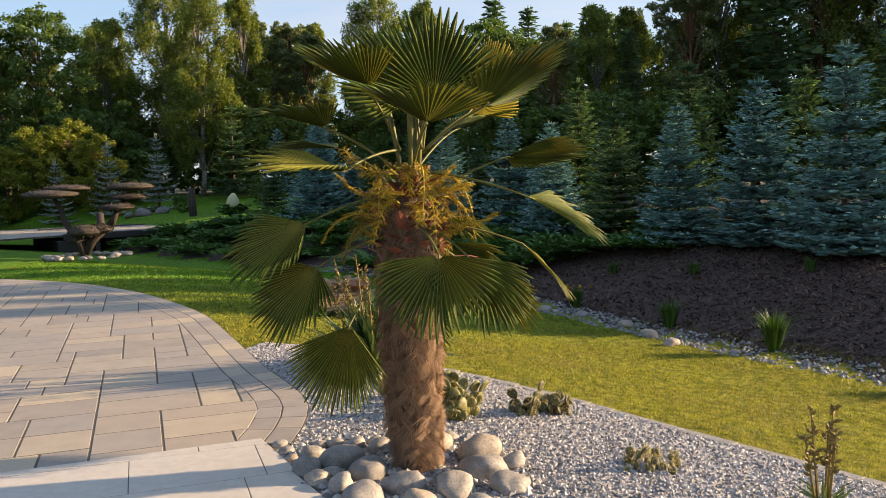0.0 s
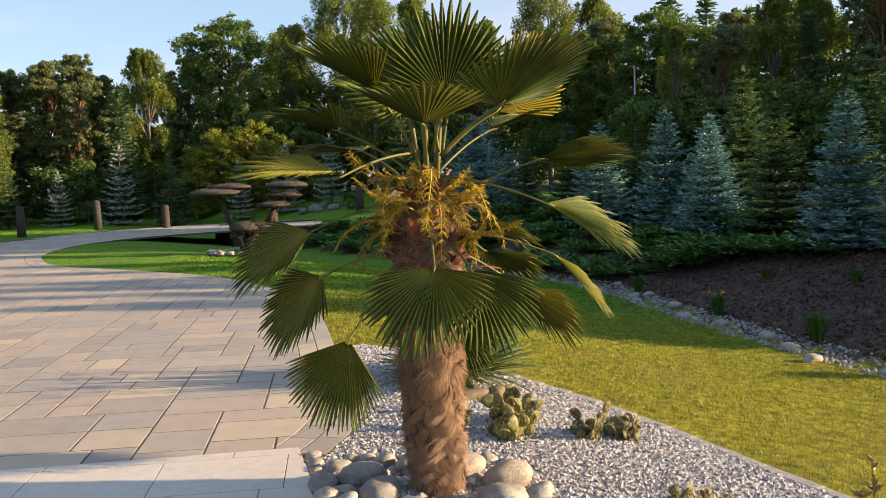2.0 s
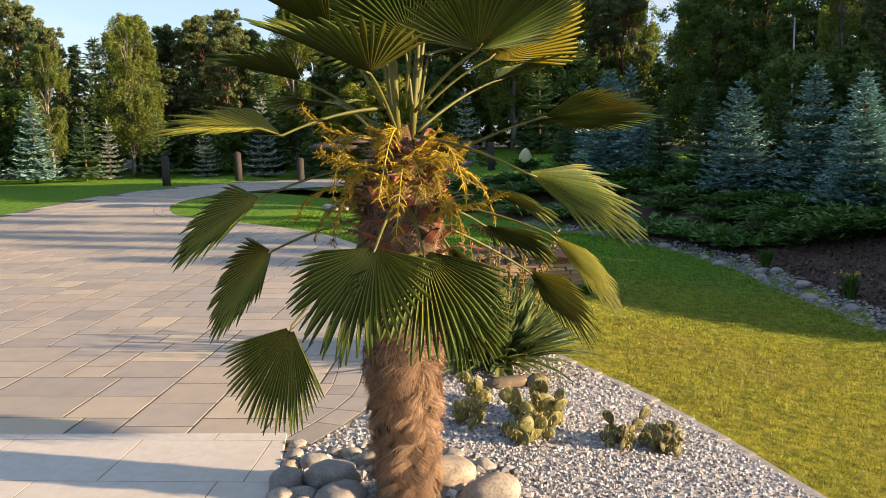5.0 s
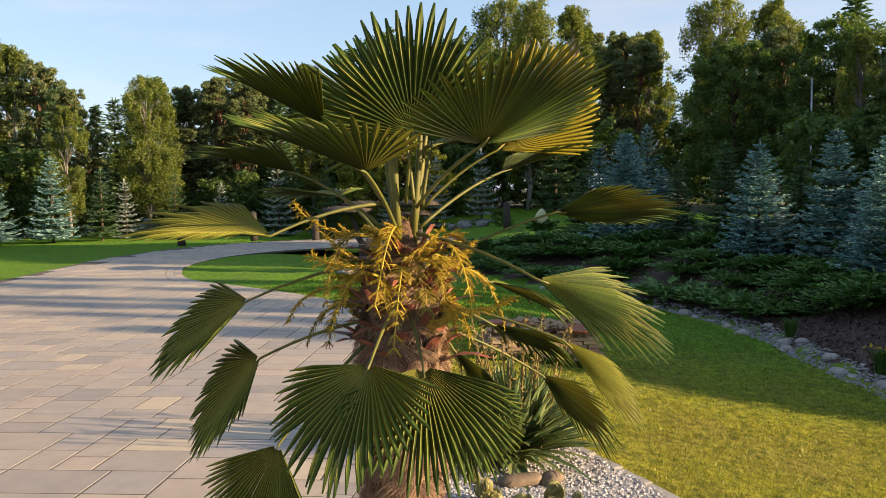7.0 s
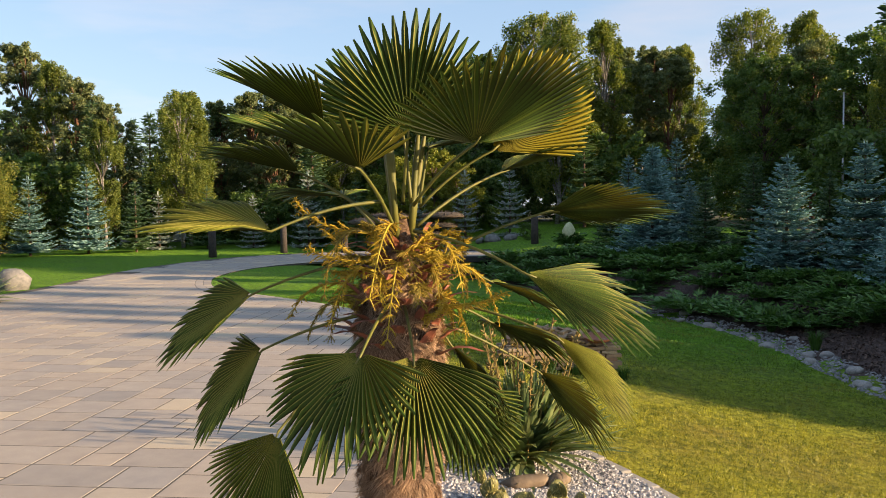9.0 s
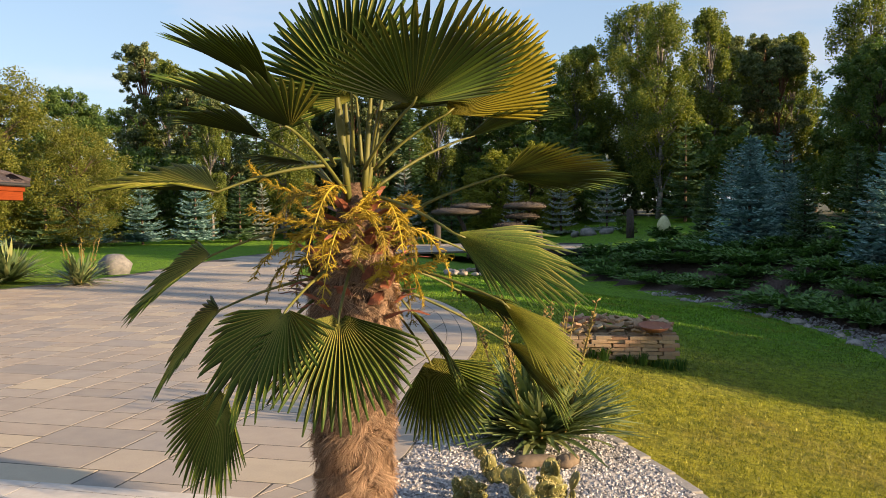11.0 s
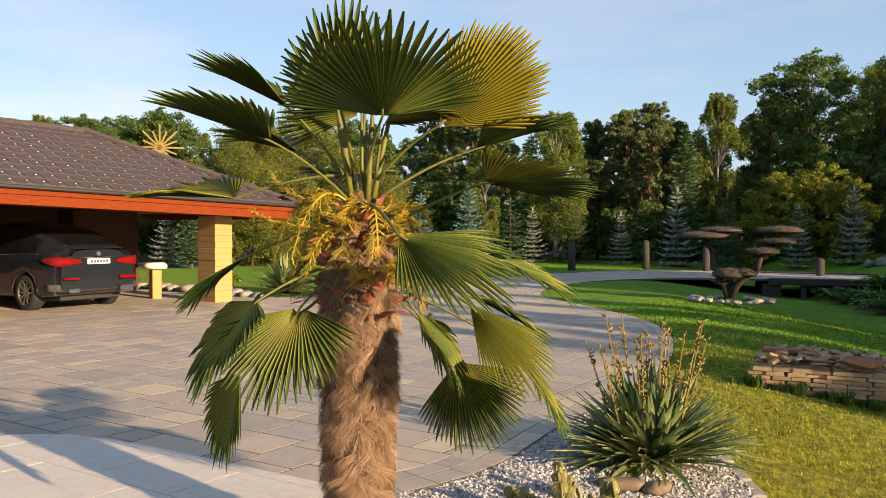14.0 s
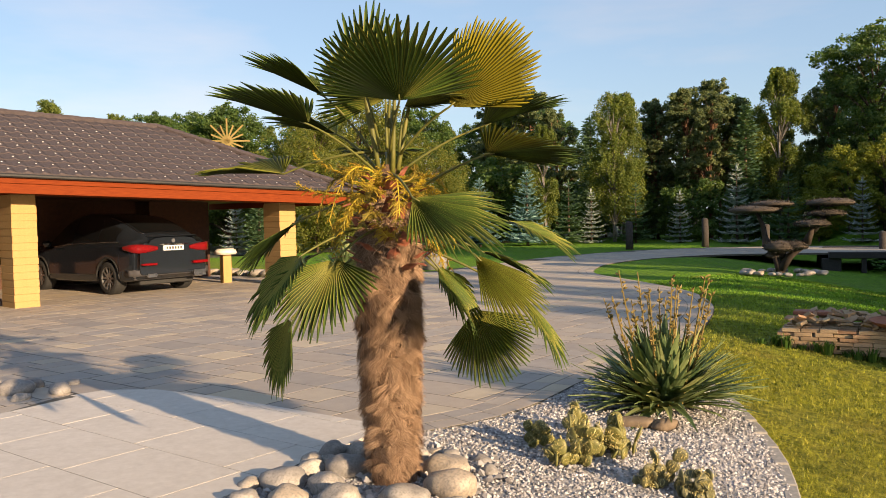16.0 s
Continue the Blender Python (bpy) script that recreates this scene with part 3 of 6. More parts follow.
def make_palm():
    palm = thing("palm_tree", "fan palm with a shaggy brown trunk and yellow flower sprays", "palm tree", tuple(PALM))
    # trunk core
    r = random.Random(3)
    rings = [(-0.05, 0.150), (0.0, 0.140), (0.1, 0.133), (0.3, 0.145), (0.5, 0.155), (0.75, 0.165), (0.95, 0.172), (1.2, 0.175), (1.45, 0.172), (1.60, 0.150), (1.75, 0.085), (1.90, 0.045), (2.1, 0.02)]

    def rad(z):
        for (a, p), (b, q) in zip(rings, rings[1:]):
            if a <= z <= b:
                return p + (q - p) * (z - a) / (b - a)
        return 0.05
    vs, fs = [], []
    ns, nz = 28, 60
    for j in range(nz + 1):
        z = -0.05 + 1.95 * j / nz
        for k in range(ns):
            w = 2 * math.pi * k / ns
            p = Vector((math.cos(w), math.sin(w), z))
            q = 0.97 * rad(z) * (1 + 0.10 * noise.noise(Vector((p.x * 2.2, p.y * 2.2, z * 7))) + 0.05 * noise.noise(Vector((p.x * 6, p.y * 6, z * 20))))
            vs.append((p.x * q - 0.02 * math.sin(z * 1.6), p.y * q, z))
    for j in range(nz):
        for k in range(ns):
            k2 = (k + 1) % ns
            fs.append((j * ns + k, j * ns + k2, (j + 1) * ns + k2, (j + 1) * ns + k))
    solid("trunk", vs, fs, M["fibre_core"], palm, "trunk wrapped in matted brown fibre", True)
    # matted hair in combed clumps that lie over one another in ragged tiers
    bag = Bag()
    for i in range(760):
        z = 0.06 + 1.62 * (i / 760) + r.uniform(-0.03, 0.03)
        w0 = i * 2.399 + r.uniform(-0.5, 0.5)
        swing, fall = r.gauss(0, 0.9), -abs(r.gauss(0.7, 0.4))
        proud = r.uniform(0.003, 0.034) * (1.3 if z > 1.15 else 1.0)
        ln = r.uniform(0.06, 0.13)
        for k in range(54):
            w = w0 + r.gauss(0, 0.085)
            zz = z + r.gauss(0, 0.009)
            out = Vector((math.cos(w), math.sin(w), 0))
            tan = Vector((-math.sin(w), math.cos(w), 0))
            dirn = (tan * (swing + r.gauss(0, 0.26)) + Vector((0, 0, fall + r.gauss(0, 0.12)))).normalized()
            L = ln * r.uniform(0.7, 1.2)
            p0 = out * (0.97 * rad(max(0, zz)) + r.uniform(-0.004, 0.006)) + Vector((-0.02 * math.sin(zz * 1.6), 0, zz))
            p1 = p0 + dirn * L * 0.55 + out * (r.uniform(0.0, 0.008) + proud * 0.8)
            p2 = p0 + dirn * L + out * (r.uniform(-0.008, 0.012) + proud) + Vector((0, 0, -0.015))
            if p2.z < 0.01:
                continue
            side = dirn.cross(out) * r.uniform(0.0005, 0.0013)
            bag.add([tuple(p0 - side), tuple(p0 + side), tuple(p1 + side), tuple(p1 - side), tuple(p2)], [(0, 1, 2, 3), (3, 2, 4)])
    for k in range(900):
        z, w = r.uniform(0.0, 1.75), r.uniform(0, 6.283)
        out = Vector((math.cos(w), math.sin(w), 0))
        p0 = out * rad(z) * 0.98 + Vector((-0.02 * math.sin(z * 1.6), 0, z))
        d = (out + Vector((r.gauss(0, 0.7), r.gauss(0, 0.7), r.gauss(-0.3, 0.6)))).normalized() * r.uniform(0.03, 0.09)
        side = d.cross(Vector((0, 0, 1))).normalized() * 0.0009
        bag.add([tuple(p0 - side), tuple(p0 + side), tuple(p0 + d + Vector((0, 0, -0.01)))], [(0, 1, 2)])
    tagged(bag.to("fibre", M["fibre"], palm, "loose tangled brown fibre strands"), kind="stuff")
    # leaf bases
    for i in range(64):
        z = 1.30 + 0.50 * i / 64 + r.uniform(-0.02, 0.02)
        w = i * 2.399 + r.uniform(-0.15, 0.15)
        out = Vector((math.cos(w), math.sin(w), 0))
        tan = Vector((-math.sin(w), math.cos(w), 0))
        wd, ln = r.uniform(0.020, 0.050), r.uniform(0.09, 0.19)
        lean = r.uniform(0.5, 1.9)
        o = out * (rad(z) * 0.98)
        vs = []
        for (u, sc) in ((0, 1.0), (0.4, 0.85), (0.75, 0.5), (1.0, 0.16)):
            c = o + out * (lean * ln * u * 0.75 + 0.02) + Vector((0, 0, z + ln * u * (0.9 - 0.4 * u * lean)))
            for s in (-1, 0, 1):
                vs.append(tuple(c + tan * wd * sc * s - out * (0.022 * abs(s))))
            vs.append(tuple(c - out * 0.02))
        fs = []
        for a in range(3):
            q = a * 4
            fs += [(q, q + 1, q + 5, q + 4), (q + 1, q + 2, q + 6, q + 5), (q + 2, q + 3, q + 7, q + 6), (q + 3, q, q + 4, q + 7)]
        fs += [(12, 13, 14, 15)]
        solid("leaf_base", vs, fs, M["boot"], palm, "curled reddish-brown leaf base")
    # fronds
    for i, (hub, dirn, R, span, cup, droop, warm) in enumerate(FRONDS):
        hub = Vector(hub) - PALM
        a = Vector(dirn).normalized()
        outw = Vector((hub.x, hub.y, 0)).normalized()
        want = Vector(FACE.get(i, (0, 0, 1)))
        nrm = (want - a * want.dot(a)).normalized()
        b = nrm.cross(a)
        m = Matrix(((a.x, b.x, nrm.x), (a.y, b.y, nrm.y), (a.z, b.z, nrm.z)))
        vs, fs = fan(R, 34, span, cup, droop, 50 + i, 0.80 if warm == 2 else 0.68 if a.z < -0.2 else 0.66)
        leaf = solid("leaf", [tuple(hub + m @ Vector(v)) for v in vs], fs, M[("frond", "frond_sunlit", "frond_sunniest")[warm]], palm,
                     "pleated fan leaf in a yellow sunlit tone" if warm else "dark green pleated fan leaf")
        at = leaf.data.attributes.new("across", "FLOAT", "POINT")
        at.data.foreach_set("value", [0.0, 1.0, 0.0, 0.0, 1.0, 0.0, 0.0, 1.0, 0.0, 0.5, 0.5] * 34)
        z0 = min(1.98, max(1.45, hub.z - 0.25 if hub.z > 1.9 else hub.z + 0.16))
        s = outw * 0.09 + Vector((0, 0, z0))
        mid = s.lerp(hub, 0.5) + Vector((0, 0, 0.05))
        pts = []
        for k in range(9):
            t = k / 8
            pts.append(s * (1 - t) ** 2 + mid * 2 * t * (1 - t) + hub * t * t)
        pts.append(hub + a * 0.05)
        vs, fs = tube(pts, [0.0092 - 0.004 * k / 9 for k in range(10)], 6)
        solid("petiole", vs, fs, M["petiole"], leaf, "stiff yellow-green leaf stalk", True)
    # young folded leaves standing in the heart of the crown
    for i in range(4):
        w = i * 2.399
        e = Vector((0.05 * math.cos(w), 0.05 * math.sin(w), 1.80))
        tip = e + Vector((r.uniform(0.03, 0.16) * math.cos(w), r.uniform(0.03, 0.16) * math.sin(w), r.uniform(0.38, 0.66)))
        pts = [e.lerp(tip, t) + Vector((0, 0, 0.02 * math.sin(t * 3.1))) for t in (0, 0.3, 0.6, 0.85, 1.0)]
        vs, fs = tube(pts, [0.017, 0.015, 0.014 + 0.004 * (i % 3), 0.009, 0.003], 6)
        solid("spear_leaf", vs, fs, M["petiole"], palm, "folded young leaf standing upright", True)
    # flower sprays
    for i in range(46):
        w = i * 2.399 + 0.4
        zs = r.uniform(1.40, 1.86)
        out = Vector((math.cos(w), math.sin(w), 0))
        tan = Vector((-math.sin(w), math.cos(w), 0))
        reach, fall = r.uniform(0.10, 0.32), r.uniform(-0.12, 0.20)
        if i % 5 == 0:
            reach, fall = r.uniform(0.26, 0.42), r.uniform(-0.18, -0.04)
        if i % 3 == 0:
            fall = r.uniform(0.10, 0.28)
        s = out * 0.12 + Vector((0, 0, zs))
        e = s + out * reach + Vector((0, 0, -fall)) + tan * r.uniform(-0.1, 0.1)
        c = s + out * reach * 0.75 + Vector((0, 0, 0.12 * (fall > 0)))
        spray = Bag()
        pts = [s * (1 - t) ** 2 + c * 2 * t * (1 - t) + e * t * t for t in [k / 14 for k in range(15)]]
        spray.add(*tube(pts, [0.0065 - 0.0003 * k for k in range(15)], 5))
        flat = (tan + Vector((0, 0, r.uniform(-0.7, 0.7)))).normalized()
        for k in range(3, 15):
            along = (pts[k] - pts[k - 1]).normalized()
            for side in (-1, 1, -1, 1):
                # side twigs stand off the stem in one plane, each set with short knobbly branchlets
                d = (flat * side + along * r.uniform(0.5, 1.1) + Vector((r.gauss(0, 0.25), r.gauss(0, 0.25), r.gauss(-0.1, 0.25)))).normalized()
                L = r.uniform(0.03, 0.085) * (1.15 - 0.6 * k / 15)
                base = pts[k]
                bend = Vector((0, 0, -0.15 * L))
                spray.add(*tube([base, base + d * L * 0.5, base + d * L + bend], [0.0024, 0.0021, 0.0014], 4))
                for g in range(int(L / 0.0055)):
                    t = 0.15 + 0.85 * (g + r.random()) / (L / 0.0055)
                    b0 = base + d * L * t + bend * t * t
                    d2 = (d * 0.5 + Vector((r.gauss(0, 1), r.gauss(0, 1), r.gauss(0, 1))).normalized()).normalized()
                    L2 = r.uniform(0.009, 0.021)
                    sd_ = d2.cross(Vector((0.3, 0.5, 0.8))).normalized() * 0.0020
                    up2 = d2.cross(sd_).normalized() * 0.0020
                    spray.add([tuple(b0 + sd_), tuple(b0 - sd_), tuple(b0 + up2), tuple(b0 + d2 * L2)], [(0, 1, 3), (1, 2, 3), (2, 0, 3)])
        spray.to("flower_spray", M["flower" if i % 5 in (0, 1, 3) else "flower_green"], palm, "branched spray of tiny yellow-orange flowers" if i % 5 in (0, 1, 3) else "olive-yellow fruiting spray")
    return palm


palm = make_palm()


# trees and shrubs
def leaf_quad(p, size, r, hang=0.0, face=None):
    d = Vector((r.gauss(0, 1), r.gauss(0, 1), r.gauss(0, 0.6) - hang)).normalized()
    s = d.cross(Vector((r.gauss(0, 1), r.gauss(0, 1), r.gauss(0, 1))) if face is None else face + Vector((r.gauss(0, 0.45), r.gauss(0, 0.45), r.gauss(0, 0.45)))).normalized()
    w = size * 0.42
    return [tuple(p - d * size * 0.5 - s * w * 0.3), tuple(p + s * w), tuple(p + d * size * 0.6)]


def unit(a):
    return a / np.maximum(np.linalg.norm(a, axis=1, keepdims=True), 1e-6)


def crown_leaves(centres, n, leaf, seed, hang):
    """Small leaves gathered in tufts on the outer parts of each clump."""
    g = np.random.default_rng(seed)
    tufts = []
    for c, cr in centres:
        for d in unit(g.normal(size=(8, 3)) + np.array((0, 0, 0.25))):
            tufts.append((*(np.array(c) + d * np.array((1, 1, 0.8)) * cr * g.uniform(0.35, 0.95)), cr * g.uniform(0.22, 0.42)))
    tufts = np.array(tufts)
    weight = tufts[:, 3] ** 2
    pick = tufts[g.choice(len(tufts), n, p=weight / weight.sum())]
    d = unit(g.normal(size=(n, 3)))
    pos = pick[:, :3] + d * (g.random((n, 1)) ** 0.45) * pick[:, 3:] * np.array((1, 1, 0.75))
    if hang:
        pos[:, 2] -= np.abs(g.normal(size=n)) * pick[:, 3] * hang * 2.6
    size = leaf * g.uniform(0.6, 1.35, (n, 1))
    along = unit(g.normal(size=(n, 3)) * np.array((1, 1, 0.6)) - np.array((0, 0, hang)))
    across = unit(np.cross(along, d + np.array((0, 0, 0.35)) + g.normal(scale=0.4, size=(n, 3))))
    tri = np.stack((pos - along * size * 0.5 - across * size * 0.12, pos + across * size * 0.40, pos + along * size * 0.6, pos - across * size * 0.34), axis=1)
    return tri.reshape(-1, 3).tolist(), np.arange(4 * n).reshape(-1, 4).tolist()


def broad_tree(name, label, seed, h, crown_r, crown_z, leaf, mat, bark, n=2600, hang=0.0, clumps=26, lean=0.0, narrow=1.0, trunk_r=None, group="woodland trees"):
    """A tapered trunk with limbs and an uneven crown of separate leaves in clumps."""
    r = random.Random(seed)
    tree = thing(name, label, "tree", group=group)
    wood = Bag()
    tr = trunk_r or h * 0.014
    pts = [Vector((lean * (k / 8) ** 2 * h * 0.1 + r.uniform(-0.02, 0.02) * h * (k > 0) * 0.4, r.uniform(-0.01, 0.01) * h, h * 0.92 * k / 8 - 0.1)) for k in range(9)]
    wood.add(*tube(pts, [tr * (1 - 0.85 * k / 8) for k in range(9)], 7))
    centres = []
    for i in range(clumps):
        t = r.random()
        z = crown_z + (h - crown_z) * t
        prof = math.sin(math.pi * min(0.97, 0.12 + 0.86 * t)) ** 0.6
        w = i * 2.4 + r.uniform(-0.5, 0.5)
        rr = crown_r * prof * r.uniform(0.35, 1.0) * narrow
        axis = pts[min(8, int(8 * z / (h * 0.92)))]
        c = Vector((axis.x + rr * math.cos(w), axis.y + rr * math.sin(w), z))
        centres.append((c, crown_r * r.uniform(0.26, 0.46)))
        base = pts[max(1, min(7, int(8 * (z * 0.82) / (h * 0.92))))]
        wood.add(*tube([base, base.lerp(c, 0.5) + Vector((0, 0, 0.04 * h)), c], [tr * 0.32, tr * 0.2, tr * 0.07], 4))
    wood.to("trunk", bark, tree, "", True)
    vs, fs = crown_leaves(centres, n, leaf, seed, hang)
    solid("crown", vs, fs, mat, tree)["kind"] = "stuff"
    return tree


def spruce(name, label, seed, h, base_r, mat, tiers=20, dense=1.0, skirt=0.04, group="spruces", reps=2):
    """Whorls of drooping boughs, each carrying many short needle twigs."""
    r = random.Random(seed)
    tree = thing(name, label, "spruce", group=group)
    vs, fs = tube([(0, 0, -0.1), (0, 0, h * 0.5), (0, 0, h * 0.98)], [h * 0.018, h * 0.011, h * 0.002], 6)
    solid("trunk", vs, fs, M["bark"], tree)
    bag = Bag()
    for i in range(tiers):
        t = (i + 0.7 * r.random()) / tiers
        z = h * (skirt + (0.97 - skirt) * t)
        L0 = base_r * (1 - t) ** 0.85 + 0.02 * h
        nb = max(5, int((9 + 5 * (1 - t)) * dense))
        for k in range(nb):
            w = 2 * math.pi * (k + r.uniform(-0.35, 0.35)) / nb + i
            L = L0 * r.uniform(0.72, 1.12)
            out = Vector((math.cos(w), math.sin(w), 0))
            tan = Vector((-math.sin(w), math.cos(w), 0))
            rise = 0.55 * t - 0.10
            tip_up = 0.16 * L
            steps = max(4, int(L / (h * 0.028)))
            for s in range(steps):
                u = (s + 0.6) / steps
                p = out * L * u + Vector((0, 0, z + L * (rise * u - 0.22 * u * (1 - u)) + tip_up * u * u))
                wd = L * 0.30 * (1 - u) ** 0.7 + h * 0.012
                for q in (-1, 0, 1):
                    for rep in range(reps):
                        d = (out * (0.9 - 0.3 * abs(q)) + tan * q * r.uniform(0.7, 1.1) + Vector((0, 0, r.uniform(-0.12, 0.30)))).normalized()
                        ln = (wd if q else h * 0.035) * r.uniform(0.75, 1.25)
                        sv = Vector((r.gauss(0, 0.6), r.gauss(0, 0.6), 1)).cross(d).normalized() * max(0.012, ln * (0.16 if reps > 1 else 0.24))
                        o = p + Vector((0, 0, r.uniform(-0.02, 0.02) * h * 0.5))
                        bag.add([tuple(o - sv * 0.5), tuple(o + d * ln * 0.55 - sv), tuple(o + d * ln), tuple(o + d * ln * 0.55 + sv), tuple(o + sv * 0.5)], [(0, 1, 2, 3, 4)])
    for k in range(10):
        o = Vector((0, 0, h * 0.9))
        d = Vector((r.gauss(0, 0.12), r.gauss(0, 0.12), 1)).normalized()
        sv = Vector((r.gauss(0, 1), r.gauss(0, 1), 0)).normalized() * h * 0.008
        bag.add([tuple(o - sv), tuple(o + sv), tuple(o + d * h * 0.11)], [(0, 1, 2)])
    bag.to("foliage", mat, tree)["kind"] = "stuff"
    return tree


def put(ob, x, y, rz=0.0, s=1.0, first=False):
    m = pose(x, y, gz(x, y) - 0.02, 0, 0, rz)
    if first:
        ob.matrix_world = m @ Matrix.Diagonal((s, s, s, 1))
        return ob
    c = copy_thing(ob, m)
    c.scale = (s, s, s)
    return c


# blue spruces on the bank
blue_a = spruce("spruce", "bushy blue spruce on the mulched bank", 11, 3.5, 1.16, M["blue_spruce"], 20, 1.5)
blue_b = spruce("spruce", "bushy blue-green spruce on the mulched bank", 12, 3.5, 1.30, M["blue_spruce"], 19, 1.5)
green_a = spruce("spruce", "slim green spruce on the mulched bank", 13, 3.5, 1.0, M["green_spruce"], 19, 1.4)
BANK = [(blue_a, 6.1, 16.7, 134, 0.82), (blue_b, 7.2, 15.5, 6, 0.91), (blue_a, 7.8, 13.6, 60, 1.02), (green_a, 5.4, 18.8, 35, 0.88), (green_a, 9.0, 17.2, 255, 0.95), (blue_b, 4.4, 20.6, 203, 0.74),
        (blue_a, 3.7, 22.9, 129, 0.86), (green_a, 6.6, 18.2, 267, 0.85), (blue_b, 2.1, 23.8, 313, 0.82), (green_a, 3.1, 24.8, 13, 0.67), (blue_b, -1.7, 28.8, 227, 0.98), (green_a, 0.0, 27.1, 123, 0.69), (green_a, 1.3, 26.4, 247, 0.83),
        (blue_a, 4.6, 21.8, 277, 0.80), (blue_b, -0.6, 29.6, 337, 0.62), (green_a, -3.6, 32.3, 227, 0.66), (blue_a, -1.9, 31.4, 123, 0.95), (blue_a, 10.2, 13.6, 310, 1.15), (green_a, 10.4, 16.0, 90, 1.3), (green_a, 7.6, 20.0, 70, 1.1), (green_a, 5.6, 22.8, 50, 1.1)]
done = set()
for ob, x, y, rz, s in BANK:
    put(ob, x, y, rz, s, ob not in done)
    done.add(ob)

# silver spruces past the driveway
silver = spruce("spruce", "small silver-blue spruce beside the far drive", 21, 3.0, 0.85, M["silver_spruce"], 13, 0.62)
yellow_sp = spruce("spruce", "small yellow-green spruce beside the far drive", 22, 3.0, 0.95, M["green_spruce"], 14, 0.66)
blue_far = spruce("spruce", "young blue spruce at the edge of the wood", 23, 3.0, 0.95, M["blue_spruce"], 17, 0.85)
FAR = [(silver, -18.6, 37.0, 0, 1.05), (yellow_sp, -16.4, 37.6, 40, 1.0), (silver, -13.6, 38.6, 10, 0.8), (silver, -11.6, 39.4, 70, 0.95), (silver, -9.6, 40.0, 120, 1.0), (yellow_sp, -6.5, 42.0, 20, 1.3),
       (silver, -21.0, 36.0, 60, 0.72), (yellow_sp, -23.0, 35.2, 90, 0.85), (silver, -24.8, 34.0, 150, 0.78), (blue_far, -25.8, 30.6, 0, 1.05), (yellow_sp, -24.6, 32.2, 30, 0.9), (blue_far, -27.2, 28.8, 60, 0.95),
       (blue_far, -28.4, 27.0, 100, 0.85), (yellow_sp, -28.6, 25.0, 10, 1.1), (blue_far, -30.5, 24.0, 60, 0.8), (blue_far, -31.0, 21.0, 20, 0.8), (silver, -31.0, 18.0, 20, 0.8), (blue_far, -4.2, 40.5, 0, 0.9), (blue_far, -2.2, 41.5, 50, 1.1), (blue_far, -34, 15.5, 0, 0.8), (blue_far, -34.5, 12.5, 40, 0.8)]
for ob, x, y, rz, s in FAR:
    put(ob, x, y, rz, s * 1.18, ob not in done)
    done.add(ob)

# woodland
birch = broad_tree("birch_tree", "tall birch with hanging yellow-green foliage", 31, 12, 2.4, 2.6, 0.12, M["birch"], M["birch_bark"], 42000, 0.5, 60)
birch_b = broad_tree("birch_tree", "slender birch with loose hanging foliage", 36, 12, 2.0, 2.4, 0.12, M["birch"], M["birch_bark"], 36000, 0.6, 50)
oak = broad_tree("oak_tree", "dense dark green broadleaf tree", 32, 9, 3.0, 1.2, 0.13, M["oak"], M["bark"], 42000, 0.0, 60)
willow = broad_tree("willow_tree", "broad rounded willow with fine olive foliage", 33, 8, 3.8, 0.6, 0.10, M["willow"], M["bark"], 50000, 0.12, 80)
pine = broad_tree("pine_tree", "tall pine with a bare reddish trunk", 34, 12, 2.2, 4.0, 0.13, M["pine"], M["pine_bark"], 30000, 0.0, 44, trunk_r=0.15)
tall_spruce = spruce("spruce", "tall dark spruce in the wood", 35, 12, 2.0, M["green_spruce"], 32, 0.9, 0.08, "woodland trees", 1)
golden = broad_tree("shrub", "golden yellow-green leafy shrub", 37, 4.0, 1.7, 0.5, 0.09, M["golden"], M["bark"], 16000, 0.0, 34, group="golden shrubs")
hedge = broad_tree("shrub", "dark leafy undergrowth shrub at the wood's edge", 38, 4.0, 2.4, 0.2, 0.15, M["oak"], M["bark"], 10000, 0.0, 30, group="undergrowth")
poplar = broad_tree("tree", "slim upright tree out along the garden's edge", 39, 11, 1.0, 2.0, 0.20, M["oak"], M["bark"], 5200, 0.0, 44, narrow=0.5, group="slim trees")
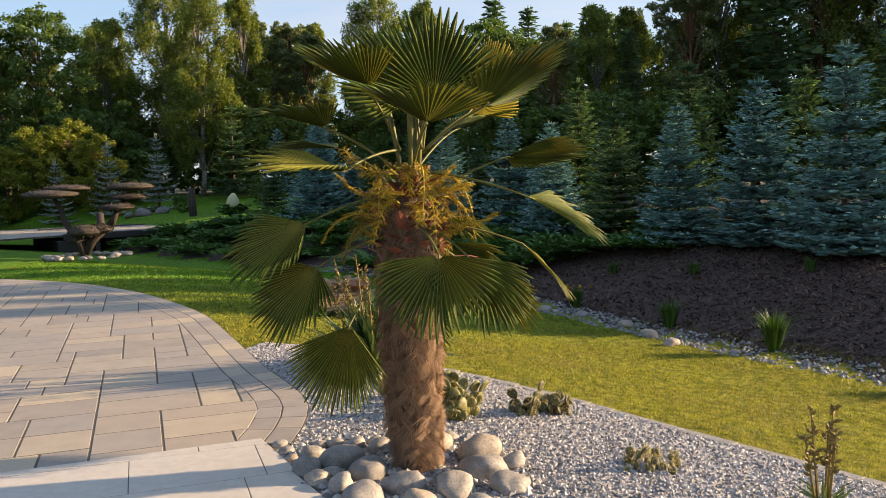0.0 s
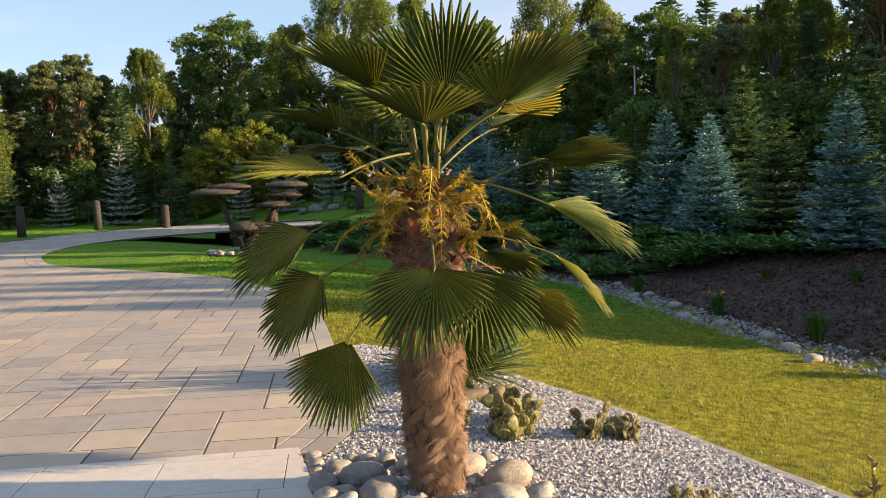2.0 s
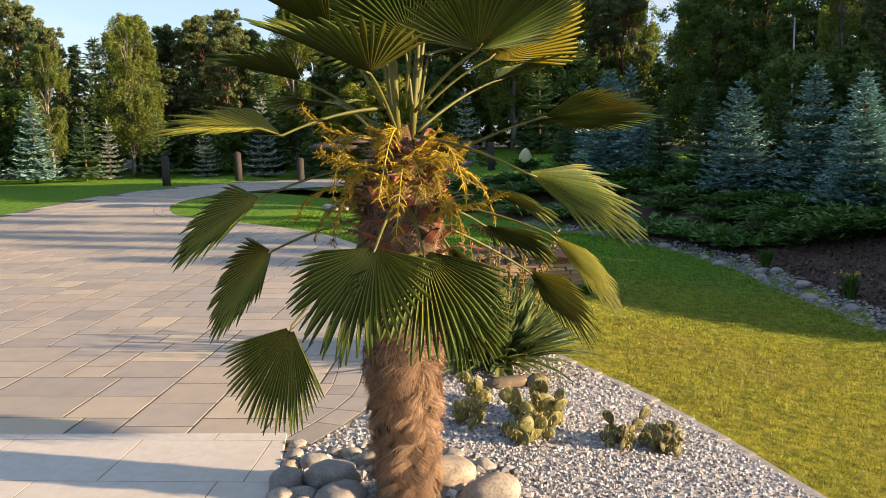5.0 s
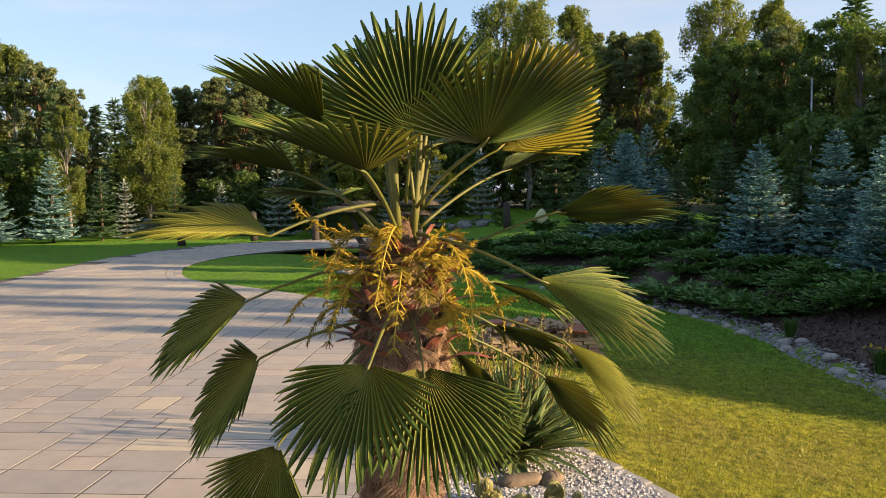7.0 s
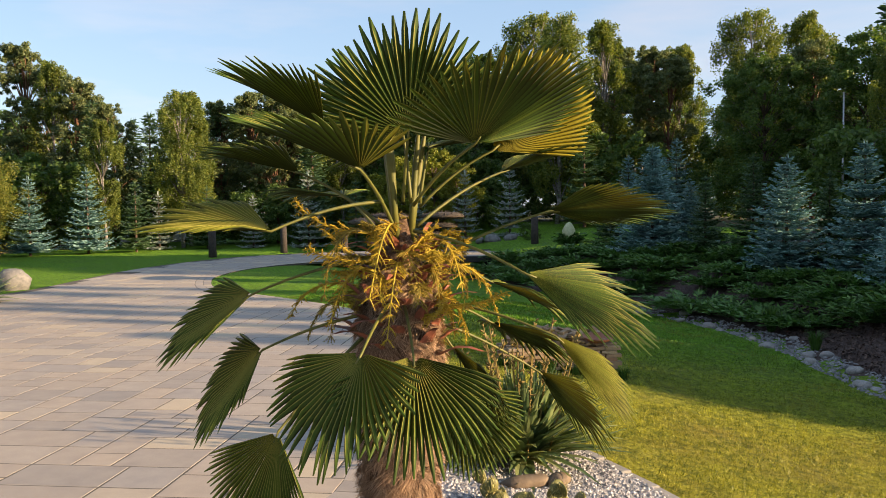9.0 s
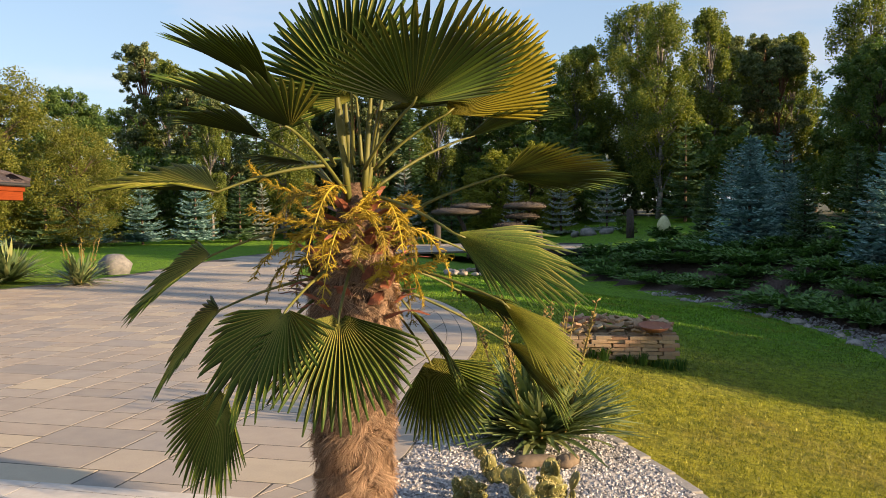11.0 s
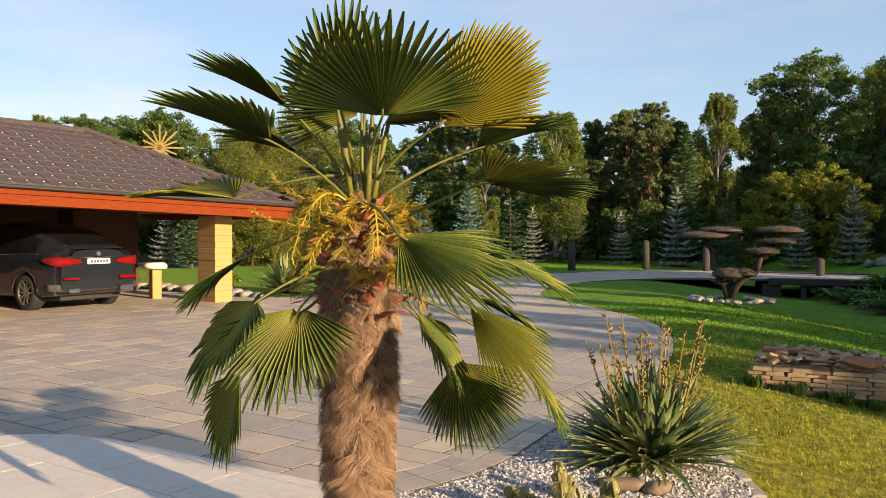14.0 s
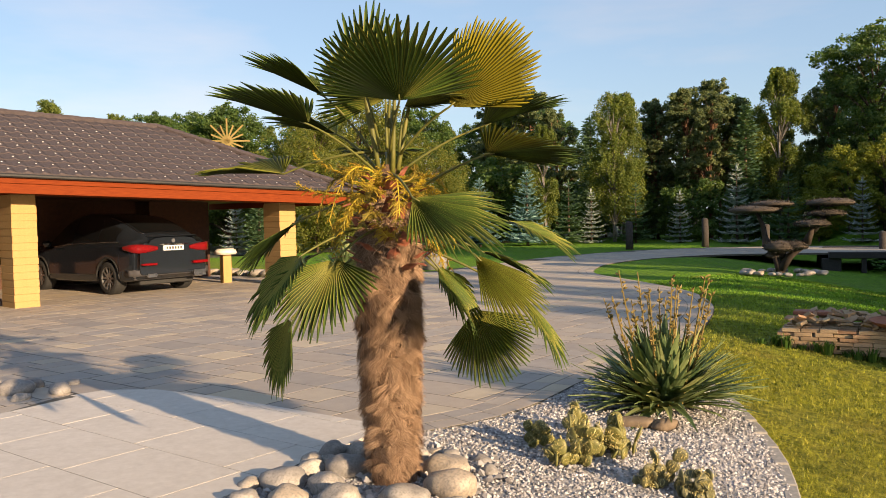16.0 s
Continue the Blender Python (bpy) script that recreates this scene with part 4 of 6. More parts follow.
WOOD = [(oak, -17.1, 47.0, 60, 1.05), (birch_b, -15.1, 52.9, 250, 0.86), (birch, -8.5, 45.2, 255, 0.88), (birch_b, -6.7, 48.5, 95, 0.89), (pine, -4.8, 52.8, 260, 0.81), (birch_b,
        -3.3, 53.9, 236, 0.84), (birch, 0.8, 50.0, 335, 0.92), (birch_b, 3.4, 51.9, 154, 0.91), (tall_spruce, 6.7, 44.5, 344, 0.82), (tall_spruce, 8.6, 45.1, 65, 0.79),
        (tall_spruce, 11.0, 46.7, 160, 0.75), (tall_spruce, 11.2, 42.5, 94, 0.76), (pine, -39.2, 40.2, 7, 0.94), (birch_b, -36.8, 39.8, 357, 0.86), (pine, -34.5, 39.2, 312, 0.75), (tall_spruce, -32.6, 38.3, 162, 0.65), (pine, -29.2, 36.0, 61, 0.58), (tall_spruce, -29.1, 38.7, 177, 0.59), (birch, -24.8, 35.7, 202, 0.62), (tall_spruce, -25.8, 40.0, 311, 0.63), (pine, -23.6, 40.2,
        67, 0.64), (birch_b, -22.7, 43.1, 267, 0.62), (birch_b, -21.6, 46.0, 72, 0.76), (pine, -20.3, 48.9, 237, 0.67), (birch, -11.6, 52.0, 327, 1.03), (birch_b, -5.7, 55.2,
        217, 0.81), (pine, -3.6, 51.4, 207, 0.75), (pine, -7.2, 55.0, 262, 0.87), (birch, 3.8, 48.6, 192, 0.79), (tall_spruce, 5.2, 47.5, 217, 0.70), (birch, -15.0, 51.1, 47,
        0.81), (birch_b, -19.7, 42.4, 352, 0.71), (pine, -22.5, 40.6, 267, 0.62), (tall_spruce, -20.0, 39.9, 327, 0.56), (willow, -29.9, 21.4, 267, 0.74), (willow, -31.4, 24.7, 177,
        0.87), (tall_spruce, -29.3, 18.3, 217, 0.32), (oak, -33.6, 30.2, 297, 0.79), (oak, -37.2, 20.4, 87, 0.79), (birch_b, -25.6, 37.3, 276, 0.64), (pine, -25.5, 40.0, 336, 0.61),
        (pine, -24.8, 41.8, 1, 0.64), (pine, -22.9, 41.9, 26, 0.68), (birch_b, -27.2, 33.1, 16, 0.50), (birch_b, -54.2, 15.8, 11, 0.78), (birch_b, -55.1, 20.3, 131, 0.73), (oak, -52.4, 22.0,
        261, 0.93), (oak, -37.9, 20.6, 21, 0.77),
        (golden, -15.0, 40.2, 315, 0.90), (golden, -13.9, 41.2, 120, 0.98), (golden, -12.6, 41.0, 124, 0.82), (golden, -16.2, 39.8, 35, 0.82), (willow, -28.5, 26.5, 40, 0.62)]
for k in range(1, 26):
    # the dark wood past the bank
    x = 4.5 + 0.95 * k
    ob = (tall_spruce, birch_b, pine, birch, birch_b)[k % 5]
    WOOD.append((ob, x, 31.6 + 1.9 * math.sin(k * 2.4) - 0.12 * k, k * 67, ((0.92, 0.86, 0.92, 0.84, 0.95)[k % 5] + 0.012 * k) * (0.50 + 0.06 * math.sin(k * 1.9) if k < 6 else 0.62 if k < 9 else 0.80)))
for k in range(9):
    WOOD.append(((oak, pine, oak)[k % 3], 1.5 + 1.9 * k, 39.5 + 1.5 * math.sin(k * 2.2), k * 71, (0.74, 0.62, 0.80)[k % 3]))
for k in range(12):
    WOOD.append((hedge, 4.5 + 2.0 * k, 29.0 - 0.2 * k + 0.8 * math.sin(k * 2.0), k * 61, 0.85))
for k in range(40):
    # a second row that closes the wood
    a = radians(-8 + k * 2.6)
    d = 60 + 4 * math.sin(k * 2.1)
    WOOD.append(((pine, oak, birch_b, tall_spruce, oak)[k % 5], -3 - d * math.sin(a), 4 + d * math.cos(a), k * 47, (0.76, 0.92, 0.72, 0.70, 0.98)[k % 5]))
for k in range(30):
    a = radians(-6 + k * 3.5)
    d = 47 + 3 * math.sin(k * 1.7)
    WOOD.append((hedge, -2 - d * math.sin(a), 2 + d * math.cos(a), k * 61, 1.0 + 0.25 * math.sin(k * 2.3)))
for k in range(17):
    # low growth that closes the foot of the wood
    a = radians(14 + k * 3.7)
    d = 42.5 + 1.2 * math.sin(k * 2.7)
    WOOD.append((hedge, -2 - d * math.sin(a), 2 + d * math.cos(a), k * 83, 0.62 + 0.14 * math.sin(k * 1.9)))
WOOD += [(poplar, 31, 16.7, 50, 0.85), (poplar, 27, 17.5, 90, 0.9), (poplar, 34, 18.9, 10, 1.0), (poplar, 28, 20.3, 80, 1.0), (poplar, 32, 22.0, 130, 1.0)]
for ob, x, y, rz, s in WOOD:
    put(ob, x, y, rz, s, ob not in done)
    done.add(ob)


# the gravel bed
def boulder(seed, size, flat, parent_label, loc, rz, tilt=0.0):
    r = random.Random(seed)
    bm = bmesh.new()
    bmesh.ops.create_icosphere(bm, subdivisions=3, radius=1)
    off = Vector((seed * 3.1, seed * 1.7, seed * 0.9))
    for v in bm.verts:
        p = v.co.copy()
        p = Vector([math.copysign(abs(c) ** 0.93, c) for c in p])
        k = 1 + 0.34 * noise.noise(p * 0.8 + off) + 0.14 * noise.noise(p * 1.8 + off) + 0.05 * noise.noise(p * 4.5 + off)
        v.co = Vector((p.x * size[0] * k, p.y * size[1] * k, p.z * size[2] * k))
    ob = part("boulder", bm, M["boulder"], smooth=True)
    ob.matrix_world = pose(*loc, tilt, tilt * 0.6, rz)
    return tagged(ob, parent_label, "boulder", "boulders round the palm")


# x, y, half length, half width, half height, turn
STONES = [(-0.37, 5.28, 0.19, 0.13, 0.12, 15), (-0.20, 5.03, 0.16, 0.14, 0.13, 50), (0.22, 5.50, 0.19, 0.15, 0.13, 20), (0.52, 5.30, 0.19, 0.15, 0.14, 30), (0.50, 4.98, 0.20, 0.15, 0.12, 10),
          (0.02, 4.76, 0.16, 0.13, 0.12, 5), (-0.58, 5.16, 0.13, 0.10, 0.11, 70), (-0.50, 4.96, 0.11, 0.09, 0.09, 20), (-0.36, 4.86, 0.12, 0.10, 0.09, 80), (-0.42, 5.06, 0.11, 0.08, 0.07, 0),
          (-0.29, 5.60, 0.10, 0.08, 0.08, 30), (-0.12, 5.52, 0.11, 0.09, 0.09, 60), (-0.42, 5.66, 0.08, 0.06, 0.06, 0), (-0.56, 5.48, 0.10, 0.08, 0.08, 45), (-0.15, 5.68, 0.08, 0.06, 0.06, 20), (-0.02, 5.70, 0.09, 0.08, 0.07, 50),
          (0.30, 4.70, 0.17, 0.14, 0.12, 60), (0.36, 5.72, 0.09, 0.07, 0.06, 20), (0.14, 5.84, 0.08, 0.06, 0.05, 10), (-0.22, 4.62, 0.16, 0.13, 0.11, 30), (0.08, 4.50, 0.15, 0.12, 0.10, 70), (0.70, 5.12, 0.12, 0.09, 0.08, 45), (0.62, 4.70, 0.15, 0.12, 0.10, 15),
          (-0.36, 4.46, 0.10, 0.08, 0.07, 15), (-0.10, 4.30, 0.13, 0.10, 0.09, 40), (0.40, 4.42, 0.13, 0.11, 0.09, 0), (-0.52, 5.66, 0.07, 0.06, 0.05, 0), (-0.63, 5.32, 0.07, 0.06, 0.05, 10), (-0.80, 5.72, 0.07, 0.055, 0.05, 30), (-0.74, 5.58, 0.07, 0.06, 0.05, 80), (-0.68, 5.42, 0.06, 0.05, 0.05, 15)]
for i, (x, y, a, b, c, w) in enumerate(STONES):
    boulder(i + 1, (a * 0.76, b * 0.78, c * 0.68), 1, "large smooth grey-tan river boulder" if a > 0.14 else "small smooth grey river boulder", (x, y, gz(x, y) + c * 0.42), w, rng.uniform(-16, 16))
for i, (x, y, a) in enumerate([(-4.12, 4.30, 0.13), (-4.40, 3.98, 0.16), (-4.05, 3.95, 0.09), (-4.3, 3.6, 0.15), (-4.65, 4.2, 0.12), (-4.5, 4.5, 0.08), (-4.9, 3.8, 0.14)]):
    boulder(60 + i, (a, a * 0.75, a * 0.6), 1, "pale river boulder beside the slab path", (x, y, a * 0.35), i * 47, 4)
ring = [(-0.74, 5.72), (-0.30, 5.86), (0.20, 5.92), (0.55, 5.72), (0.78, 5.2), (0.80, 4.7), (0.5, 4.3), (-0.05, 4.2), (-0.42, 4.45), (-0.70, 5.25)]
boulder(80, (0.17, 0.085, 0.045), 1, "flat brown rock among the gravel", (0.08, 7.36, 0.0), 30).data.materials[0] = M["brownrock"]
boulder(81, (0.10, 0.07, 0.05), 1, "rough tan rock among the gravel", (0.30, 7.48, 0.0), 70).data.materials[0] = M["brownrock"]


def stone_bag(count, poly, lo, hi, zf, seed, keep=lambda x, y: True):
    r = random.Random(seed)
    x0, x1 = min(p[0] for p in poly), max(p[0] for p in poly)
    y0, y1 = min(p[1] for p in poly), max(p[1] for p in poly)
    bag = Bag()
    n = 0
    for _ in range(count * 12):
        x, y = r.uniform(x0, x1), r.uniform(y0, y1)
        if not inside(x, y, poly) or not keep(x, y):
            continue
        s = r.uniform(lo, hi)
        w = r.uniform(0, 6.283)
        c, d = math.cos(w) * s, math.sin(w) * s
        e = r.uniform(0.5, 0.9)
        z = zf(x, y) + s * 0.25
        h = s * r.uniform(0.5, 0.8)
        vs = [(x + c, y + d, z + r.uniform(-0.3, 0.3) * h), (x - d * e, y + c * e, z + r.uniform(-0.3, 0.4) * h), (x - c * 0.9, y - d * 0.9, z + r.uniform(-0.3, 0.4) * h),
              (x + d * e, y - c * e, z + r.uniform(-0.3, 0.3) * h), (x + r.uniform(-0.3, 0.3) * s, y + r.uniform(-0.3, 0.3) * s, z + h), (x + c * 0.3, y + d * 0.3, z + h * 0.85)]
        bag.add(vs, [(0, 1, 5), (1, 4, 5), (1, 2, 4), (2, 3, 4), (3, 0, 5), (3, 5, 4)])
        n += 1
        if n >= count:
            break
    return bag


near_bed = [p for p in PAVE_IN if p[1] < 9.35] + [(-1.35, 9.5)] + [p for p in KERB if p[1] > 3.4] + [(0.2, 3.4), (-0.3, 4.36), (-0.62, 5.1), (-0.78, 5.6)]
tagged(stone_bag(30000, near_bed, 0.009, 0.020, lambda x, y: gz(x, y) + 0.010, 5).to("gravel", M["gravel"]), "loose white and grey gravel chips", "gravel", kind="stuff")
tagged(stone_bag(9000, BED, 0.016, 0.032, lambda x, y: gz(x, y) + 0.010, 6, lambda x, y: y < 3.5 and not inside(x, y, SLAB)).to("gravel", M["gravel"]), "loose white and grey gravel chips", "gravel", kind="stuff")


# prickly pears
def pad_mesh(r, w, h):
    bm = bmesh.new()
    bmesh.ops.create_icosphere(bm, subdivisions=2, radius=1)
    for v in bm.verts:
        t = (v.co.z + 1) / 2
        v.co = Vector((v.co.x * w * (0.62 + 0.46 * t), v.co.y * 0.012, (v.co.z + 1) * h * 0.5))
    return bm


def cactus(label, x, y, spread, count, size, mat, seed):
    r = random.Random(seed)
    c = thing("cactus", label, "cactus", (x, y, gz(x, y) + 0.012), group="prickly pears")
    spines = Bag()
    pads = []
    for i in range(count):
        lower = i < count * 0.55
        h = size * r.uniform(0.75, 1.2)
        if lower or not pads:
            w = i * 2.4 + r.uniform(-0.4, 0.4)
            d = spread * math.sqrt(r.random())
            m = pose(d * math.cos(w), d * math.sin(w), 0.0, r.uniform(-42, 42), r.uniform(-30, 30), r.uniform(0, 180))
        else:
            bm_, hm = r.choice(pads)
            m = bm_ @ pose(r.uniform(-0.03, 0.03), 0, hm * 0.9, r.uniform(-35, 35), r.uniform(-40, 40), r.uniform(-60, 60))
        pads.append((m, h))
        bm = pad_mesh(r, h * 0.56, h)
        p = part("pad", bm, mat, c, smooth=True)
        p.matrix_local = m
        for k in range(80):
            q = m @ Vector((r.uniform(-0.36, 0.36) * h, r.choice((-1, 1)) * 0.016, r.uniform(0.25, 1.0) * h))
            d = (m.to_3x3() @ Vector((r.gauss(0, 0.5), r.gauss(0, 1), r.gauss(0.2, 0.5)))).normalized()
            s = d.cross(Vector((0.2, 0.4, 0.9))).normalized() * 0.0017
            spines.add([tuple(q - s), tuple(q + s), tuple(q + d * 0.030)], [(0, 1, 2)])
    tagged(spines.to("spine_mass", M["spine"], c), kind="stuff")
    return c


cactus("clump of prickly pear with yellow-green spiny pads", 0.47, 6.30, 0.15, 34, 0.11, M["cactus"], 1)
cactus("clump of prickly pear with yellow-green spiny pads", 0.50, 6.68, 0.15, 30, 0.11, M["cactus"], 2)
cactus("small prickly pear with green spiny pads", 0.07, 6.40, 0.08, 10, 0.105, M["cactus"], 3)
cactus("small prickly pear with green spiny pads", 0.02, 6.88, 0.10, 11, 0.105, M["cactus"], 4)
cactus("low prickly pear with brownish-green pads", 1.06, 6.44, 0.13, 20, 0.09, M["cactus_old"], 5)
cactus("low prickly pear with brownish-green pads", 1.29, 6.51, 0.13, 20, 0.09, M["cactus_old"], 6)
cactus("flat sprawling prickly pear with dry pads", 1.55, 5.06, 0.20, 26, 0.06, M["cactus_old"], 7)


# yuccas
def yucca(label, x, y, n, L, stalks, sh, seed, z=0.0, spread=0.06):
    r = random.Random(seed)
    t = thing("yucca", label, "yucca", (x, y, gz(x, y) + z))
    bag = Bag()
    for i in range(n):
        w = r.uniform(0, 6.283)
        el = radians(r.uniform(14, 86))
        out = Vector((math.cos(w), math.sin(w), 0))
        tan = Vector((-math.sin(w), math.cos(w), 0))
        ln = L * r.uniform(0.7, 1.1)
        wd = r.uniform(0.024, 0.042) * L / 0.6
        bend = r.uniform(0.05, 0.35)
        vs = []
        for k, sc in enumerate((0.6, 1.0, 0.85, 0.5, 0.02)):
            u = k / 4
            p = out * (spread * r.random() + math.cos(el) * ln * u) + Vector((0, 0, 0.03 + math.sin(el) * ln * u - bend * ln * u * u))
            p.z = max(p.z, 0.02)
            vs += [tuple(p - tan * wd * sc + Vector((0, 0, 0.006))), tuple(p), tuple(p + tan * wd * sc + Vector((0, 0, 0.006)))]
        fs = [f for k in range(4) for f in ((k * 3, k * 3 + 1, k * 3 + 4, k * 3 + 3), (k * 3 + 1, k * 3 + 2, k * 3 + 5, k * 3 + 4))]
        bag.add(vs, fs)
    tagged(bag.to("leaves", M["yucca"], t, "stiff sword-shaped leaves"), kind="stuff")
    for i in range(stalks):
        w = i * 2.4
        d = 0.34 * math.sqrt((i + 0.5) / stalks) * (L / 0.6)
        top = sh * r.uniform(0.72, 1.0)
        base = Vector((d * math.cos(w) * 0.5, d * math.sin(w) * 0.5, 0.05))
        tip = Vector((d * math.cos(w) * 1.2, d * math.sin(w) * 1.2, top))
        st = Bag()
        st.add(*tube([base, base.lerp(tip, 0.5), tip], [0.009, 0.008, 0.004], 5))
        for k in range(26):
            u = r.uniform(0.42, 1.0)
            p = base.lerp(tip, u)
            dd = Vector((r.gauss(0, 1), r.gauss(0, 1), r.uniform(0.3, 1.6))).normalized()
            s = dd.cross(Vector((0.3, 0.2, 0.9))).normalized() * 0.011
            s2 = dd.cross(s).normalized() * 0.011
            e = p + dd * r.uniform(0.03, 0.065)
            st.add([tuple(p), tuple(p.lerp(e, 0.5) + s), tuple(p.lerp(e, 0.5) + s2), tuple(p.lerp(e, 0.5) - s), tuple(p.lerp(e, 0.5) - s2), tuple(e)],
                   [(0, 1, 2), (0, 2, 3), (0, 3, 4), (0, 4, 1), (5, 2, 1), (5, 3, 2), (5, 4, 3), (5, 1, 4)])
        st.to("stalk", M["stalk"], t, "dry tan seed stalk")
    return t


yucca("green yucca clump with dry tan seed stalks in the gravel", -0.10, 7.98, 520, 0.80, 16, 1.20, 3)
yucca("young yucca with thick budding stalks", 2.28, 4.30, 34, 0.20, 5, 0.62, 4)
yucca("spiky yucca rosette beside the drive", -15.9, 14.5, 150, 1.15, 0, 1, 5)
yucca("yucca clump with seed stalks beside the drive", -13.7, 14.7, 120, 0.9, 7, 1.1, 6)


# tufts along the ditch
def tuft(label, x, y, L, n, seed, yellow=0):
    r = random.Random(seed)
    t = thing("grass_tuft", label, "grass tuft", (x, y, gz(x, y)), group="tufts along the ditch")
    bag = Bag()
    for i in range(n):
        w = r.uniform(0, 6.283)
        out = Vector((math.cos(w), math.sin(w), 0))
        tan = Vector((-math.sin(w), math.cos(w), 0)) * 0.006
        ln, fl = L * r.uniform(0.6, 1.1), r.uniform(0.1, 0.7)
        p0 = out * 0.07 * r.random()
        p1 = p0 + out * ln * fl * 0.4 + Vector((0, 0, ln * 0.65))
        p2 = p0 + out * ln * fl * 1.0 + Vector((0, 0, ln * (0.95 - 0.3 * fl)))
        bag.add([tuple(p0 - tan), tuple(p0 + tan), tuple(p1 + tan), tuple(p1 - tan), tuple(p2)], [(0, 1, 2, 3), (3, 2, 4)])
    bag.to("blade_mass", M["tuft"], t)["kind"] = "stuff"
    if yellow:
        fl = Bag()
        for i in range(yellow):
            p = Vector((r.gauss(0, 0.15), r.gauss(0, 0.15), L * r.uniform(0.7, 1.0)))
            for k in range(3):
                fl.add(leaf_quad(p, 0.06, r), [(0, 1, 2)])
        fl.to("blossom", M["flower"], t, "small yellow blossoms")["kind"] = "stuff"
    return t


tuft("green day lily tuft with yellow blossoms by the ditch", 3.45, 14.6, 0.42, 200, 1, 14)
tuft("green grass tuft on the edge of the mulch", 4.35, 12.4, 0.48, 200, 2)
tuft("large green grass tuft on the edge of the mulch", 5.1, 10.6, 0.6, 320, 3)
tuft("green grass tuft on the edge of the mulch", 6.4, 8.4, 0.55, 240, 4)
tuft("green grass tuft at the foot of the junipers", 1.75, 19.3, 0.6, 240, 5)
tuft("green grass tuft at the foot of the junipers", 2.45, 17.4, 0.4, 160, 6)
tuft("small weed tuft in the mulch", 5.6, 14.6, 0.28, 80, 7)
tuft("small weed tuft in the mulch", 4.6, 16.2, 0.28, 80, 8)
tuft("small weed tuft in the mulch", 6.9, 13.0, 0.28, 80, 9)

# pebbles along the ditch
M["pebble"] = leafy("ditch_pebble", [(0.1, (0.10, 0.10, 0.10)), (0.6, (0.24, 0.235, 0.23)), (0.95, (0.42, 0.41, 0.40))], (1, 1, 1), 0.01, 0.8)
ditch_poly = [(x - 0.26, y - 0.15) for x, y in DITCH if 3 < y < 25] + [(x + 0.34, y + 0.2) for x, y in DITCH if 3 < y < 25][::-1]
tagged(stone_bag(6500, ditch_poly, 0.018, 0.05, gz, 9).to("pebbles", M["pebble"]), "strip of grey pebbles along the ditch", "pebbles", kind="stuff")
for i in range(26):
    k = int(len(DITCH) * (0.30 + 0.45 * i / 26))
    x, y = DITCH[k][0] + rng.uniform(-0.45, 0.35), DITCH[k][1] + rng.uniform(-0.3, 0.3)
    a = rng.uniform(0.07, 0.15)
    boulder(100 + i, (a, a * 0.75, a * 0.55), 1, "smooth grey stone lying in the ditch", (x, y, gz(x, y) + a * 0.25), i * 41)["group"] = "stones in the ditch"


# mulch chips
def chips(count, seed):
    r = random.Random(seed)
    bag = Bag()
    while len(bag.f) < count:
        x, y = r.uniform(2.0, 11), r.uniform(7, 21)
        d, s = seg_dist(x, y, DITCH)
        if d < 0.3 or d > 5.5:
            continue
        z = gz(x, y) + 0.012
        w = r.uniform(0, 6.283)
        a, b = r.uniform(0.02, 0.055), r.uniform(0.006, 0.016)
        c, e = math.cos(w), math.sin(w)
        t = r.uniform(-0.02, 0.03)
        bag.add([(x - c * a - e * b, y - e * a + c * b, z - t), (x - c * a + e * b, y - e * a - c * b, z - t), (x + c * a + e * b, y + e * a - c * b, z + t), (x + c * a - e * b, y + e * a + c * b, z + t + 0.008)], [(0, 1, 2, 3)])
    return bag


M["chip"] = leafy("bark_chip", [(0.1, (0.03, 0.018, 0.014)), (0.6, (0.10, 0.062, 0.046)), (0.95, (0.24, 0.17, 0.135))], (1, 1, 1), 0.02, 0.9)
tagged(stone_bag(420, ring, 0.018, 0.045, lambda x, y: gz(x, y) + 0.012, 15).to("small_stones", M["gravel"]), "small grey stones filling between the boulders", "stones", kind="stuff")
tagged(chips(22000, 8).to("bark_chips", M["chip"]), "dark reddish bark chips covering the bank", "mulch", kind="stuff")


# junipers
def juniper(label, seed, R, h):
    r = random.Random(seed)
    t = thing("juniper", label, "juniper", group="junipers on the bank")
    bag = Bag()
    for i in range(84):
        w = r.uniform(0, 6.283)
        out = Vector((math.cos(w), math.sin(w), 0))
        L = R * r.uniform(0.5, 1.05)
        el = r.uniform(0.15, 0.75)
        for s in range(9):
            u = (s + 0.5) / 9
            p = out * L * u + Vector((0, 0, h * (0.15 + el * math.sin(u * 2.0))))
            for q in range(4):
                d = (out + Vector((r.gauss(0, 0.45), r.gauss(0, 0.45), r.uniform(-0.1, 0.45)))).normalized()
                ln = 0.15 * r.uniform(0.7, 1.4)
                sv = d.cross(Vector((r.gauss(0, 0.3), r.gauss(0, 0.3), 1))).normalized() * 0.030
                bag.add([tuple(p), tuple(p + d * ln * 0.5 + sv), tuple(p + d * ln), tuple(p + d * ln * 0.5 - sv)], [(0, 1, 2, 3)])
    bag.to("sprays", M["juniper"], t)["kind"] = "stuff"
    return t


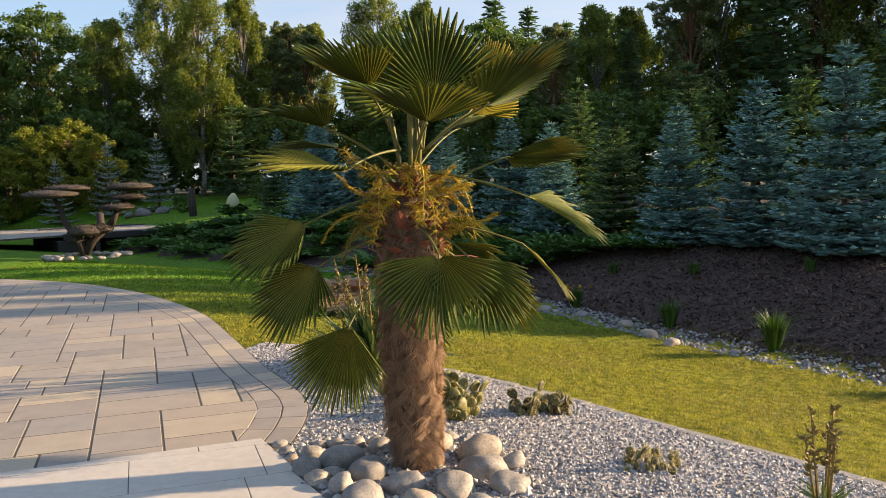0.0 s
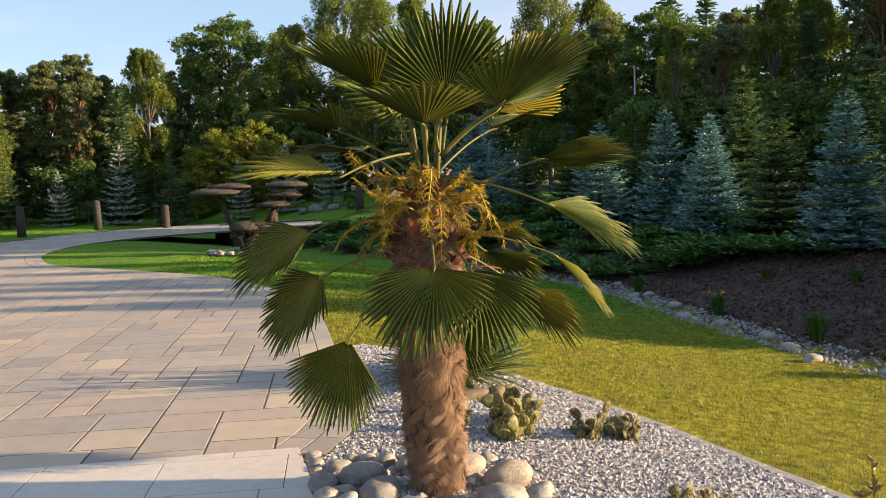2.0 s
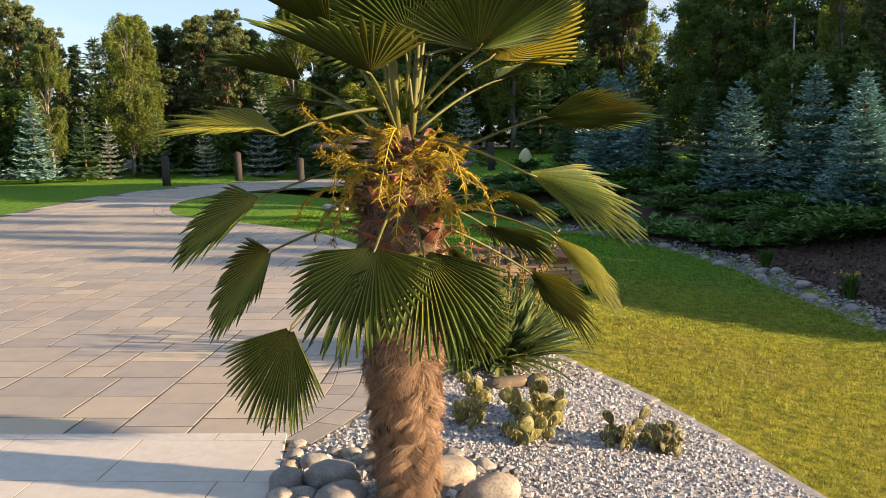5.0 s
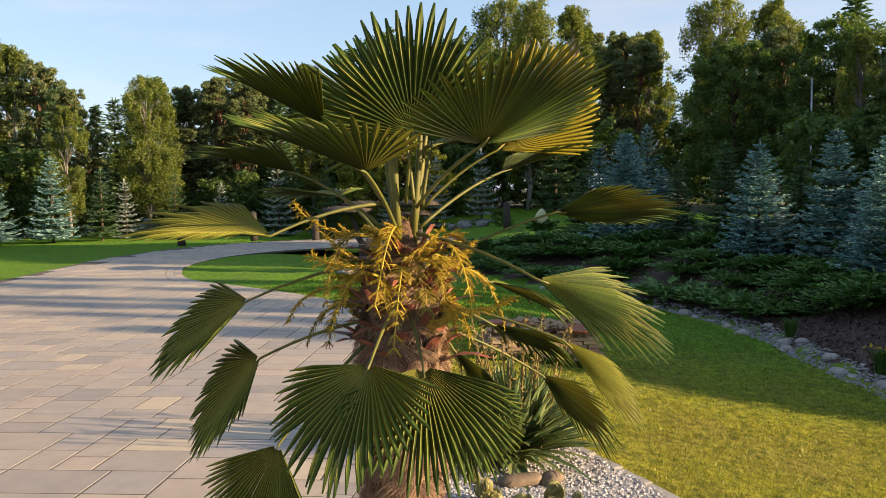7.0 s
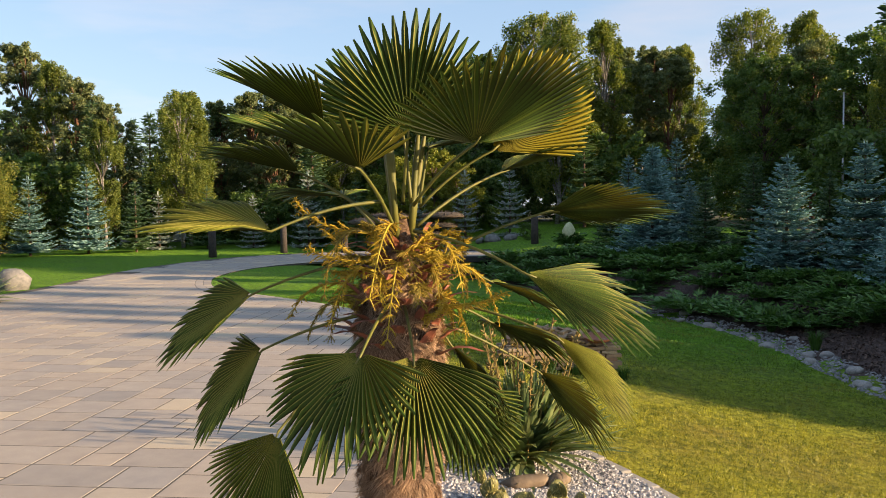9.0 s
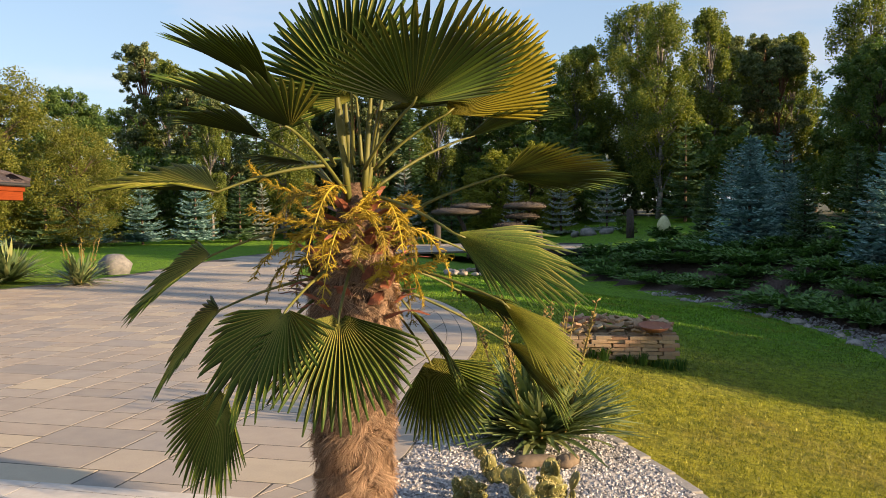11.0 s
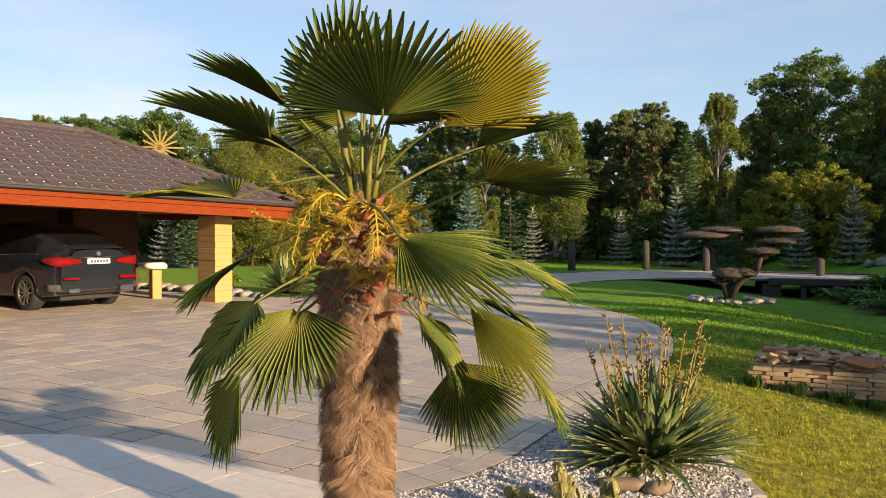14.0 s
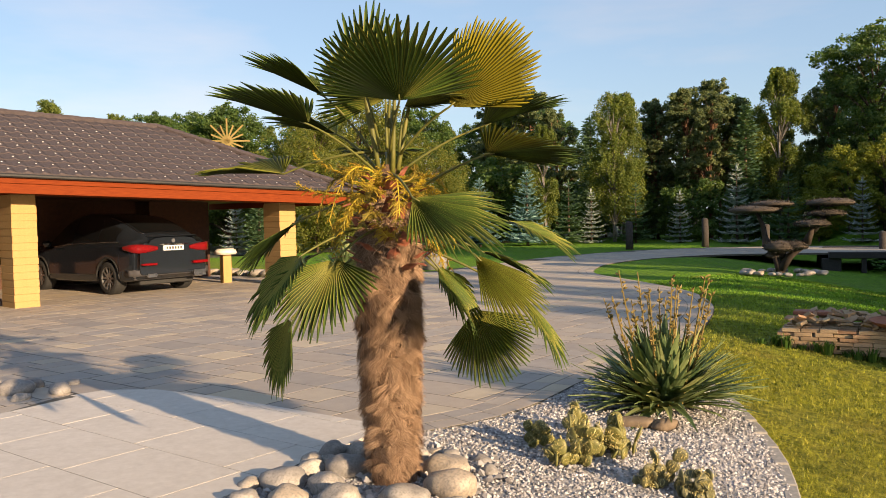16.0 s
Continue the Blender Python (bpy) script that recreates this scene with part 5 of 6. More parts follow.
jun_a = juniper("spreading green juniper on the bank", 1, 1.35, 0.34)
jun_b = juniper("feathery green juniper on the bank", 2, 1.15, 0.48)
first = {}
k = 0
for i in range(46):
    s = 0.30 + 0.62 * (i / 46)
    cx, cy = DITCH[int(s * (len(DITCH) - 1))]
    dd = 0.9 + 1.15 * (i % 4) + rng.uniform(-0.25, 0.25)
    x, y = cx + dd * 0.78, cy + dd * 0.62
    if y < 17.0 + (0 if i % 4 > 1 else 0.8) or (y > 31):
        continue
    ob = (jun_a, jun_b)[i % 2]
    put(ob, x, y, i * 77, rng.uniform(0.8, 1.15), ob not in first)
    first[ob] = 1
for i, (x, y) in enumerate([(-6.0, 29.0), (-4.6, 29.8), (-3.2, 30.6), (-4.4, 28.2), (-2.8, 28.9), (-1.4, 29.6), (-2.6, 27.2), (-1.2, 27.6), (0.0, 28.3), (-1.0, 25.8), (0.4, 26.2), (-0.4, 31.2), (1.0, 24.2), (2.0, 22.6), (3.2, 20.8), (4.2, 18.4)]):
    put((jun_a, jun_b)[i % 2], x, y, i * 53, rng.uniform(0.75, 1.05))


# grass
def grass(count, seed):
    r = random.Random(seed)
    bag = Bag()
    v, f = bag.v, bag.f
    n = 0
    while n < count:
        y = 3.0 + 19.0 * r.random() ** 1.7
        if n % 9 == 0:
            y = r.uniform(-3.5, 3.0)
        x = r.uniform(-8.0, 6.5) if y > 11 else r.uniform(-3.4, 6.5)
        if x < 3.4 and y < 9.6 and inside(x, y, BED) or x < -0.4 and inside(x, y, PAVE):
            continue
        if x > -1.5 and gz(x, y) < -0.645 or x + 0.55 * y > 11.3:
            continue
        dry = noise.noise(Vector((x * 0.9, y * 0.9, 3.0)))
        if dry > 0.32 and r.random() < 0.6:
            continue
        z = gz(x, y) - 0.004
        h = r.uniform(0.018, 0.036) * (1.0 + 0.025 * max(0, y - 8))
        w = r.uniform(0, 6.283)
        b = 0.0028 * (1 + 0.18 * max(0, y - 5))
        c, e = math.cos(w) * b, math.sin(w) * b
        o = len(v)
        v.extend([(x - c, y - e, z), (x + c, y + e, z), (x + r.gauss(0, 0.018), y + r.gauss(0, 0.018), z + h)])
        f.append((o, o + 1, o + 2))
        n += 1
    return bag


tagged(grass(190000, 4).to("grass", M["grass"]), "short mown yellow-green grass blades", "grass", kind="stuff")


# the carport
garage = thing("carport", "open carport with ochre pillars and dark tiled hip roof", "carport", (-13.55, 13.26, 0.0), 188.0)
# local axes: x into the building, y along the front away from the corner, z up


def gbox(name, x0, y0, z0, x1, y1, z1, mat, parent, label="", bevel=0.012):
    return part(name, box_bm(x0, y0, z0, x1, y1, z1, bevel), mat, parent, label)


# the eaves climb a little away from the corner
RISE = 0.033
COURSE = []
for b in (1.16, 7.12, 13.1):
    top = 1.97 + RISE * (b - 1.4)
    p = gbox("pillar", 0.688, b + 0.008, 0.0, 1.342, b + 0.452, top, M["stucco"], garage, "square pillar of ochre block courses", 0.01)
    if not COURSE:
        bm = box_bm(0.68, 0.0, 0.0, 1.35, 0.46, 0.128, 0.006)
        me = bpy.data.meshes.new("block")
        bm.to_mesh(me)
        bm.free()
        me.materials.append(M["stucco"])
        COURSE.append(me)
    for k in range(14):
        block = new("block", COURSE[0])
        block.parent = p
        block.matrix_local = Matrix.Translation((0.004 * math.sin(k * 2.7), b + 0.004 * math.sin(k * 1.9), 0.138 * k))
gbox("rear_wall", 6.0, 0.85, 0.0, 6.25, 16.0, 2.25, M["brownwall"], garage, "brown rendered wall")
gbox("side_wall", 0.6, 16.0, 0.0, 6.25, 16.25, 2.25, M["brownwall"], garage, "brown rendered wall")
gbox("rear_pier", 5.2, 0.85, 0.0, 6.0, 2.6, 2.12, M["brownwall"], garage, "brown rendered pier")
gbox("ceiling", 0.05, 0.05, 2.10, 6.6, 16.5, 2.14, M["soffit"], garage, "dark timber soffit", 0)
gbox("fascia", -0.02, 0.0, 1.94, 0.03, 17.0, 2.12, M["fascia"], garage, "varnished red-brown fascia board", 0.004)
gbox("fascia", -0.05, -0.03, 2.12, 0.03, 17.0, 2.26, M["fascia"], garage, "upper red-brown fascia board", 0.004)
gbox("fascia", 0.03, -0.02, 1.94, 6.6, 0.03, 2.12, M["fascia"], garage, "varnished red-brown fascia board", 0.004)
gbox("fascia", 0.03, -0.05, 2.12, 6.6, 0.03, 2.26, M["fascia"], garage, "upper red-brown fascia board", 0.004)
gbox("beam", 0.75, 0.05, 1.96, 1.15, 16.5, 2.10, M["fascia"], garage, "varnished beam over the pillars", 0.01)
gbox("gutter", -0.14, -0.10, 2.22, -0.05, 17.0, 2.29, M["black_trim"], garage, "dark roof gutter", 0.02)
EAVE, RUN, TOP = 2.28, 3.3, 3.78
rv = [(-0.08, -0.08, EAVE), (6.68, -0.08, EAVE), (6.68, 17, EAVE), (-0.08, 17, EAVE), (RUN, RUN, TOP), (RUN, 17, TOP),
      (-0.08, -0.08, EAVE - 0.03), (6.68, -0.08, EAVE - 0.03), (6.68, 17, EAVE - 0.03), (-0.08, 17, EAVE - 0.03)]
roof = solid("roof", rv, [(0, 4, 5, 3), (0, 1, 4), (1, 2, 5, 4), (2, 3, 5), (6, 9, 8, 7), (0, 3, 9, 6), (1, 0, 6, 7), (2, 1, 7, 8), (3, 2, 8, 9)], M["roof_tile"], garage, "dark brown tiled hip roof")
hip = Bag()
for k in range(15):
    t = (k + 0.5) / 15
    c = Vector((-0.08 + (RUN + 0.08) * t, -0.08 + (RUN + 0.08) * t, EAVE + (TOP - EAVE) * t + 0.05))
    d = Vector((1, 1, 0.444)).normalized() * 0.2
    hip.add(*tube([c - d, c + d], [0.085, 0.07], 8))
for k in range(36):
    c = Vector((RUN, RUN + 0.38 * (k + 0.5), TOP + 0.03))
    hip.add(*tube([c - Vector((0, 0.21, 0)), c + Vector((0, 0.21, 0))], [0.09, 0.075], 8))
hip.to("ridge_tile", M["roof_tile"], roof)["kind"] = "stuff"

# the parked car, nose into the carport
car = thing("car", "dark metallic coupe SUV parked in the carport", "car", (-16.48, 8.40, 0.0), 195.0)
# local x forwards; by station: sill height, half width, shoulder half width, roof half width, shoulder height, roof height
ST = [(-2.46, 0.46, 0.84, 0.83, 0.58, 1.06, 1.24), (-2.42, 0.38, 0.89, 0.88, 0.62, 1.10, 1.28), (-2.30, 0.34, 0.95, 0.94, 0.66, 1.13, 1.33), (-2.05, 0.31, 0.99, 0.98, 0.69, 1.14, 1.40), (-1.70, 0.29, 1.0, 0.985, 0.70, 1.14, 1.54), (-1.2, 0.28, 1.0, 0.985, 0.69, 1.12, 1.68),
      (-0.6, 0.27, 0.99, 0.97, 0.67, 1.09, 1.77), (0.1, 0.27, 0.99, 0.97, 0.66, 1.07, 1.78), (0.6, 0.27, 0.99, 0.97, 0.66, 1.03, 1.66), (1.0, 0.28, 0.99, 0.97, 0.70, 1.02, 1.44), (1.35, 0.28, 0.99, 0.97, 0.80, 1.02, 1.17), (1.8, 0.30, 0.98, 0.95, 0.80, 0.98, 1.08),
      (2.2, 0.34, 0.93, 0.90, 0.72, 0.86, 0.96), (2.40, 0.42, 0.82, 0.80, 0.60, 0.74, 0.82), (2.46, 0.50, 0.70, 0.68, 0.50, 0.66, 0.72)]
AXLES = (-1.46, 1.47)


def station(x):
    """The body's section at x, gliding from station to station."""
    i = max(0, min(len(ST) - 2, next((k for k in range(len(ST) - 1) if x <= ST[k + 1][0]), len(ST) - 2)))
    a, b, c, d = ST[max(0, i - 1)], ST[i], ST[i + 1], ST[min(len(ST) - 1, i + 2)]
    t = max(0.0, min(1.0, (x - b[0]) / (c[0] - b[0])))
    out = []
    for k in range(1, 7):
        m0 = (c[k] - a[k]) / (c[0] - a[0]) * (c[0] - b[0])
        m1 = (d[k] - b[k]) / (d[0] - b[0]) * (c[0] - b[0])
        out.append((2 * t ** 3 - 3 * t * t + 1) * b[k] + (t ** 3 - 2 * t * t + t) * m0 + (3 * t * t - 2 * t ** 3) * c[k] + (t ** 3 - t * t) * m1)
    return out


def car_ring(x, arch=True):
    """Half section from the sill over the shoulder to the middle of the roof."""
    zb, wm, ws, wr, zs, zr = station(x)
    if arch:
        for a in AXLES:
            if abs(x - a) < 0.4399:
                zb = max(zb, 0.375 + math.sqrt(0.44 ** 2 - (x - a) ** 2))
    lift = min(0.10, (zs - zb) * 0.25)
    mid = zb + (zs - zb) * 0.62
    return [(wm * 0.93 if zb < 0.5 else wm * 0.985, zb), (wm * 0.985, zb + lift * 0.5), (wm, zb + lift * 2), (wm * 0.985, mid), (ws, zs - 0.10), (ws - 0.015, zs - 0.03), (ws - 0.05, zs),
            (ws + (wr - ws) * 0.45, zs + (zr - zs) * 0.42), (wr + 0.03, zr - 0.12), (wr - 0.04, zr - 0.045), (wr - 0.14, zr - 0.012), (wr * 0.45, zr + 0.004), (0, zr + 0.008)]


xs = sorted(set([-2.46 + 4.92 * k / 64 for k in range(65)] + [a + 0.44 * math.cos(math.pi * k / 18) for a in AXLES for k in range(19)]))
HALF = 13
n = 2 * HALF - 1
bv, cf = [], []
for x in xs:
    half = car_ring(x)
    bv += [(x, y, z) for y, z in half] + [(x, -y, z) for y, z in half[-2::-1]]
for i in range(len(xs) - 1):
    for k in range(n):
        k2 = (k + 1) % n
        cf.append((i * n + k, i * n + k2, (i + 1) * n + k2, (i + 1) * n + k))
cf += [tuple(range(n)), tuple((len(xs) - 1) * n + k for k in range(n))[::-1]]
M["carpaint"].node_tree.nodes["Principled BSDF"].inputs["Coat Weight"].default_value = 0.35
body = solid("body", bv, cf, M["carpaint"], car, "glossy dark bodywork", True)
for cap in list(body.data.polygons)[-2:]:
    cap.use_smooth = False
part("underbody", box_bm(-2.2, -0.68, 0.22, 2.2, 0.68, 0.80, 0.02), M["black_trim"], car, "black underbody")


def car_skin(x, k, t, side, off=0.006):
    """A point on the body between two section points, a little proud of it."""
    half = car_ring(x, False)
    (y0, z0), (y1, z1) = half[k], half[min(k + 1, HALF - 1)]
    y, z = y0 + (y1 - y0) * t, z0 + (z1 - z0) * t
    return (x - (off if k > 9 and x < 0 else 0), side * (y + off * (k < 9)), z + off * 0.6)


def strip(name, rows, mat, label):
    vs = [p for row in rows for p in row]
    w = len(rows[0])
    return solid(name, vs, [(r_ * w + k, r_ * w + k + 1, (r_ + 1) * w + k + 1, (r_ + 1) * w + k) for r_ in range(len(rows) - 1) for k in range(w - 1)], mat, car, label, True)


for side in (1, -1):
    for x0, x1 in ((-1.72, -1.02), (-0.98, 0.02), (0.06, 0.96)):
        rows = []
        for q in range(7):
            x = x0 + (x1 - x0) * q / 6
            rows.append([car_skin(x, 6, 0.25, side), car_skin(x, 6, 0.9, side), car_skin(x, 7, 0.5, side), car_skin(x, 7, 0.98, side)])
        strip("side_window", rows, M["glass_dark"], "tinted side window")
    line = [car_skin(-1.85 + 2.9 * q / 14, 6, 0.12, side, 0.010) for q in range(15)]
    solid("window_trim", *tube(line, [0.009] * 15, 5), M["chrome"], car, "thin bright window trim", True)
    # the sun's highlight on the rear window edge, built as a chrome tube
    line = [car_skin(-2.24 + 1.2 * q / 8, 9, 0.55, side, 0.012) for q in range(9)]
    solid("window_edge", *tube(line, [0.010] * 9, 5), M["chrome"], car, "bright edge of the sloping rear window", True)
for name, x0, x1, label in (("rear_window", -2.22, -1.08, "tinted sloping rear window"), ("windscreen", 0.55, 1.28, "tinted windscreen")):
    rows = []
    for q in range(9):
        x = x0 + (x1 - x0) * q / 8
        rows.append([car_skin(x, 10, 0.0, 1), car_skin(x, 11, 0.0, 1), car_skin(x, 11, 1.0, 1), car_skin(x, 11, 0.0, -1), car_skin(x, 10, 0.0, -1)])
    strip(name, rows, M["glass_dark"], label)
for s in (1, -1):
    plan = [(-2.485, 0.40, 0.98, 1.05), (-2.487, 0.62, 0.94, 1.09), (-2.478, 0.84, 0.92, 1.11), (-2.43, 0.935, 0.93, 1.11), (-2.30, 0.992, 0.96, 1.10), (-2.10, 1.012, 1.01, 1.07)]
    vs = [(x, y * s, z) for x, y, lo, hi in plan for z in (lo, (lo + hi) / 2, hi)] + [(x + 0.06, (y - 0.05) * s, z) for x, y, lo, hi in plan for z in (lo, (lo + hi) / 2, hi)]
    m_ = len(plan) * 3
    fs = [(a * 3 + b, a * 3 + b + 1, a * 3 + b + 4, a * 3 + b + 3) for a in range(5) for b in range(2)]
    fs += [(a * 3, a * 3 + 3, m_ + a * 3 + 3, m_ + a * 3) for a in range(5)] + [(a * 3 + 2, a * 3 + 5, m_ + a * 3 + 5, m_ + a * 3 + 2) for a in range(5)]
    solid("tail_light", vs, fs, M["redlamp"], car, "red wraparound tail light", True)
    part("reflector", box_bm(-2.545, 0.46 * s, 0.655, -2.40, 0.82 * s, 0.70, 0.01), M["redlamp"], car, "narrow red bumper reflector")
    part("exhaust", box_bm(-2.56, 0.46 * s, 0.40, -2.34, 0.72 * s, 0.48, 0.025, 2), M["chrome"], car, "flat chrome exhaust tip")
    part("mirror", box_bm(0.80, 0.99 * s, 1.06, 0.99, 1.17 * s, 1.20, 0.04, 2), M["carpaint"], car, "wing mirror", True)
bm = box_bm(-2.54, -0.985, 0.35, -2.16, 0.985, 0.64, 0.08, 3)
for v in bm.verts:
    v.co.x += 0.13 * (max(0.0, abs(v.co.y) - 0.55) / 0.43) ** 2
part("bumper", bm, M["bumper"], car, "dark grey lower rear bumper", True)
part("number_plate", box_bm(-2.485, -0.26, 0.955, -2.455, 0.26, 1.065, 0.006), M["plate"], car, "white plate with plain dark bars")
for k in range(6):
    part("plate_bar", box_bm(-2.492, -0.20 + k * 0.07, 0.98, -2.484, -0.16 + k * 0.07, 1.04), M["platebar"], car)
part("plate_trim", box_bm(-2.49, -0.36, 1.085, -2.45, 0.36, 1.105, 0.006), M["chrome"], car, "slim bright strip over the plate")
part("spoiler", box_bm(-2.47, -0.60, 1.262, -2.26, 0.60, 1.285, 0.01), M["carpaint"], car, "thin tailgate lip")
bm = bmesh.new()
bmesh.ops.create_cone(bm, cap_ends=True, segments=20, radius1=0.045, radius2=0.045, depth=0.02, matrix=pose(-2.465, 0, 1.165, 0, 90, 0))
part("badge", bm, M["alloy"], car, "small round badge")


def wheel(x, y):
    w = new("wheel")
    w.parent = car
    w.matrix_local = pose(x, y, 0.375, 0, 0, 0 if y > 0 else 180)
    prof = [(0.25, -0.13), (0.33, -0.14), (0.365, -0.10), (0.375, 0.0), (0.365, 0.10), (0.33, 0.14), (0.25, 0.13)]
    vs, fs = [], []
    for k in range(32):
        a = 2 * math.pi * k / 32
        vs += [(r * math.cos(a), o, r * math.sin(a)) for r, o in prof]
    for k in range(32):
        for j in range(6):
            fs.append((k * 7 + j, k * 7 + j + 1, ((k + 1) % 32) * 7 + j + 1, ((k + 1) % 32) * 7 + j))
    solid("tyre", vs, fs, M["tyre"], w, "black tyre", True)
    rim = Bag()
    for k in range(10):
        a = 2 * math.pi * k / 10
        d, t = Vector((math.cos(a), 0, math.sin(a))), Vector((-math.sin(a), 0, math.cos(a)))
        ps = []
        for r_, wd, o in ((0.03, 0.022, 0.10), (0.25, 0.014, 0.12)):
            ps += [tuple(d * r_ + t * wd + Vector((0, o, 0))), tuple(d * r_ - t * wd + Vector((0, o, 0))), tuple(d * r_ - t * wd + Vector((0, o - 0.03, 0))), tuple(d * r_ + t * wd + Vector((0, o - 0.03, 0)))]
        rim.add(ps, [(0, 1, 5, 4), (1, 2, 6, 5), (2, 3, 7, 6), (3, 0, 4, 7), (4, 5, 6, 7), (0, 3, 2, 1)])
    rv_, rf_ = [], []
    for k in range(32):
        a = 2 * math.pi * k / 32
        for r_, o in ((0.262, 0.13), (0.24, 0.125), (0.235, -0.10), (0.262, -0.12)):
            rv_.append((r_ * math.cos(a), o, r_ * math.sin(a)))
    for k in range(32):
        for j in range(3):
            rf_.append((k * 4 + j, k * 4 + j + 1, ((k + 1) % 32) * 4 + j + 1, ((k + 1) % 32) * 4 + j))
    rim.add(rv_, rf_)
    rim.to("rim", M["alloy"], w, "ten-spoke alloy rim")
    bm = bmesh.new()
    bmesh.ops.create_cone(bm, cap_ends=True, segments=24, radius1=0.24, radius2=0.24, depth=0.03, matrix=pose(0, 0.0, 0, 90, 0, 0))
    part("brake_disc", bm, M["black_trim"], w)


for x in (-1.46, 1.47):
    for s in (1, -1):
        wheel(x, s * 0.86)
        arc = [Vector((x + 0.445 * math.cos(math.pi * k / 16), s * 0.985, 0.375 + 0.445 * math.sin(math.pi * k / 16))) for k in range(17)]
        vs, fs = tube(arc, [0.022] * 17, 6)
        solid("wheel_arch", vs, fs, M["black_trim"], car, "dark wheel arch trim", True)

# bits beside the carport
lamp = thing("bollard_lamp", "ochre bollard with a pale flat cap beside the car", "bollard", (-15.9, 11.0, 0.0))
part("post", box_bm(-0.11, -0.11, 0, 0.11, 0.11, 0.72, 0.012), M["stucco"], lamp, "ochre post")
bm = bmesh.new()
bmesh.ops.create_cone(bm, cap_ends=True, segments=20, radius1=0.30, radius2=0.24, depth=0.14, matrix=pose(0, 0, 0.80))
bmesh.ops.bevel(bm, geom=[e for e in bm.edges if abs(e.verts[0].co.z - e.verts[1].co.z) < 0.01], offset=0.03, segments=2, affect="EDGES")
part("cap", bm, M["lamp_white"], lamp, "pale rounded cap", True)


# further things on the lawn
def brick_pile():
    pile = thing("brick_pile", "low stack of reclaimed tan bricks on the lawn", "brick pile", (-0.92, 12.50, -0.15), 24)
    r = random.Random(4)
    shared = []
    for k in range(4):
        bm = box_bm(-0.10, -0.05, 0, 0.10, 0.05, 0.046, 0.005)
        for v in bm.verts:
            v.co += Vector((r.uniform(-1, 1), r.uniform(-1, 1), r.uniform(-1, 1))) * 0.004
        me = bpy.data.meshes.new("brick")
        bm.to_mesh(me)
        bm.free()
        me.materials.append(M["brick"])
        shared.append(me)
    for lay in range(6):
        for row, y in enumerate((-0.36, -0.12, 0.12, 0.36)):
            cnt = 7
            for c in range(cnt):
                if row in (1, 2) and lay < 4:
                    continue
                b = new("brick", r.choice(shared))
                b.parent = pile
                b.matrix_local = pose(-0.63 + c * 0.208 + (0.06 if lay % 2 else 0) + r.uniform(-0.012, 0.012), y + r.uniform(-0.02, 0.02), lay * 0.048, 0, 0, r.uniform(-3, 3))
    for k in range(80):
        b = new("brick", r.choice(shared))
        b.parent = pile
        x = r.uniform(-0.62, 0.72)
        b.matrix_local = Matrix.Translation((x, r.uniform(-0.38, 0.42), 0.30 + r.uniform(0, 0.15) * (1.0 - 0.5 * abs(x)))) @ pose(0, 0, 0, r.uniform(-35, 35), r.uniform(-30, 30), r.uniform(0, 180)) @ Matrix.Diagonal((r.uniform(0.4, 0.9), r.uniform(0.6, 1), r.uniform(0.35, 0.9), 1))
    slab = part("slab", box_bm(-0.60, 0.10, 0.385, 0.02, 0.36, 0.435, 0.01), M["terracotta"], pile, "flat red clay slab")
    return pile


brick_pile()
prof = [(0.11, 0.0), (0.17, 0.035), (0.19, 0.06), (0.20, 0.07), (0.18, 0.06), (0.10, 0.02)]
vs, fs = [], []
for k in range(24):
    a = 2 * math.pi * k / 24
    vs += [(r_ * math.cos(a), r_ * math.sin(a), z) for r_, z in prof]
for k in range(24):
    for j in range(5):
        fs.append((k * 6 + j, ((k + 1) % 24) * 6 + j, ((k + 1) % 24) * 6 + j + 1, k * 6 + j + 1))
fs += [tuple(k * 6 for k in range(24))[::-1], tuple(k * 6 + 5 for k in range(24))]
dish = solid("plant_saucer", vs, fs, M["terracotta"], None, "", True)
dish.matrix_world = pose(-0.34, 12.36, 0.20, 6, 4, 0)
tagged(dish, "wide shallow terracotta saucer on the brick pile", "saucer")
for i in range(12):
    tuft("rough grass round the brick pile", -1.56 + i * 0.14, 11.72 + i * 0.062 + 0.05 * math.sin(i * 2.3), 0.09 + 0.05 * (i % 3), 60, 40 + i)["group"] = "rough grass at the bricks"


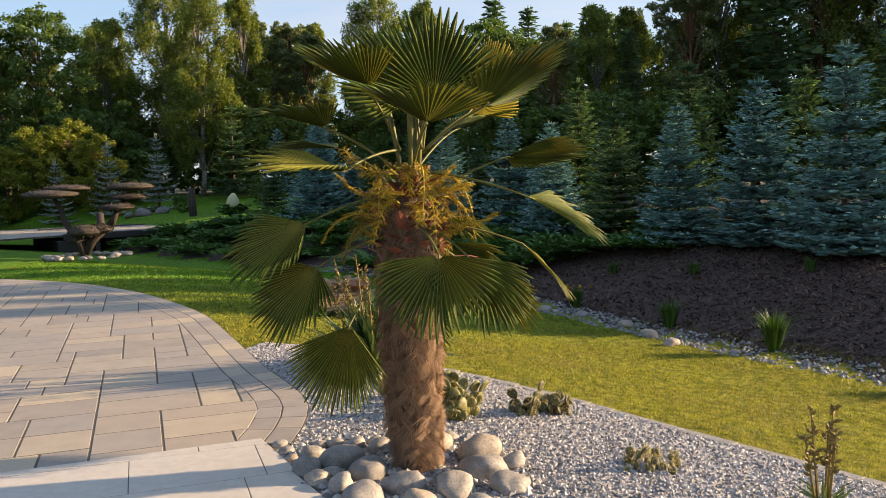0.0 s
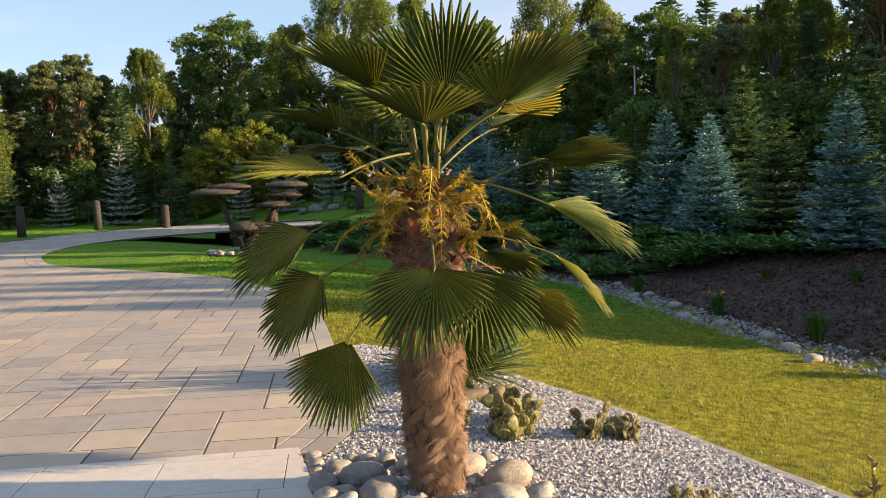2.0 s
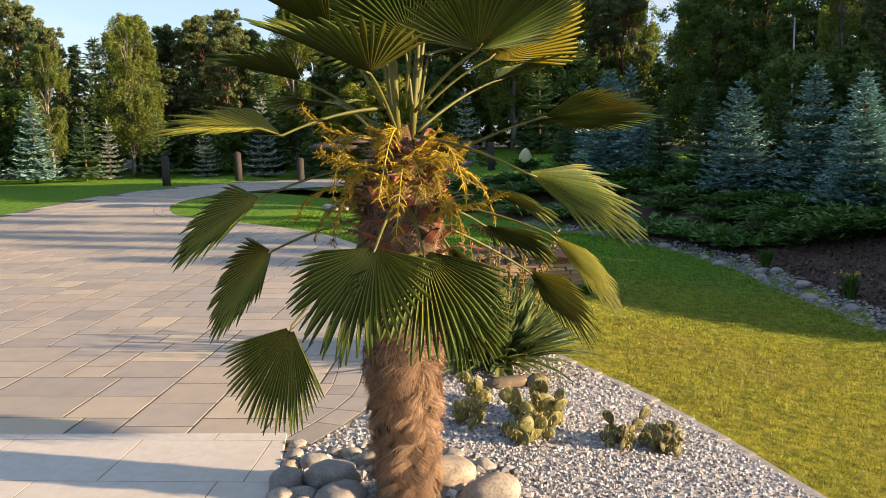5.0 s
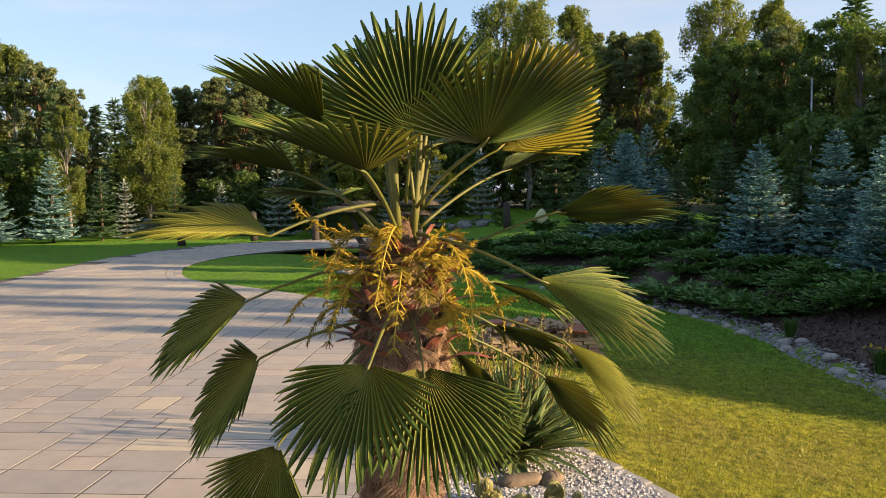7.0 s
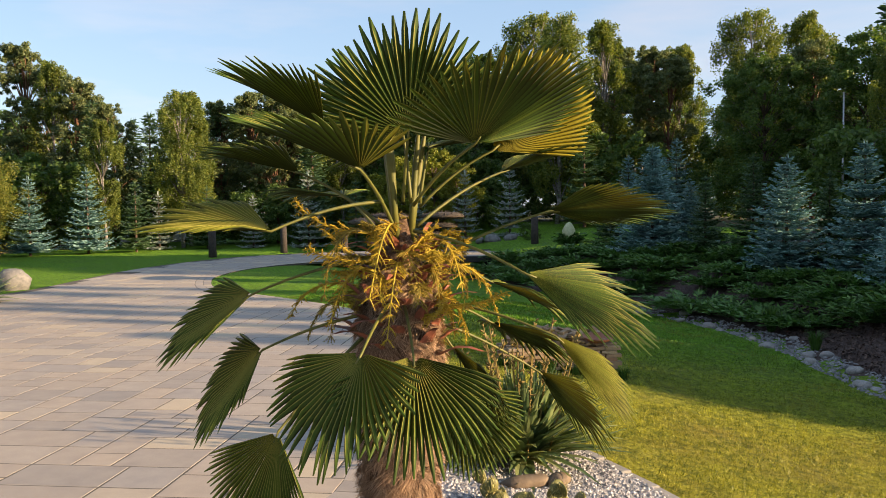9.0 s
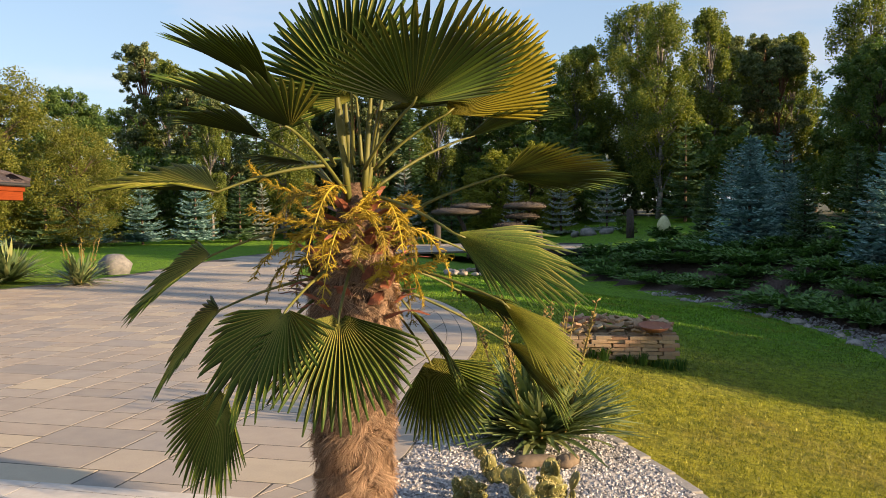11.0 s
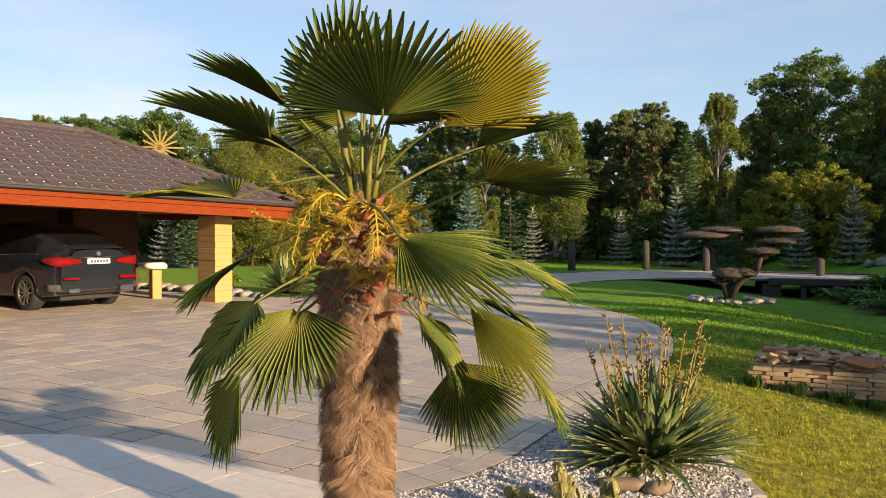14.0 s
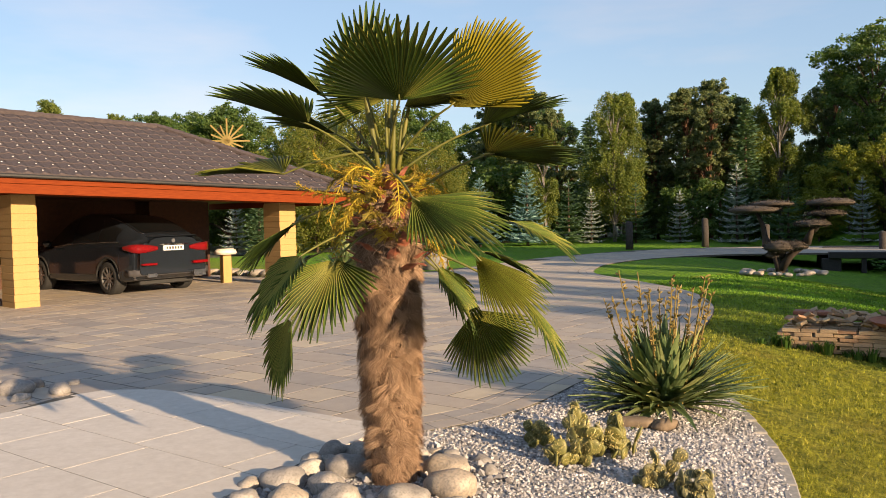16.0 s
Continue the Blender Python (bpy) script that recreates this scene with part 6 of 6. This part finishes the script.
def niwaki():
    """A cloud-pruned pine on a ring of stones."""
    r = random.Random(6)
    t = thing("cloud_pine", "cloud-pruned pine with flat brown-green pads", "topiary pine", (-7.0, 21.2, 0.0))
    wood = Bag()
    stems = [[(0, 0, 0), (-0.10, 0.02, 0.45), (-0.38, 0.06, 0.85), (-0.50, 0.10, 1.15), (-0.66, 0.11, 1.45)], [(0.05, 0, 0.1), (0.22, 0.05, 0.42), (0.55, 0.10, 0.70), (0.80, 0.15, 1.05), (1.02, 0.35, 1.52)],
             [(0.60, 0.1, 0.74), (0.82, 0.0, 1.10)], [(-0.10, 0.02, 0.40), (0.05, -0.1, 0.60)], [(0.80, 0.15, 1.05), (1.0, 0.25, 1.34)]]
    for st in stems:
        pts = [Vector(q) + Vector((r.uniform(-0.04, 0.04), r.uniform(-0.04, 0.04), 0)) for q in st]
        wood.add(*tube(pts, [0.105 - 0.06 * k / (len(st) - 1) for k in range(len(st))], 8))
    wood.to("trunk", M["darkbark"], t, "gnarled forked trunk", True)
    for x_, y_, z, hw, th in ((-0.72, 0.11, 1.52, 0.68, 0.15), (-0.42, 0.35, 1.66, 0.55, 0.11), (1.06, 0.38, 1.66, 0.56, 0.13), (1.04, 0.25, 1.42, 0.44, 0.09), (0.82, 0.0, 1.18, 0.42, 0.12), (0.10, -0.1, 0.62, 0.42, 0.20), (-0.14, 0.1, 0.42, 0.26, 0.16), (0.42, 0.0, 0.66, 0.30, 0.15)):
        o_, u = Vector((x_, y_, 0)), x_
        bag = Bag()
        vs, fs = [], []
        for j in range(9):
            ph = -math.pi / 2 + math.pi * j / 8
            for k in range(20):
                a = 2 * math.pi * k / 20
                q = math.cos(ph) * (1 + 0.10 * noise.noise(Vector((math.cos(a) * 1.5 + u * 3, math.sin(a) * 1.5, z * 5))))
                o = o_ + Vector((math.cos(a) * q * hw, math.sin(a) * q * hw * 0.8, z + math.sin(ph) * th * (0.9 if ph > 0 else 0.45)))
                vs.append(tuple(o))
        for j in range(8):
            for k in range(20):
                k2 = (k + 1) % 20
                fs.append((j * 20 + k, j * 20 + k2, (j + 1) * 20 + k2, (j + 1) * 20 + k))
        pad = solid("pad", vs, fs, M["bronze"], t, "flat clipped needle pad", True)
        for k in range(2200):
            a, q = r.uniform(0, 6.283), math.sqrt(r.random())
            p = Vector((math.cos(a) * q * hw, math.sin(a) * q * hw * 0.8, r.uniform(-1, 1) * th * math.sqrt(max(0.05, 1 - q * q)) ))
            p.z = p.z if p.z > 0 else p.z * 0.6
            d = Vector((r.gauss(0, 0.6), r.gauss(0, 0.6), 1 if p.z > 0 else -0.3)).normalized()
            s = d.cross(Vector((r.gauss(0, 1), r.gauss(0, 1), 0.2))).normalized() * 0.010
            o = p + o_ + Vector((0, 0, z))
            bag.add([tuple(o - s), tuple(o + s), tuple(o + d * r.uniform(0.02, 0.055))], [(0, 1, 2)])
        bag.to("needles", M["niwaki"], pad)["kind"] = "stuff"
    return t


M["darkbark"] = plain("dark_bark", (0.02, 0.014, 0.010), (0.06, 0.042, 0.03), 12, 0.9, 0.6, 0.02)
M["niwaki"] = leafy("clipped_pine_needles", [(0.1, (0.020, 0.017, 0.013)), (0.6, (0.045, 0.037, 0.029)), (0.95, (0.085, 0.068, 0.052))], (1, 0.9, 0.7), 0.08)
niwaki()
for i in range(26):
    a = i * 0.2417 * math.pi
    d = 0.65 + 0.35 * ((i * 7) % 5) / 5
    s = 0.09 + 0.05 * ((i * 3) % 4) / 4
    boulder(200 + i, (s, s * 0.8, s * 0.5), 1, "pale stone in the ring round the cloud pine", (-7.0 + 1.1 * d * math.cos(a), 21.2 + 0.8 * d * math.sin(a), s * 0.3), i * 31)["group"] = "stones round the cloud pine"

# bridge over the ditch on the far drive
bridge = thing("footbridge", "low black timber bridge carrying the far drive over the ditch", "bridge", (-9.6, 31.0, 0.0), 31)
part("beam", box_bm(-1.3, -0.75, -0.16, 3.0, -0.45, 0.06, 0.02), M["bridge"], bridge, "black edge beam")
part("beam", box_bm(-1.3, 3.4, -0.16, 3.0, 3.7, 0.06, 0.02), M["bridge"], bridge, "black edge beam")
part("abutment", box_bm(-1.5, -0.6, -0.9, -0.9, 3.6, -0.16, 0.02), M["bridge"], bridge)
part("abutment", box_bm(2.2, -0.6, -0.9, 3.2, 3.6, -0.16, 0.02), M["bridge"], bridge)
for k in range(3):
    part("bridge_post", box_bm(-0.3 + k * 0.9, -0.65, -0.9, -0.14 + k * 0.9, -0.5, -0.16, 0.01), M["bridge"], bridge)
for i, (x, y, h) in enumerate([(-14.6, 32.9, 1.25), (-10.2, 33.2, 1.15), (-17.9, 33.6, 1.2), (-7.2, 35.4, 1.1), (-18.6, 29.5, 1.1)]):
    vs, fs = tube([(0, 0, -0.1), (0.01, 0, h * 0.5), (0.0, 0.01, h), (0, 0, h + 0.04)], [0.16, 0.145, 0.14, 0.08], 12)
    b = solid("post", vs, fs, M["post_wood"], None, "", True)
    b.matrix_world = pose(x, y, gz(x, y), 0, 0, i * 40)
    tagged(b, "thick weathered wooden post beside the far drive", "post", "posts along the drive")

# statue on its mound, rocks behind
bm = bmesh.new()
bmesh.ops.create_icosphere(bm, subdivisions=3, radius=1)
for v in bm.verts:
    p = v.co.copy()
    k = 1 + 0.12 * noise.noise(p * 1.5)
    v.co = Vector((p.x * 0.25 * k * (1 - 0.35 * max(0, p.z)), p.y * 0.15 * k, 0.46 + p.z * 0.34))
statue = part("statue", bm, M["statue"], smooth=True)
statue.matrix_world = pose(-5.1, 32.3, 0.46)
tagged(statue, "pale oval garden statue on a planted mound", "statue")
mound = juniper("grey-green clipped mound under the statue", 9, 0.62, 0.62)
put(mound, -5.1, 32.35, 0, 1.0, True)
put(jun_b, -4.2, 33.0, 50, 0.5)
put(hedge, -8.0, 37.6, 0, 0.20)
put(hedge, -4.6, 37.0, 90, 0.22)
for i, (x, y, s) in enumerate([(-9.9, 38.2, 0.36), (-9.1, 38.4, 0.32), (-10.5, 38.3, 0.28)]):
    b = boulder(300 + i, (s, s * 0.7, s * 0.6), 1, "large grey landscaping rock past the far drive", (x, y, gz(x, y) + s * 0.3), i * 50)
    b.data.materials[0] = M["greystone"]
    b["group"] = "rocks past the drive"
tagged(boulder(320, (0.45, 0.36, 0.36), 1, "dark round boulder on the lawn by the drive", (-15.6, 17.3, 0.14), 0), group="rocks by the drive").data.materials[0] = M["greystone"]
for i in range(14):
    s = 0.13 + 0.08 * ((i * 5) % 4) / 4
    boulder(340 + i, (s * 1.3, s, s * 0.7), 1, "white stone edging the drive", (-14.7 - 0.38 * i, 13.0 - 0.06 * i, s * 0.45), i * 33)["group"] = "white stones by the drive"
pole = solid("mast", *tube([(0, 0, 0), (0, 0, 2.5), (0, 0, 5.0)], [0.045, 0.038, 0.03], 8), M["galv"], None, "", True)
pole.matrix_world = pose(4.26, 36.6, gz(4.26, 36.6))
tagged(pole, "thin grey metal mast in front of the wood", "mast")
thuja = broad_tree("conifer", "small conical green conifer beside the carport", 71, 1.0, 0.36, 0.05, 0.07, M["golden"], M["bark"], 1400, 0.0, 20, narrow=0.7, group="dwarf conifers")
put(thuja, -17.4, 13.6, 0, 1.0, True)
star = thing("garden_ornament", "large wooden star ornament in the crown of a far tree", "ornament", (-31.9, 18.1, 5.1))
for k in range(8):
    a = math.pi * k / 8
    p = part("ray", box_bm(-0.035, -1.0 + 0.25 * (k % 2), -0.03, 0.035, 1.0 - 0.25 * (k % 2), 0.03), M["stalk"], star)
    p.matrix_local = pose(0, 0, 0, 90, 0, 62) @ pose(0, 0, 0, 0, 0, math.degrees(a))
bush = broad_tree("shrub", "yellow-green columnar shrub by the far spruces", 72, 2.2, 0.55, 0.1, 0.10, M["golden"], M["bark"], 1500, 0.0, 18, group="golden shrubs")
put(bush, -2.8, 36.2, 0, 1.0, True)


# pieces of pavement, path, kerb and roof
ANG = radians(14.5)
EX, EY = (math.cos(ANG), math.sin(ANG)), (-math.sin(ANG), math.cos(ANG))


def to_world(u, v):
    return (u * EX[0] + v * EY[0], u * EX[1] + v * EY[1])


def clip_half(poly, nx, ny, c):
    """Keeps the part of a polygon where nx*x + ny*y >= c."""
    out = []
    for (ax, ay), (bx, by) in zip(poly, poly[1:] + poly[:1]):
        da, db = nx * ax + ny * ay - c, nx * bx + ny * by - c
        if da >= 0:
            out.append((ax, ay))
        if (da >= 0) != (db >= 0):
            t = da / (da - db)
            out.append((ax + (bx - ax) * t, ay + (by - ay) * t))
    return out


def inset(poly, d):
    """Moves the corners of a convex polygon inwards."""
    cx, cy = sum(p[0] for p in poly) / len(poly), sum(p[1] for p in poly) / len(poly)
    out = poly
    for (ax, ay), (bx, by) in zip(poly, poly[1:] + poly[:1]):
        L = math.hypot(bx - ax, by - ay)
        if L < 1e-4:
            continue
        nx, ny = -(by - ay) / L, (bx - ax) / L
        if nx * (cx - ax) + ny * (cy - ay) < 0:
            nx, ny = -nx, -ny
        out = clip_half(out, nx, ny, nx * ax + ny * ay + d)
        if len(out) < 3:
            return []
    return out


def piece(poly, z0, z1, joint, r, rim=0.008):
    """Verts and faces of one stone with a chamfered upper edge."""
    a, b = inset(poly, joint), inset(poly, joint + rim)
    if len(a) < 3 or len(a) != len(b):
        b = a
    if len(a) < 3:
        return None
    n_ = len(a)
    t = r.uniform(0.0, 0.0012)
    vs = [(x, y, z0) for x, y in a] + [(x, y, z1 - rim * 0.6 + t) for x, y in a] + [(x, y, z1 + t) for x, y in b]
    fs = []
    for k in range(n_):
        k2 = (k + 1) % n_
        fs += [(k, k2, n_ + k2, n_ + k), (n_ + k, n_ + k2, 2 * n_ + k2, 2 * n_ + k)]
    fs.append(tuple(2 * n_ + k for k in range(n_)))
    return vs, fs


def ccw(poly):
    s = sum(ax * by - bx * ay for (ax, ay), (bx, by) in zip(poly, poly[1:] + poly[:1]))
    return poly if s > 0 else poly[::-1]


def make_paver_far():
    m = Mat("paver_stone_joined", 0.75, spec=0.35).world()
    tone = m.ramp(m.island(), (0.0, (0.25, 0.23, 0.21)), (0.3, (0.47, 0.375, 0.275)), (0.55, (0.33, 0.30, 0.27)), (0.8, (0.44, 0.37, 0.29)), (1.0, (0.62, 0.50, 0.32)))
    grain = m.noise(90, 4, 0.7)
    blot = m.noise(5, 4, 0.6)
    c = m.mix(0.35, tone, m.ramp(blot, (0.3, (0.26, 0.23, 0.21)), (0.7, (0.47, 0.41, 0.335))))
    c = m.mix(m.ramp(grain, (0.35, (0.35, 0.35, 0.35)), (0.75, (0, 0, 0))), c, (0.2, 0.19, 0.18))
    m.color(c).bump(m.mix(0.4, grain, blot), 0.35, 0.006)
    return m.m


M["paver_far"] = make_paver_far()


def mixed_courses(r):
    """Rectangles of several sizes, packed without gaps on a small module."""
    m, nu, nv = 0.158, 292, 266
    taken = np.zeros((nv, nu), bool)
    sizes = [(4, 3), (3, 3), (5, 3), (3, 2), (2, 2), (4, 2), (2, 3)]
    for b in range(nv):
        for a in range(nu):
            if taken[b, a]:
                continue
            free = 1
            while free < 5 and a + free < nu and not taken[b, a + free]:
                free += 1
            w, h = r.choices(sizes, (5, 4, 3, 4, 2, 2, 3))[0]
            w, h = min(w, free), min(h, nv - b)
            if free - w == 1:
                w = free
            taken[b:b + h, a:a + w] = True
            yield -32 + a * m, -2 + b * m, w * m, h * m


def lay_pavers():
    r = random.Random(12)
    far = Bag()
    made = 0
    for u, v, L, w in mixed_courses(r):
        q = [to_world(u, v), to_world(u + L, v), to_world(u + L, v + w), to_world(u, v + w)]
        cx, cy = (q[0][0] + q[2][0]) / 2, (q[0][1] + q[2][1]) / 2
        if not (-24 < cx < 8 and -2 < cy < 42) or not inside(cx, cy, PAVE) and seg_dist(cx, cy, PAVE_IN)[0] ** 2 > 0.5 and not (cy < 6.4 and -4.6 < cx < -1):
            continue
        # leave the border courses free along the curved edge
        best = None
        for (ax, ay), (bx, by) in zip(PAVE_IN, PAVE_IN[1:]):
            dx, dy = bx - ax, by - ay
            t = max(0, min(1, ((cx - ax) * dx + (cy - ay) * dy) / (dx * dx + dy * dy)))
            d = math.hypot(cx - ax - dx * t, cy - ay - dy * t)
            if best is None or d < best[0]:
                best = (d, ax, ay, dx, dy)
        d, ax, ay, dx, dy = best
        if d < 1.0:
            ln = math.hypot(dx, dy)
            nx, ny = -dy / ln, dx / ln
            q = clip_half(ccw(q), nx, ny, nx * ax + ny * ay + 0.40)
            if len(q) < 3:
                continue
        elif not all(inside(x, y, PAVE) for x, y in q) and not (cy < 6.4 and cx > -4.6):
            continue
        # cut along the pale path
        if cy < 6.4 and cx > -4.6:
            (ax, ay), (bx, by) = min(zip(SLAB[:7], SLAB[1:8]), key=lambda e: abs(seg_dist(cx, cy, list(e))[0]))
            ln = math.hypot(bx - ax, by - ay)
            nx, ny = (by - ay) / ln, -(bx - ax) / ln
            if nx * (-2 - ax) + ny * (3 - ay) > 0:
                nx, ny = -nx, -ny
            q = clip_half(ccw(q), nx, ny, nx * ax + ny * ay + 0.006)
            if len(q) < 3:
                continue
        g = piece(ccw(q), -0.03, 0.022, 0.0075, r, 0.004)
        if not g:
            continue
        if made < 290 and -6.2 < cx and cy < 11.5:
            solid("paver", *g, M["paver"], pavement)
            made += 1
        else:
            far.add(*g)
    # two border courses
    edge = []
    run = 0.0
    for (ax, ay), (bx, by) in zip(PAVE_IN, PAVE_IN[1:]):
        L = math.hypot(bx - ax, by - ay)
        edge.append((run, ax, ay, (bx - ax) / L, (by - ay) / L))
        run += L

    def at(s, off):
        for e, nxt in zip(edge, edge[1:] + [None]):
            if nxt is None or s < nxt[0]:
                _, ax, ay, dx, dy = e
                k = s - e[0]
                return (ax + dx * k - dy * off, ay + dy * k + dx * off)
    for course in (0, 1):
        s = 0.0
        while s < run - 0.6:
            L = r.uniform(0.26, 0.40) if s < 30 else 0.8
            o = 0.005 + course * 0.20
            q = [at(s, o), at(s + L, o), at(s + L, o + 0.197), at(s, o + 0.197)]
            s += L
            g = piece(ccw(q), -0.03, 0.022, 0.004, r, 0.0025)
            if g:
                if s < 9 and made < 300:
                    solid("paver", *g, M["paver"], pavement)
                    made += 1
                else:
                    far.add(*g)
    o = far.to("paver_field", M["paver_far"], pavement, "mottled beige and grey stone pavers")
    o["kind"] = "stuff"


lay_pavers()


def lay_slabs():
    r = random.Random(13)
    v, row = -6.0, 0
    while v < 8:
        w = 0.62
        u = -6 + 0.55 * (row % 2) + r.uniform(0, 0.2)
        row += 1
        while u < 6:
            L = r.choice((0.8, 1.0, 1.2))
            q = [to_world(u, v), to_world(u + L, v), to_world(u + L, v + w), to_world(u, v + w)]
            u += L
            cx, cy = (q[0][0] + q[2][0]) / 2, (q[0][1] + q[2][1]) / 2
            if not any(inside(x, y, SLAB) for x, y in q + [(cx, cy)]):
                continue
            p = ccw(q)
            near = sorted(range(len(SLAB)), key=lambda k: abs(seg_dist(cx, cy, [SLAB[k], SLAB[(k + 1) % len(SLAB)]])[0]))[:3]
            for k in near:
                (ax, ay), (bx, by) = SLAB[k], SLAB[(k + 1) % len(SLAB)]
                ln = math.hypot(bx - ax, by - ay)
                nx, ny = -(by - ay) / ln, (bx - ax) / ln
                if abs(seg_dist(cx, cy, [(ax, ay), (bx, by)])[0]) < 1.0 and len(p) >= 3:
                    p = clip_half(p, nx, ny, nx * ax + ny * ay - 0.01)
            if len(p) < 3:
                continue
            g = piece(ccw(p), -0.06, 0.034, 0.003, r, 0.0015)
            if g:
                solid("slab", *g, M["slab"], slab_path)
        v += w


lay_slabs()


def lay_kerb():
    kerb = thing("kerb", "flat concrete kerb stones between gravel and lawn", "kerb", kind="structure")
    r = random.Random(14)
    pts = [p for p in KERB]
    acc = []
    for (ax, ay), (bx, by) in zip(pts, pts[1:]):
        L = math.hypot(bx - ax, by - ay)
        for k in range(max(1, int(L / 0.05))):
            t = k / max(1, int(L / 0.05))
            acc.append((ax + (bx - ax) * t, ay + (by - ay) * t))
    i = 0
    while i + 5 < len(acc) and acc[i][1] > 0:
        j = min(len(acc) - 1, i + r.randint(5, 7))
        (ax, ay), (bx, by) = acc[i], acc[j]
        L = math.hypot(bx - ax, by - ay)
        nx, ny = -(by - ay) / L, (bx - ax) / L
        q = [(ax - nx * 0.05, ay - ny * 0.05), (bx - nx * 0.05, by - ny * 0.05), (bx + nx * 0.05, by + ny * 0.05), (ax + nx * 0.05, ay + ny * 0.05)]
        zk = gz((ax + bx) / 2, (ay + by) / 2)
        g = piece(ccw(q), zk - 0.06, zk + 0.020 + r.uniform(-0.003, 0.003), 0.003, r)
        if g:
            solid("kerb_stone", *g, M["kerb"], kerb)
        i = j


lay_kerb()


def lay_tiles():
    """Interlocking tiles on the front and hip slopes of the carport."""
    run = RUN + 0.08
    sl = math.hypot(run, TOP - EAVE)
    rows, cw = 11, 0.30
    z_of = lambda a: EAVE + (TOP - EAVE) * (a + 0.08) / run
    vs = []
    prof = [(0, 0.012), (0.10, 0.040), (0.20, 0.012), (0.26, 0.022), (0.30, 0.030)]
    depth = run / rows * 1.12
    dz = (TOP - EAVE) / run * depth
    for x, lift in ((0, 0.026), (depth, 0.006)):
        for y, h in prof:
            vs.append((x, y, h + lift + (dz if x else 0)))
    for y, h in prof:
        vs.append((0, y, h - 0.02))
    fs = [(k, k + 1, k + 6, k + 5) for k in range(4)] + [(10 + k, 11 + k, k + 1, k) for k in range(4)]
    me = mesh_of("tile", vs, fs, M["roof_tile"])
    rest, stops = Bag(), Bag()
    n_ = 0
    for j in range(rows):
        a0 = -0.08 + run * j / rows
        b = max(-0.08, a0)
        b = -0.08 + math.ceil((b + 0.08) / cw) * cw
        while b < 16.4:
            if b < 8.5 and n_ < 290:
                t = new("tile", me)
                t.parent = roof
                t.matrix_local = pose(a0, b, z_of(a0))
                n_ += 1
            else:
                rest.add([(x + a0, y + b, z + z_of(a0)) for x, y, z in vs], fs)
            if j < 9 and b < 10:
                stops.add(*[[(x + a0 + 0.10, y + b + 0.10, z + z_of(a0) + 0.10) for x, y, z in ((0, -0.014, -0.03), (0, 0.014, -0.03), (0, 0.014, 0.012), (0, -0.014, 0.012), (0.03, 0, -0.02))], [(0, 1, 2, 3), (0, 3, 4), (1, 4, 2), (3, 2, 4)]])
            b += cw
        # hip slope
        b = -0.08 + math.ceil((a0 + 0.08) / cw) * cw
        while b < 6.6 - (a0 + 0.08):
            rest.add([(y + b, x + a0, z + z_of(a0)) for x, y, z in vs], [f[::-1] for f in fs])
            b += cw
    rest.to("tile_field", M["roof_tile"], roof)["kind"] = "stuff"
    stops.to("snow_stop", M["galv"], roof, "small pale metal snow stops")["kind"] = "stuff"
    for ob in [c for c in garage.children if c.name.split(".")[0] in ("ceiling", "fascia", "beam", "gutter", "roof")] + list(roof.children):
        if ob.data == me:
            ob.location.z += RISE * (ob.location.y - 1.4)
        else:
            for v in ob.data.vertices:
                v.co.z += RISE * (v.co.y - 1.4)


lay_tiles()
